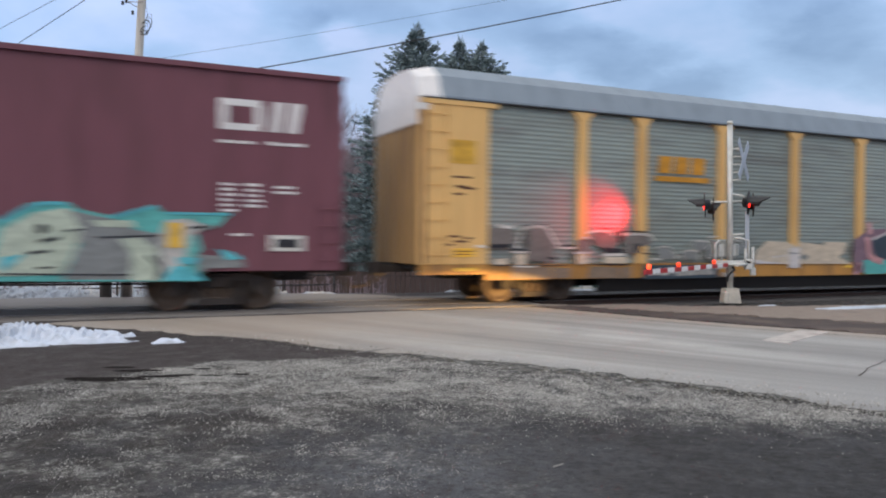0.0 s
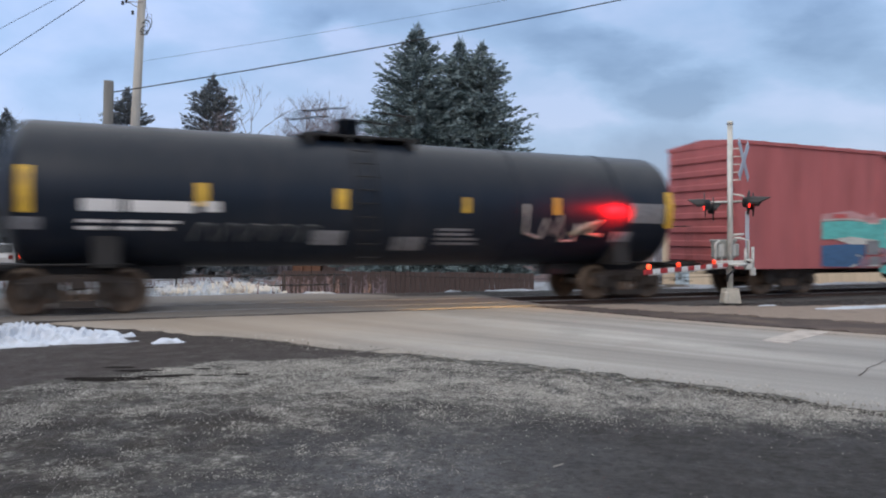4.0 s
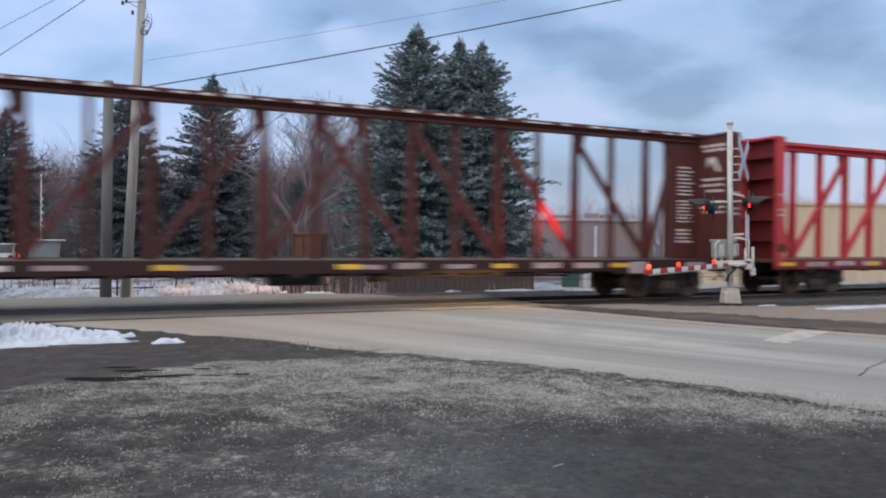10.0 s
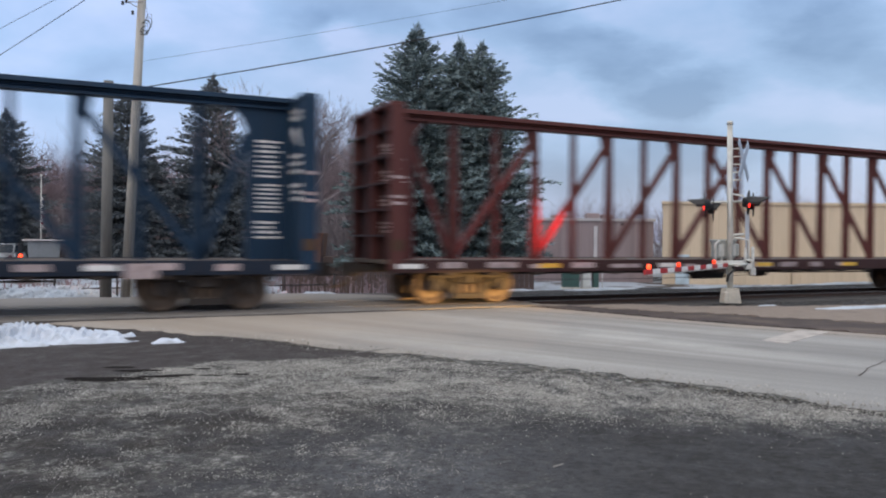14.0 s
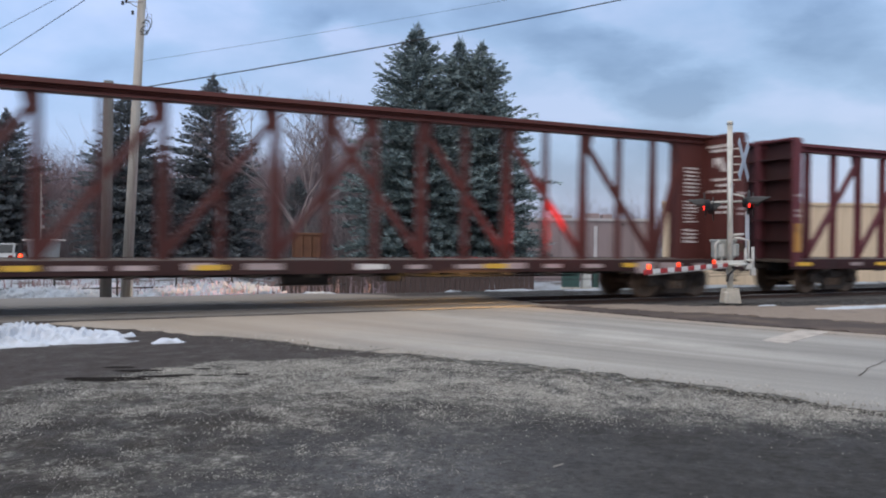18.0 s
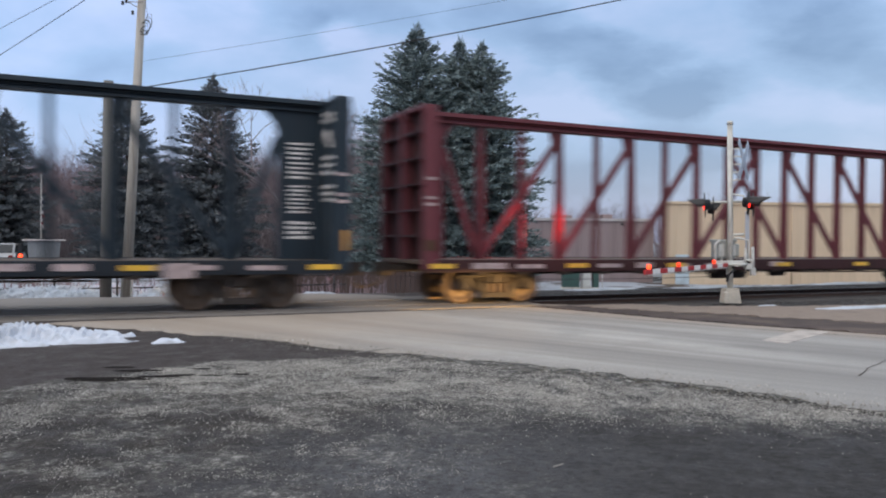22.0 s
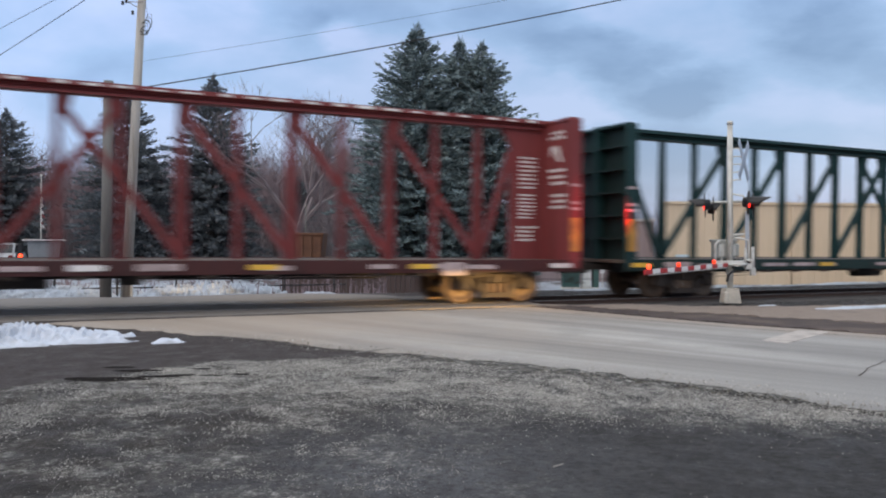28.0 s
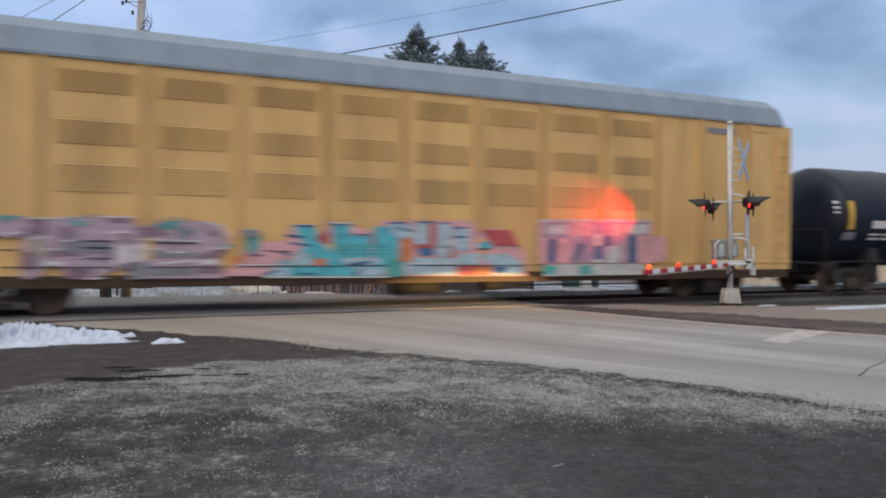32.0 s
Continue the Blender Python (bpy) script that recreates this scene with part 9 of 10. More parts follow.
wire("overhead_cable", (-8.56, 19.6, 5.22), (20.0, 19.6, 11.6), 0.42, 0.015, "black overhead cable from the pole stub")
wire("overhead_cable", (-7.98, 19.98, 6.10), (20.0, 20.0, 12.0), 0.35, 0.004, "thin overhead wire from the utility pole")
wire("overhead_cable", (-7.84, 19.98, 8.72), (-39.3, 45.0, 4.8), 0.5, 0.011, "black overhead wire to the utility pole")
wire("overhead_cable", (-7.83, 19.98, 8.98), (-39.3, 45.0, 7.9), 0.5, 0.008, "thin overhead wire to the utility pole")
wire("overhead_cable", (-34.0, 46.0, 3.7), (-17.0, 47.0, 6.0), 0.15, 0.012, "slack wire along the wood's edge")


# ---- trees ----
def spruce_mesh(name, height, radius, power, seed, material, dense=1.0, slim=0.05, gap=0.10):
    """Needle sprays on drooping whorled branches."""
    rng = np.random.RandomState(seed)
    quads, wood = [], bmesh.new()
    tube(wood, (0, 0, 0), (0, 0, height * 0.96), 0.2, 0.02, 8)
    z = height * 0.10
    while z < height * 0.99:
        f = z / height
        down = height - z
        reach = min(radius * ((1 - f) ** power), radius * 0.67) * min(1.0, down / 1.5) ** 0.6 * (0.92 + 0.10 * math.sin(z * 2.3 + seed)) + 0.06
        n_b = max(5, int((5 + 2.9 * reach) * dense))
        for b in range(n_b):
            a = 6.283 * (b + rng.uniform(-.4, .4)) / n_b + z * 7
            zb = z + rng.uniform(-.16, .16) * min(1.0, down / 1.5)
            ln = reach * (rng.uniform(0.62, 1.0) if rng.rand() < 0.88 else rng.uniform(1.0, 1.10))
            rise = 0.95 * f - 0.26 + rng.uniform(-.16, .16)
            if ln > 0.8 and rng.rand() < 0.3:
                tube(wood, (0, 0, zb), (math.cos(a) * ln * .8, math.sin(a) * ln * .8, zb + ln * .8 * rise - .06 * ln), 0.02, 0.006, 4, caps=False)
            n_s = max(3, int(ln / gap))
            for j in range(n_s):
                u = 0.15 + 0.88 * (j + rng.rand()) / n_s
                c = np.array((math.cos(a) * ln * u, math.sin(a) * ln * u, zb + ln * u * rise - 0.12 * ln * u * u + 0.10 * ln * max(0, u - 0.7) + rng.uniform(-.08, .05)))
                for side in (-1, 1, 0):
                    L = (0.26 + 0.30 * rng.rand()) * (0.6 + 0.5 * (1 - f)) * (1.15 - 0.35 * u)
                    da = a + side * rng.uniform(0.5, 1.1)
                    d = np.array((math.cos(da), math.sin(da), rng.uniform(-0.25, 0.65)))
                    d /= np.linalg.norm(d)
                    up = rng.normal(size=3) * np.array((1.0, 1.0, 0.8))
                    w = np.cross(d, up)
                    w *= slim * (0.8 + 0.5 * rng.rand()) / np.linalg.norm(w)
                    m1 = c + d * L * 0.45
                    quads.append((c, m1 + w, c + d * L, m1 - w))
        z += (0.25 if f < 0.8 else 0.17) * rng.uniform(.8, 1.2)
    # leader and upright shoots round the top
    for k in range(90):
        zz = height * rng.uniform(0.93, 1.0)
        a, o = rng.uniform(0, 6.283), rng.uniform(0, 0.35) * (height - zz + 0.15)
        c = np.array((math.cos(a) * o, math.sin(a) * o, zz))
        d = np.array((math.cos(a) * 0.35, math.sin(a) * 0.35, 1.0))
        d *= rng.uniform(0.2, 0.42) / np.linalg.norm(d)
        w = np.cross(d, rng.normal(size=3))
        w *= slim * 0.8 / np.linalg.norm(w)
        quads.append((c, c + d * 0.45 + w, c + d, c + d * 0.45 - w))
    arr = np.array(quads).reshape(-1, 3)
    me = bpy.data.meshes.new(name)
    k = len(quads)
    me.from_pydata(arr.tolist(), [], [(4 * i, 4 * i + 1, 4 * i + 2, 4 * i + 3) for i in range(k)])
    me.materials.append(material)
    return me, mesh_of(wood, "trunk", M["bark"])


def spruce(meshes, x, y, z, label, scale=1.0, turn=0.0):
    g = thing("spruce_tree", pose(x, y, z, 0, 0, turn) @ Matrix.Scale(scale, 4), label, "tree", "spruces behind the track")
    attach("crown", meshes[0], g, Matrix())
    attach("trunk", meshes[1], g, Matrix())
    return g


S_BIG = spruce_mesh("crown", 13.0, 5.7, 0.74, 3, M["needle"], 1.35, 0.032, 0.085)
S_MID = spruce_mesh("crown", 12.4, 5.1, 0.74, 8, M["needle"], 1.3, 0.032, 0.09)
S_DARK = spruce_mesh("crown", 11.2, 4.6, 0.72, 5, M["needle_dark"], 1.25, 0.036, 0.10)
spruce(S_BIG, -1.30, 36.0, -1.5, "tall blue spruce with dense layered boughs")
spruce(S_MID, 0.74, 38.2, -1.0, "tall blue spruce with a narrow top")
spruce(S_MID, 1.78, 37.2, -1.2, "tall blue spruce beside its neighbours", 0.985, 130)
spruce(S_DARK, -12.65, 42.0, -0.9, "slender dark spruce with frosted tips")
spruce(S_DARK, -16.5, 40.0, -0.9, "dark spruce behind the poles", 0.90, 80)
spruce(S_DARK, -26.2, 46.0, -0.6, "broad dark conifer at the wood's edge", 0.86, 200)
spruce(S_DARK, -10.6, 56.0, -0.9, "shorter dark spruce in the undergrowth", 0.62, 140)
spruce(S_DARK, -7.4, 58.0, -0.9, "shorter dark spruce in the undergrowth", 0.6, 250)
spruce(S_DARK, -21.5, 57.0, -0.7, "dark spruce deep in the woods", 0.72, 250)
spruce(S_DARK, -28.3, 45.0, -0.6, "broad dark conifer at the wood's edge", 0.80, 20)


def bare_tree_mesh(seed, height, spread, depth, material, low=0.25, stout=0.016, thin=0.72):
    rng = random.Random(seed)
    bm = bmesh.new()

    def grow(p, d, ln, r, lev):
        k = 2 if lev > 1 else 1
        for i in range(k):
            q = p + d * (ln / k)
            tube(bm, p, q, r, r * 0.84, 5 if lev > 2 else 3, caps=False)
            p = q
            r *= 0.84
            d = (d + Vector((rng.uniform(-.2, .2), rng.uniform(-.2, .2), rng.uniform(-.03, .14)))).normalized()
        if lev == 0:
            return
        for i in range(rng.choice((2, 3, 3)) if lev < depth else 4):
            a = rng.uniform(0, 6.283)
            tilt = rng.uniform(0.35, 0.85) * spread
            side = Vector((math.cos(a), math.sin(a), 0))
            nd = (d + side * tilt).normalized()
            grow(p, nd, ln * rng.uniform(0.62, 0.86), r * thin, lev - 1)
    grow(Vector((0, 0, -0.2)), Vector((0, 0, 1)), height * low, height * stout, depth)
    return mesh_of(bm, "limbs", material)


B1 = bare_tree_mesh(4, 9.0, 0.9, 6, M["twig"], 0.27)
B2 = bare_tree_mesh(7, 8.0, 1.0, 6, M["twig"], 0.25)
B3 = bare_tree_mesh(9, 5.0, 1.1, 6, M["brush"], 0.22)


def bare_tree(me, x, y, z, label, scale=1.0, turn=0.0, group="bare trees in the distance"):
    ob = new("bare_tree", me)
    ob.matrix_world = pose(x, y, z, 0, 0, turn) @ Matrix.Scale(scale, 4)
    return tagged(ob, label, "tree", group)


B0 = bare_tree_mesh(14, 9.0, 0.95, 7, M["twig"], 0.25, 0.020, 0.80)
bare_tree(B0, -7.7, 42.0, -0.9, "spreading leafless tree against the sky", 1.42, 40)
bare_tree(B2, -9.8, 48.0, -0.9, "leafless tree behind the brush", 0.9, 100)
bare_tree(B1, -5.6, 52.0, -0.9, "leafless tree behind the brush", 0.85, 200)


def thicket(name, x0, x1, y0, y1, z0, low, high, count, seed, material, label):
    """Dense leafless undergrowth: thin bent stems with side twigs."""
    rng = random.Random(seed)
    verts, faces = [], []

    def stem(p, d, ln, r):
        q = p + d * ln * 0.5
        d2 = (d + Vector((rng.uniform(-.25, .25), rng.uniform(-.25, .25), 0.1))).normalized()
        e = q + d2 * ln * 0.5
        a = rng.uniform(0, 6.28)
        sx, sy = Vector((math.cos(a), math.sin(a), 0)) * r, Vector((-math.sin(a), math.cos(a), 0)) * r
        b = len(verts)
        for c, k in ((p, 1.0), (q, 0.7)):
            verts.extend([tuple(c + sx * k), tuple(c + sy * k), tuple(c - (sx + sy) * k * 0.7)])
        verts.append(tuple(e))
        for i in range(3):
            j = (i + 1) % 3
            faces.append((b + i, b + j, b + 3 + j, b + 3 + i))
            faces.append((b + 3 + i, b + 3 + j, b + 6))
        return q, e
    for _ in range(count):
        x, y = rng.uniform(x0, x1), rng.uniform(y0, y1)
        ht = rng.uniform(low, high) * (0.8 + 0.35 * noise.noise((x * 0.25, y * 0.2, seed)))
        q, e = stem(Vector((x, y, z0)), Vector((rng.uniform(-.18, .18), rng.uniform(-.18, .18), 1)).normalized(), ht, rng.uniform(.02, .045))
        for k in range(5):
            s0 = q.lerp(e, rng.random())
            a = rng.uniform(0, 6.28)
            stem(s0, Vector((math.cos(a), math.sin(a), rng.uniform(.4, 1.4))).normalized(), ht * rng.uniform(.15, .34), rng.uniform(.010, .02))
    me = bpy.data.meshes.new(name)
    me.from_pydata(verts, [], faces)
    me.materials.append(material)
    tagged(new(name, me), label, "brush", kind="stuff")


thicket("thicket", -60, -3.0, 56, 76, -0.8, 6.0, 11.0, 8000, 5, M["brush"], "dense leafless red-brown woods edge")
thicket("thicket", -45, -4.0, 50, 58, -0.8, 2.5, 5.5, 3500, 6, M["twig"], "low leafless undergrowth")
M["far_twig"] = mat("pinkish_far_twigs", (0.215, 0.175, 0.185), rough=0.9, vary=0.3, scale=5)
thicket("thicket", -17.0, -3.0, 60, 74, -0.8, 8.0, 12.5, 3200, 15, M["far_twig"], "tall pinkish-grey leafless woods")
thicket("thicket", -60, -20.0, 58, 74, -0.8, 7.0, 11.0, 3600, 16, M["brush"], "tall leafless woods behind the yard")
thicket("thicket", -16.0, -2.0, 23.5, 29.5, -0.5, 0.3, 1.0, 260, 8, M["brush"], "dead weeds standing in the snow behind the track")
thicket("thicket", 4.0, 70.0, 84, 110, -1.0, 5.0, 8.5, 2600, 7, M["twig"], "far grey leafless woods beyond the buildings")
rng = random.Random(21)
for i in range(26):
    x = -42 + i * 1.55 + rng.uniform(-.6, .6)
    bare_tree((B3, B2, B3, B1)[i % 4], x, rng.uniform(56, 70), -0.8, "leafless brush at the wood's edge", rng.uniform(0.75, 1.0) * (1.15 if i % 4 in (0, 2) else 0.72), rng.uniform(0, 360))
for i in range(20):
    x = 5 + i * 2.9 + rng.uniform(-1, 1)
    bare_tree((B2, B1)[i % 2], x, rng.uniform(82, 105), -1.0, "far leafless tree beyond the buildings", rng.uniform(0.72, 1.0) * (1.0 if x < 36 else 1.3), rng.uniform(0, 360))


# ---- buildings and yard behind the track ----
def building(name, x0, x1, y0, y1, z0, z1, wall_mat, label, seams, trim):
    g = thing(name, pose(x0, y0, z0), label, "building")
    h, w, d = z1 - z0, x1 - x0, y1 - y0
    bm = bmesh.new()
    slant = d * x0 / y0 * 1.02 if x0 > 5 else 0.0
    prism(bm, [(0, 0), (w, 0), (w, d), (slant, d)], 0, h, "z")
    part("wall", bm, wall_mat, g)
    k = int(w / seams)
    bm = bmesh.new()
    prism(bm, [(0.01, -0.003), (0.04, -0.016), (w / k - 0.04, -0.016), (w / k - 0.01, -0.003)], 0.03, h - 0.03, "z")
    first = part("siding_panel", bm, wall_mat, g, at=Matrix())
    for i in range(1, k):
        share("siding_panel", first, g, pose(w * i / k, 0, 0))
    bm = bmesh.new()
    prism(bm, [(-0.12, -0.14), (w + 0.12, -0.14), (w + 0.12, d + 0.12), (slant - 0.1, d + 0.12)], h - 0.02, h + 0.16, "z")
    part("roof", bm, trim, g, "flat roof with pale metal edge")
    return g


tan = building("warehouse", 14.3, 44.0, 50.0, 66.0, -1.3, 4.05, M["tan_wall"], "long tan metal-sided warehouse", 0.9, M["tan_wall"])
bm = bmesh.new()
bbox(bm, 0.85, 1.75, -0.06, 0.02, 0, 2.05, 0.01)
door = part("door", bm, M["door_pale"], tan, "pale blue steel door")
bm = bmesh.new()
bbox(bm, 1.58, 1.68, -0.11, -0.06, 0.95, 1.05, 0.01)
part("handle", bm, M["galv"], door)
for x in (8.4, 19.2):
    bm = bmesh.new()
    tube(bm, (x, -0.1, 0), (x, -0.1, 5.2), 0.05, 0.05, 8)
    part("downpipe", bm, M["tan_wall"], tan)
mauve = building("workshop", -3.0, 14.25, 52.0, 64.0, -1.3, 2.95, M["mauve_wall"], "low mauve-brown workshop with a pale roof edge", 1.2, M["trim"])
for x, w, h in ((13.0, 0.9, 0.42), (14.1, 0.7, 0.35), (10.6, 1.4, 0.28)):
    bm = bmesh.new()
    bbox(bm, x, x + w, 1.5, 2.5, 4.40, 4.40 + h, 0.03)
    part("roof_unit", bm, M["mauve_wall"], mauve, "boxy roof ventilator")
bm = bmesh.new()
tube(bm, (15.3, -0.1, 3.9), (15.0, -0.5, 4.0), 0.03, 0.03, 6)
lathe(bm, [(0.03, 0), (0.10, -0.02), (0.16, -0.14)], 12, "z", (15.0, -0.55, 4.1))
part("wall_lamp", bm, M["signal_black"], mauve)
bm = bmesh.new()
bbox(bm, 13.2, 13.45, -0.06, 0.0, 0, 3.9, 0.01)
part("pilaster", bm, M["trim"], mauve)


def cabinet(x, y, w, h, material, label):
    g = thing("utility_cabinet", pose(x, y, -1.2), label, "utility cabinet", "cabinets by the workshop")
    bm = bmesh.new()
    bbox(bm, 0, w, 0, 0.6, 0.08, h, 0.03)
    part("body", bm, material, g)
    bm = bmesh.new()
    bbox(bm, -0.03, w + 0.03, -0.03, 0.63, h, h + 0.06, 0.02)
    part("lid", bm, material, g)
    bm = bmesh.new()
    bbox(bm, 0.06, w - 0.06, -0.012, 0, 0.2, h - 0.1, 0.006)
    part("door", bm, material, g)
    bm = bmesh.new()
    bbox(bm, -0.05, w + 0.05, -0.05, 0.65, 0, 0.1, 0.02)
    part("plinth", bm, M["concrete"], g)


cabinet(6.9, 44.0, 0.95, 1.35, M["util_green"], "green electrical cabinet on a concrete plinth")
cabinet(8.05, 44.2, 0.5, 1.5, M["galv"], "narrow grey meter cabinet")
cabinet(8.7, 44.2, 0.3, 1.25, M["util_green"], "slim green pedestal cabinet")
g = thing("sign_post", pose(8.95, 43.0, -1.2), "small white sign on a thin steel post", "sign")
bm = bmesh.new()
tube(bm, (0, 0, 0), (0, 0, 1.3), 0.025, 0.025, 8)
part("post", bm, M["galv"], g)
bm = bmesh.new()
bbox(bm, -0.13, 0.13, -0.035, -0.025, 1.0, 1.3, 0.004)
part("plate", bm, M["gate_white"], g)

# low brown board fence behind the crossing
fence = thing("board_fence", pose(-6.5, 31.0, -1.2), "low dark brown board fence", "fence")
bm = bmesh.new()
bbox(bm, 0, 0.19, -0.02, 0.02, 0.04, 1.45, 0.008)
first = part("board", bm, M["fence"], fence, at=pose(0, 0, 0))
for i in range(1, 51):
    share("board", first, fence, pose(0.2 * i, random.uniform(-.006, .006), random.uniform(-.02, .02)))
for z in (0.4, 1.1):
    bm = bmesh.new()
    bbox(bm, 0, 10.2, 0.02, 0.08, z, z + 0.1, 0.01)
    part("rail", bm, M["fence"], fence)

skip = thing("dumpster", pose(-7.75, 39.6, -1.1) @ Matrix.Diagonal((0.66, 1, 1, 1)), "rust-brown steel dumpster with an open body", "dumpster")
bm = bmesh.new()
prism(bm, [(0, 0.15), (2.0, 0.15), (2.35, 2.9), (-0.1, 2.9), (-0.1, 2.75), (0.05, 0.2)], 0, 1.6)
part("body", bm, M["rust"], skip)
for x in (0.0, 0.7, 1.4, 2.1):
    bm = bmesh.new()
    bbox(bm, x, x + 0.09, -0.07, 0.0, 0.2, 2.8, 0.01)
    part("rib", bm, M["rust"], skip)
bm = bmesh.new()
bbox(bm, -0.14, 2.4, -0.08, 1.68, 2.82, 2.95, 0.02)
part("rim", bm, M["rust"], skip)
bm = bmesh.new()
bbox(bm, 2.3, 3.3, 0.1, 1.5, 0, 1.75, 0.03)
part("step_box", bm, M["fence"], skip)
pole = thing("marker_pole", pose(-7.15, 39.9, -1.1), "thin white marker pole", "pole")
bm = bmesh.new()
tube(bm, (0, 0, 0), (0, 0, 4.5), 0.034, 0.03, 8)
part("shaft", bm, M["pole_grey"], pole)

flag = thing("flagpole", pose(-22.8, 43.5, -0.7), "white flagpole with a limp striped flag", "flagpole")
bm = bmesh.new()
tube(bm, (0, 0, 0), (0, 0, 5.6), 0.04, 0.022, 8)
lathe(bm, [(0.01, 5.6), (0.06, 5.64), (0.06, 5.7), (0.01, 5.74)], 8, "z")
part("shaft", bm, M["galv"], flag)
flag_cloth = [mat("faded_flag_" + word, col, rough=0.9, vary=0.2) for word, col in (("white", (0.45, 0.44, 0.45)), ("red", (0.20, 0.05, 0.055)), ("navy", (0.05, 0.06, 0.10)))]
for i in range(9):
    bm = bmesh.new()
    z = 4.5 - 0.20 * i
    x0 = 0.03 + 0.05 * math.sin(i * 1.7)
    prism(bm, [(x0, z), (x0 + 0.10, z - 0.10), (x0 + 0.08 + 0.03 * (i % 3), z - 0.22), (x0 - 0.01, z - 0.15)], -0.03 + 0.02 * (i % 2), 0.02 + 0.02 * (i % 2))
    part("stripe", bm, flag_cloth[2 if i in (1, 3) else i % 2], flag)


def parked_car(x, y, z, turn):
    g = thing("parked_car", pose(x, y, z, 0, 0, turn), "pale silver car parked behind the track", "car")
    bm = bmesh.new()
    prism(bm, [(-2.2, 0.35), (2.2, 0.35), (2.25, 0.75), (2.0, 0.95), (1.1, 1.02), (-2.1, 1.02), (-2.28, 0.8)], -0.88, 0.88)
    part("body", bm, M["car_white"], g)
    bm = bmesh.new()
    prism(bm, [(-2.0, 1.0), (1.1, 1.0), (0.4, 1.52), (-1.5, 1.54)], -0.78, 0.78)
    cabin = part("cabin", bm, M["car_white"], g)
    for y0 in (-0.792, 0.782):
        bm = bmesh.new()
        prism(bm, [(-1.7, 1.06), (0.8, 1.06), (0.28, 1.46), (-1.4, 1.46)], y0, y0 + 0.01)
        part("window", bm, M["glass_dark"], cabin)
    bm = bmesh.new()
    prism(bm, [(-2.02, 1.05), (-1.95, 1.05), (-1.52, 1.48), (-1.60, 1.48)], -0.7, 0.7)
    part("rear_window", bm, M["glass_dark"], cabin)
    for xx in (-1.35, 1.4):
        for yy in (-0.8, 0.8):
            bm = bmesh.new()
            lathe(bm, [(0.18, -0.1), (0.32, -0.1), (0.32, 0.1), (0.18, 0.1)], 18, "y", (xx, yy, 0.32))
            part("wheel", bm, M["rubber"], g)
    for yy in (-0.7, 0.62):
        bm = bmesh.new()
        bbox(bm, -2.31, -2.2, yy - 0.06, yy + 0.14, 0.72, 0.92, 0.02)
        part("tail_lamp", bm, M["lens_off"], g)


parked_car(-24.2, 42.2, -0.40, 112)
trailer = thing("box_trailer", pose(-21.95, 40.5, -0.6, 0, 0, 28), "small pale grey box trailer with an overhanging roof", "trailer")
bm = bmesh.new()
prism(bm, [(0.1, 0.45), (1.45, 0.45), (1.6, 1.9), (0.0, 1.9)], 0, 2.4)
part("body", bm, M["trailer_grey"], trailer)
bm = bmesh.new()
bbox(bm, -0.25, 1.85, -0.15, 2.5, 1.88, 1.96, 0.02)
part("roof", bm, M["trim"], trailer)
for xx in (0.1, 1.45):
    bm = bmesh.new()
    lathe(bm, [(0.15, -0.09), (0.3, -0.09), (0.3, 0.09), (0.15, 0.09)], 16, "x", (xx, 1.2, 0.3))
    part("wheel", bm, M["rubber"], trailer)

bm = bmesh.new()
bbox(bm, -0.42, -0.20, -0.05, 0.10, 0.3, 1.75, 0.03)
part("hitch_post", bm, M["signal_black"], trailer)
bm = bmesh.new()
lathe(bm, [(0.02, -0.10), (0.11, -0.09), (0.12, -0.05), (0.02, -0.04)], 14, "y", (-0.31, 0, 1.09))
part("tail_lamp", bm, M["lamp_orange"], trailer, "lit red tail lamp")

# post-and-rail fence of tubes along the far side of the track
rail_fence = thing("tube_fence", on_track(-6, -7.5, -0.35), "low dark tubular rail fence in the snow", "fence")
bm = bmesh.new()
tube(bm, (0, 0, -0.2), (0, 0, 0.75), 0.03, 0.03, 8)
first = part("post", bm, M["signal_black"], rail_fence, at=Matrix())
for i in range(1, 9):
    share("post", first, rail_fence, pose(1.7 * i, 0, 0))
for z in (0.35, 0.68):
    bm = bmesh.new()
    pipe(bm, [(-6, 0, z), (14, 0, z)], 0.025, 6)
    part("rail", bm, M["signal_black"], rail_fence)

# guy wires low behind the mast
wire("guy_wire", tuple(on_track(15.5, -4.0, 0.55).translation), tuple(on_track(34, -5, 0.9).translation), 0.3, 0.012, "slack black wire behind the track")
wire("guy_wire", tuple(on_track(8, -4.5, 0.45).translation), tuple(on_track(24, -4.8, 0.30).translation), 0.15, 0.012, "slack black wire behind the track")


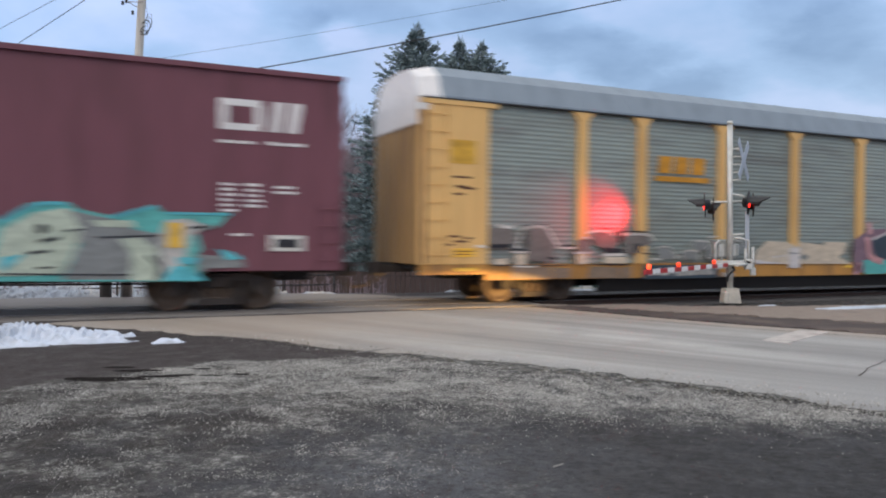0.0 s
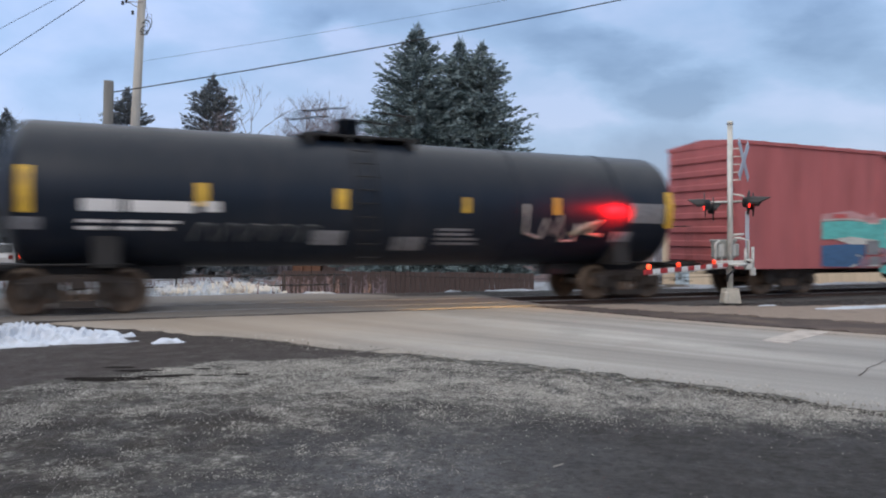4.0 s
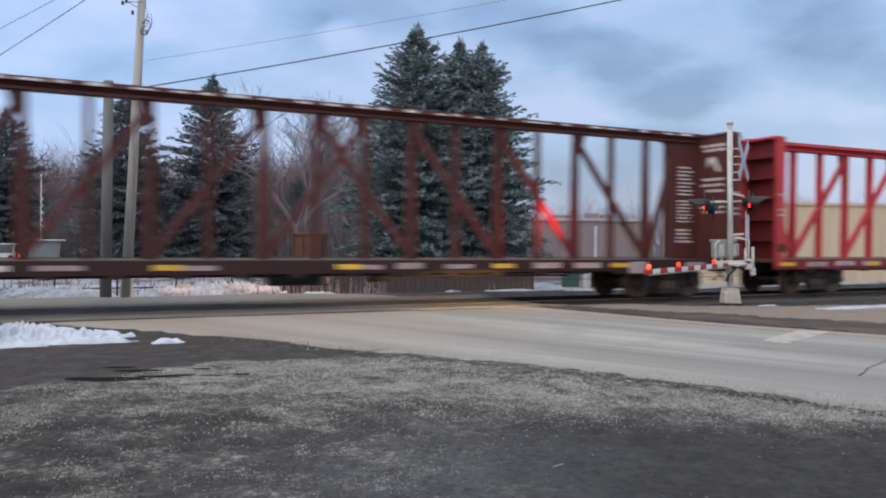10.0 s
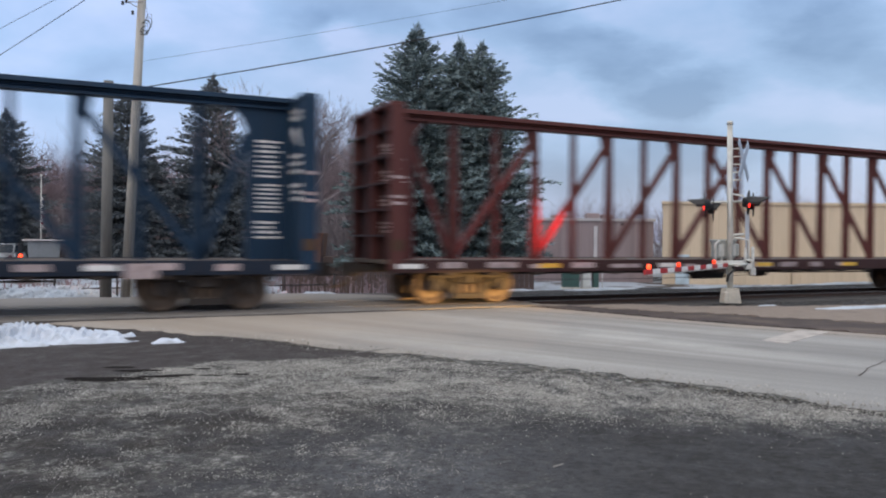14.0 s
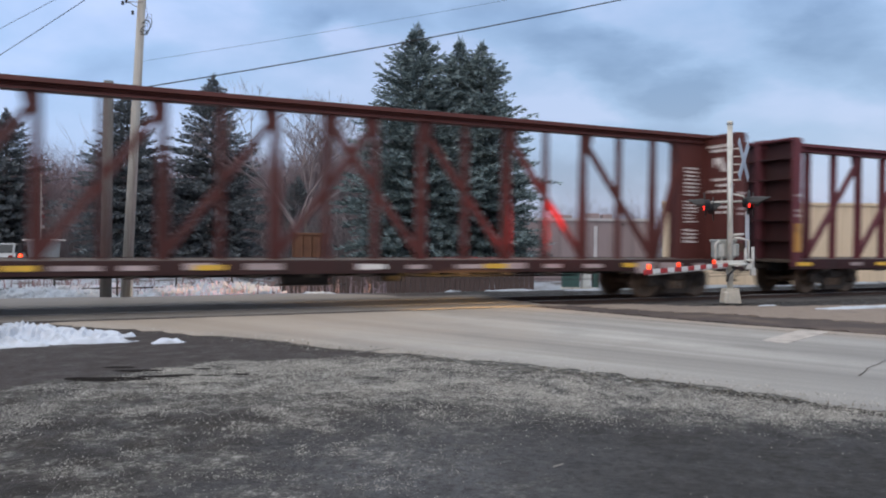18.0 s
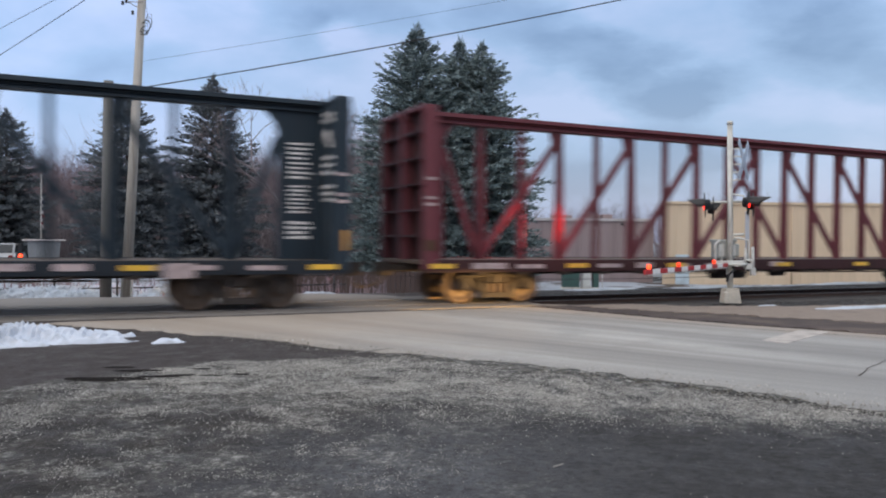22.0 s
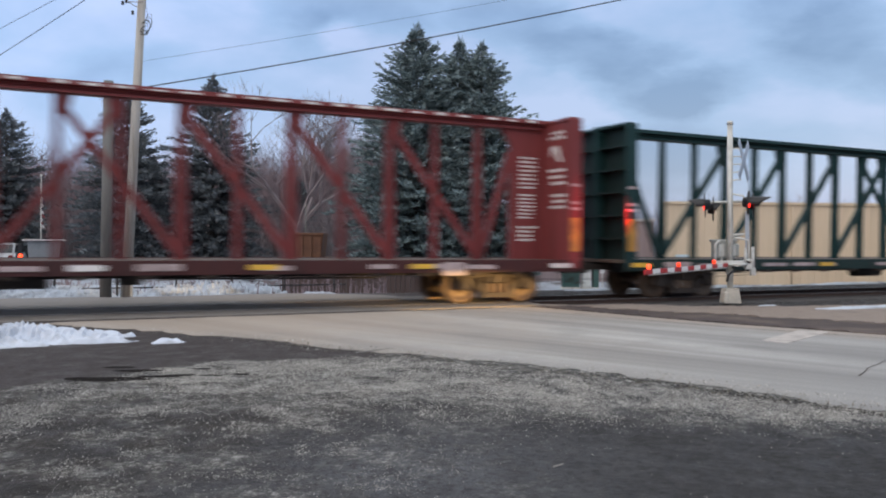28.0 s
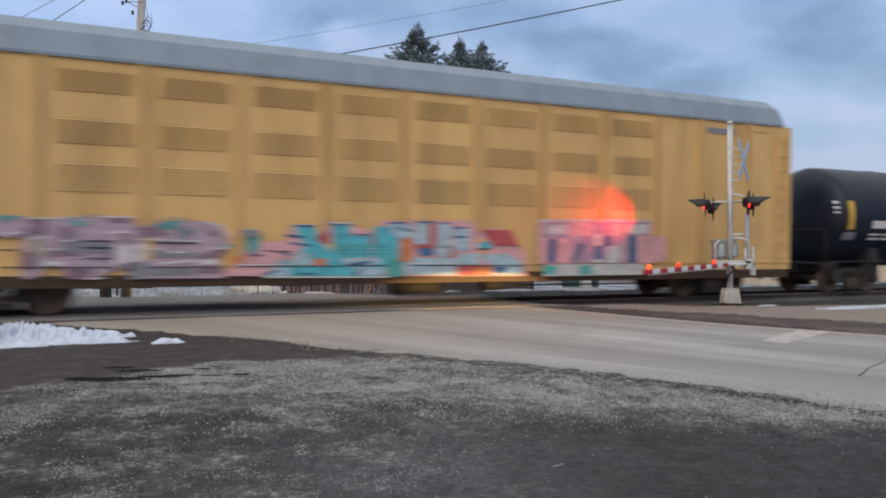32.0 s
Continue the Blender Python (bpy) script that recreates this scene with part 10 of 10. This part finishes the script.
# ---- gravel, straw and litter on the lot ----
def scatter():
    rng = random.Random(77)
    verts, faces = [], []
    count = 0
    while count < 110000:
        y = 4.2 + 8.2 * rng.random() ** 1.2
        x = rng.uniform(-0.66, 0.70) * y
        edge = -0.547 * (x - 4.24) - 0.837 * (y - 7.3)
        if edge < 0.02 or (x < 0.3 and max(y - 1.07 * x - 12.75, y - 0.267 * x - 10.515) + 0.3 * noise.noise((x * 2, y * 2, 6)) > 0.05):
            continue
        clump = smooth(0.0, 0.4, noise.noise((x * 1.2, y * 1.8, 4)) + 0.6 * noise.noise((x * 3.7, y * 5, 9)) + 0.25 * noise.noise((x * 9, y * 12, 5)))
        keep = 0.002 + 1.5 * math.exp(-((edge / max(0.7, 2.8 - 0.5 * x) - 0.42) / 0.38) ** 2) * (0.30 + 0.70 * clump) * smooth(-4.6, -2.8, x) + (0.02 + 0.30 * clump) * smooth(0.6, -1.4, x) * smooth(0.5, 1.2, edge)
        if keep < rng.random():
            continue
        r = (0.30 + 0.06 * y) * rng.choice((0.0025, 0.003, 0.003, 0.004, 0.004, 0.005, 0.006, 0.009)) * rng.uniform(.7, 1.3)
        z = ground_z(x, y) + r * 0.25
        b = len(verts)
        tw = rng.uniform(0, 6.28)
        for i in range(5):
            a = tw + 6.283 * i / 5
            verts.append((x + math.cos(a) * r * rng.uniform(.75, 1.35), y + math.sin(a) * r * rng.uniform(.75, 1.35), z - r * 0.3))
        for i in range(5):
            a = tw + 6.283 * i / 5 + 0.3
            verts.append((x + math.cos(a) * r * rng.uniform(.5, .8), y + math.sin(a) * r * rng.uniform(.5, .8), z + r * rng.uniform(.35, .75)))
        for i in range(5):
            faces.append((b + i, b + (i + 1) % 5, b + 5 + (i + 1) % 5, b + 5 + i))
        faces.append(tuple(b + 5 + i for i in range(5)))
        count += 1
    me = bpy.data.meshes.new("gravel")
    me.from_pydata(verts, [], faces)
    me.materials.append(M["stone"])
    tagged(new("gravel", me), "loose pale gravel strewn over the dark lot", "gravel", kind="stuff")
    verts, faces = [], []
    for _ in range(1500):
        if rng.random() < 0.55:
            f = rng.random()
            x, y = 4.24 + (-2.73 - 4.24) * f + rng.gauss(0, .18), 7.3 + (11.85 - 7.3) * f + rng.gauss(0, .15)
            ln = rng.uniform(.03, .10)
        else:
            s, w = rng.uniform(10, 26), rng.uniform(2.6, 5.5)
            x, y = track_xy(s, w)
            ln = rng.uniform(.05, .16)
        z = ground_z(x, y) + 0.01
        a = rng.uniform(0, 6.28)
        dx, dy = math.cos(a) * 0.006, math.sin(a) * 0.006
        lx, ly = rng.uniform(-1, 1) * ln, rng.uniform(-1, 1) * ln
        b = len(verts)
        verts += [(x - dx, y - dy, z), (x + dx, y + dy, z), (x + lx, y + ly, z + ln * rng.uniform(.1, .6))]
        faces.append((b, b + 1, b + 2))
    me = bpy.data.meshes.new("dead_grass")
    me.from_pydata(verts, [], faces)
    me.materials.append(M["grass"])
    tagged(new("dead_grass", me), "sparse dead straw along the road's edge", "grass", kind="stuff")


scatter()


def crumbs():
    """Broken asphalt, clods and spilt gravel along the ragged edge of the road."""
    rng = random.Random(31)
    for name, count, spread, shift, sizes, material, label in (
            ("asphalt_crumbs", 3000, 0.05, 0.17, (0.005, 0.007, 0.009, 0.012), mat("broken_asphalt", (0.042, 0.038, 0.036), rough=0.95, vary=0.5, per="island"), "dark broken asphalt along the road's edge"),
            ("spilt_gravel", 2600, 0.16, -0.02, (0.004, 0.005, 0.007, 0.010), M["stone"], "pale gravel spilt onto the road")):
        verts, faces = [], []
        pts = NEAR_EDGE[1:9]
        lens = [math.dist(p, q) for p, q in zip(pts, pts[1:])]
        done = 0
        while done < count:
            i = rng.choices(range(len(lens)), lens)[0]
            f = rng.random()
            x, y = pts[i][0] + (pts[i + 1][0] - pts[i][0]) * f, pts[i][1] + (pts[i + 1][1] - pts[i][1]) * f
            g = 0.5 + noise.noise((x * 1.7, y * 1.7, 2)) + 0.5 * noise.noise((x * 6, y * 6, 3))
            if rng.random() > g:
                continue
            d = shift + rng.gauss(0, spread) * (0.5 + g)
            x, y = x - 0.55 * d, y - 0.83 * d
            r = rng.choice(sizes) * rng.uniform(.7, 1.3)
            z = max(ground_z(x, y), 0.004 if d < 0 else -0.03) - 0.002
            b0, tw = len(verts), rng.uniform(0, 6.28)
            for k in range(5):
                a = tw + 1.2566 * k
                verts.append((x + math.cos(a) * r * rng.uniform(.8, 1.6), y + math.sin(a) * r * rng.uniform(.8, 1.6), z - r * .3))
            for k in range(5):
                a = tw + 1.2566 * k + 0.3
                verts.append((x + math.cos(a) * r * rng.uniform(.4, .9), y + math.sin(a) * r * rng.uniform(.4, .9), z + r * rng.uniform(.25, .6)))
            for k in range(5):
                faces.append((b0 + k, b0 + (k + 1) % 5, b0 + 5 + (k + 1) % 5, b0 + 5 + k))
            faces.append(tuple(b0 + 5 + k for k in range(5)))
            done += 1
        me = bpy.data.meshes.new(name)
        me.from_pydata(verts, [], faces)
        me.materials.append(material)
        tagged(new(name, me), label, "gravel", kind="stuff")


crumbs()
for x, y, ln, turn, r in ((0.82, 5.33, 0.085, 25, 0.007), (-1.0, 10.75, 0.45, 35, 0.009), (-0.85, 10.9, 0.3, 15, 0.007)):
    bm = bmesh.new()
    tube(bm, (-ln / 2, 0, 0), (ln / 2, 0, 0.01), r, r * 0.6, 6)
    single("stick", bm, M["wood_stick"], pose(x, y, ground_z(x, y) + r + 0.012, 0, 0, turn), "short weathered stick lying on the lot", "stick", "sticks")


# ---- what moves ----
def train_way(t):
    u = t / 32.0
    return 490.669 * u - 6.874 * u * u + 5.135 * u ** 3


def motions():
    times = [0, 4, 8, 12, 16, 20, 24, 28, 32]
    for car, c0 in CARS:
        walk(car, [(t, TRK @ pose(c0 - train_way(t), 0, 0)) for t in times])
        for bogie in [o for o in car.children if o.name.split(".")[0] == "truck"]:
            for ws in [o for o in bogie.children if o.name.split(".")[0] == "wheelset"]:
                home = ws.matrix_basis.translation.copy()
                s0 = c0 + bogie.matrix_basis.translation.x + home.x
                # the wheels roll on each frame while they pass the crossing
                f0 = max(0, min(960, int((s0 - 32) / 15.3 * 30)))
                f1 = max(0, min(960, int((s0 + 15) / 15.3 * 30)))
                rows = []
                for f in [0] * (f0 > 0) + list(range(f0, f1 + 1)) + [960] * (f1 < 960):
                    g = max(f0, min(f1, f))
                    ang = -math.degrees((train_way(g / 30) - train_way(f0 / 30)) / WHEEL_R)
                    rows.append((f / 30, pose(home.x, home.y, home.z, 0, math.fmod(ang, 360.0), 0)))
                if len(rows) == 1:
                    rows.append((32.0, rows[0][1]))
                walk(ws, rows)


motions()
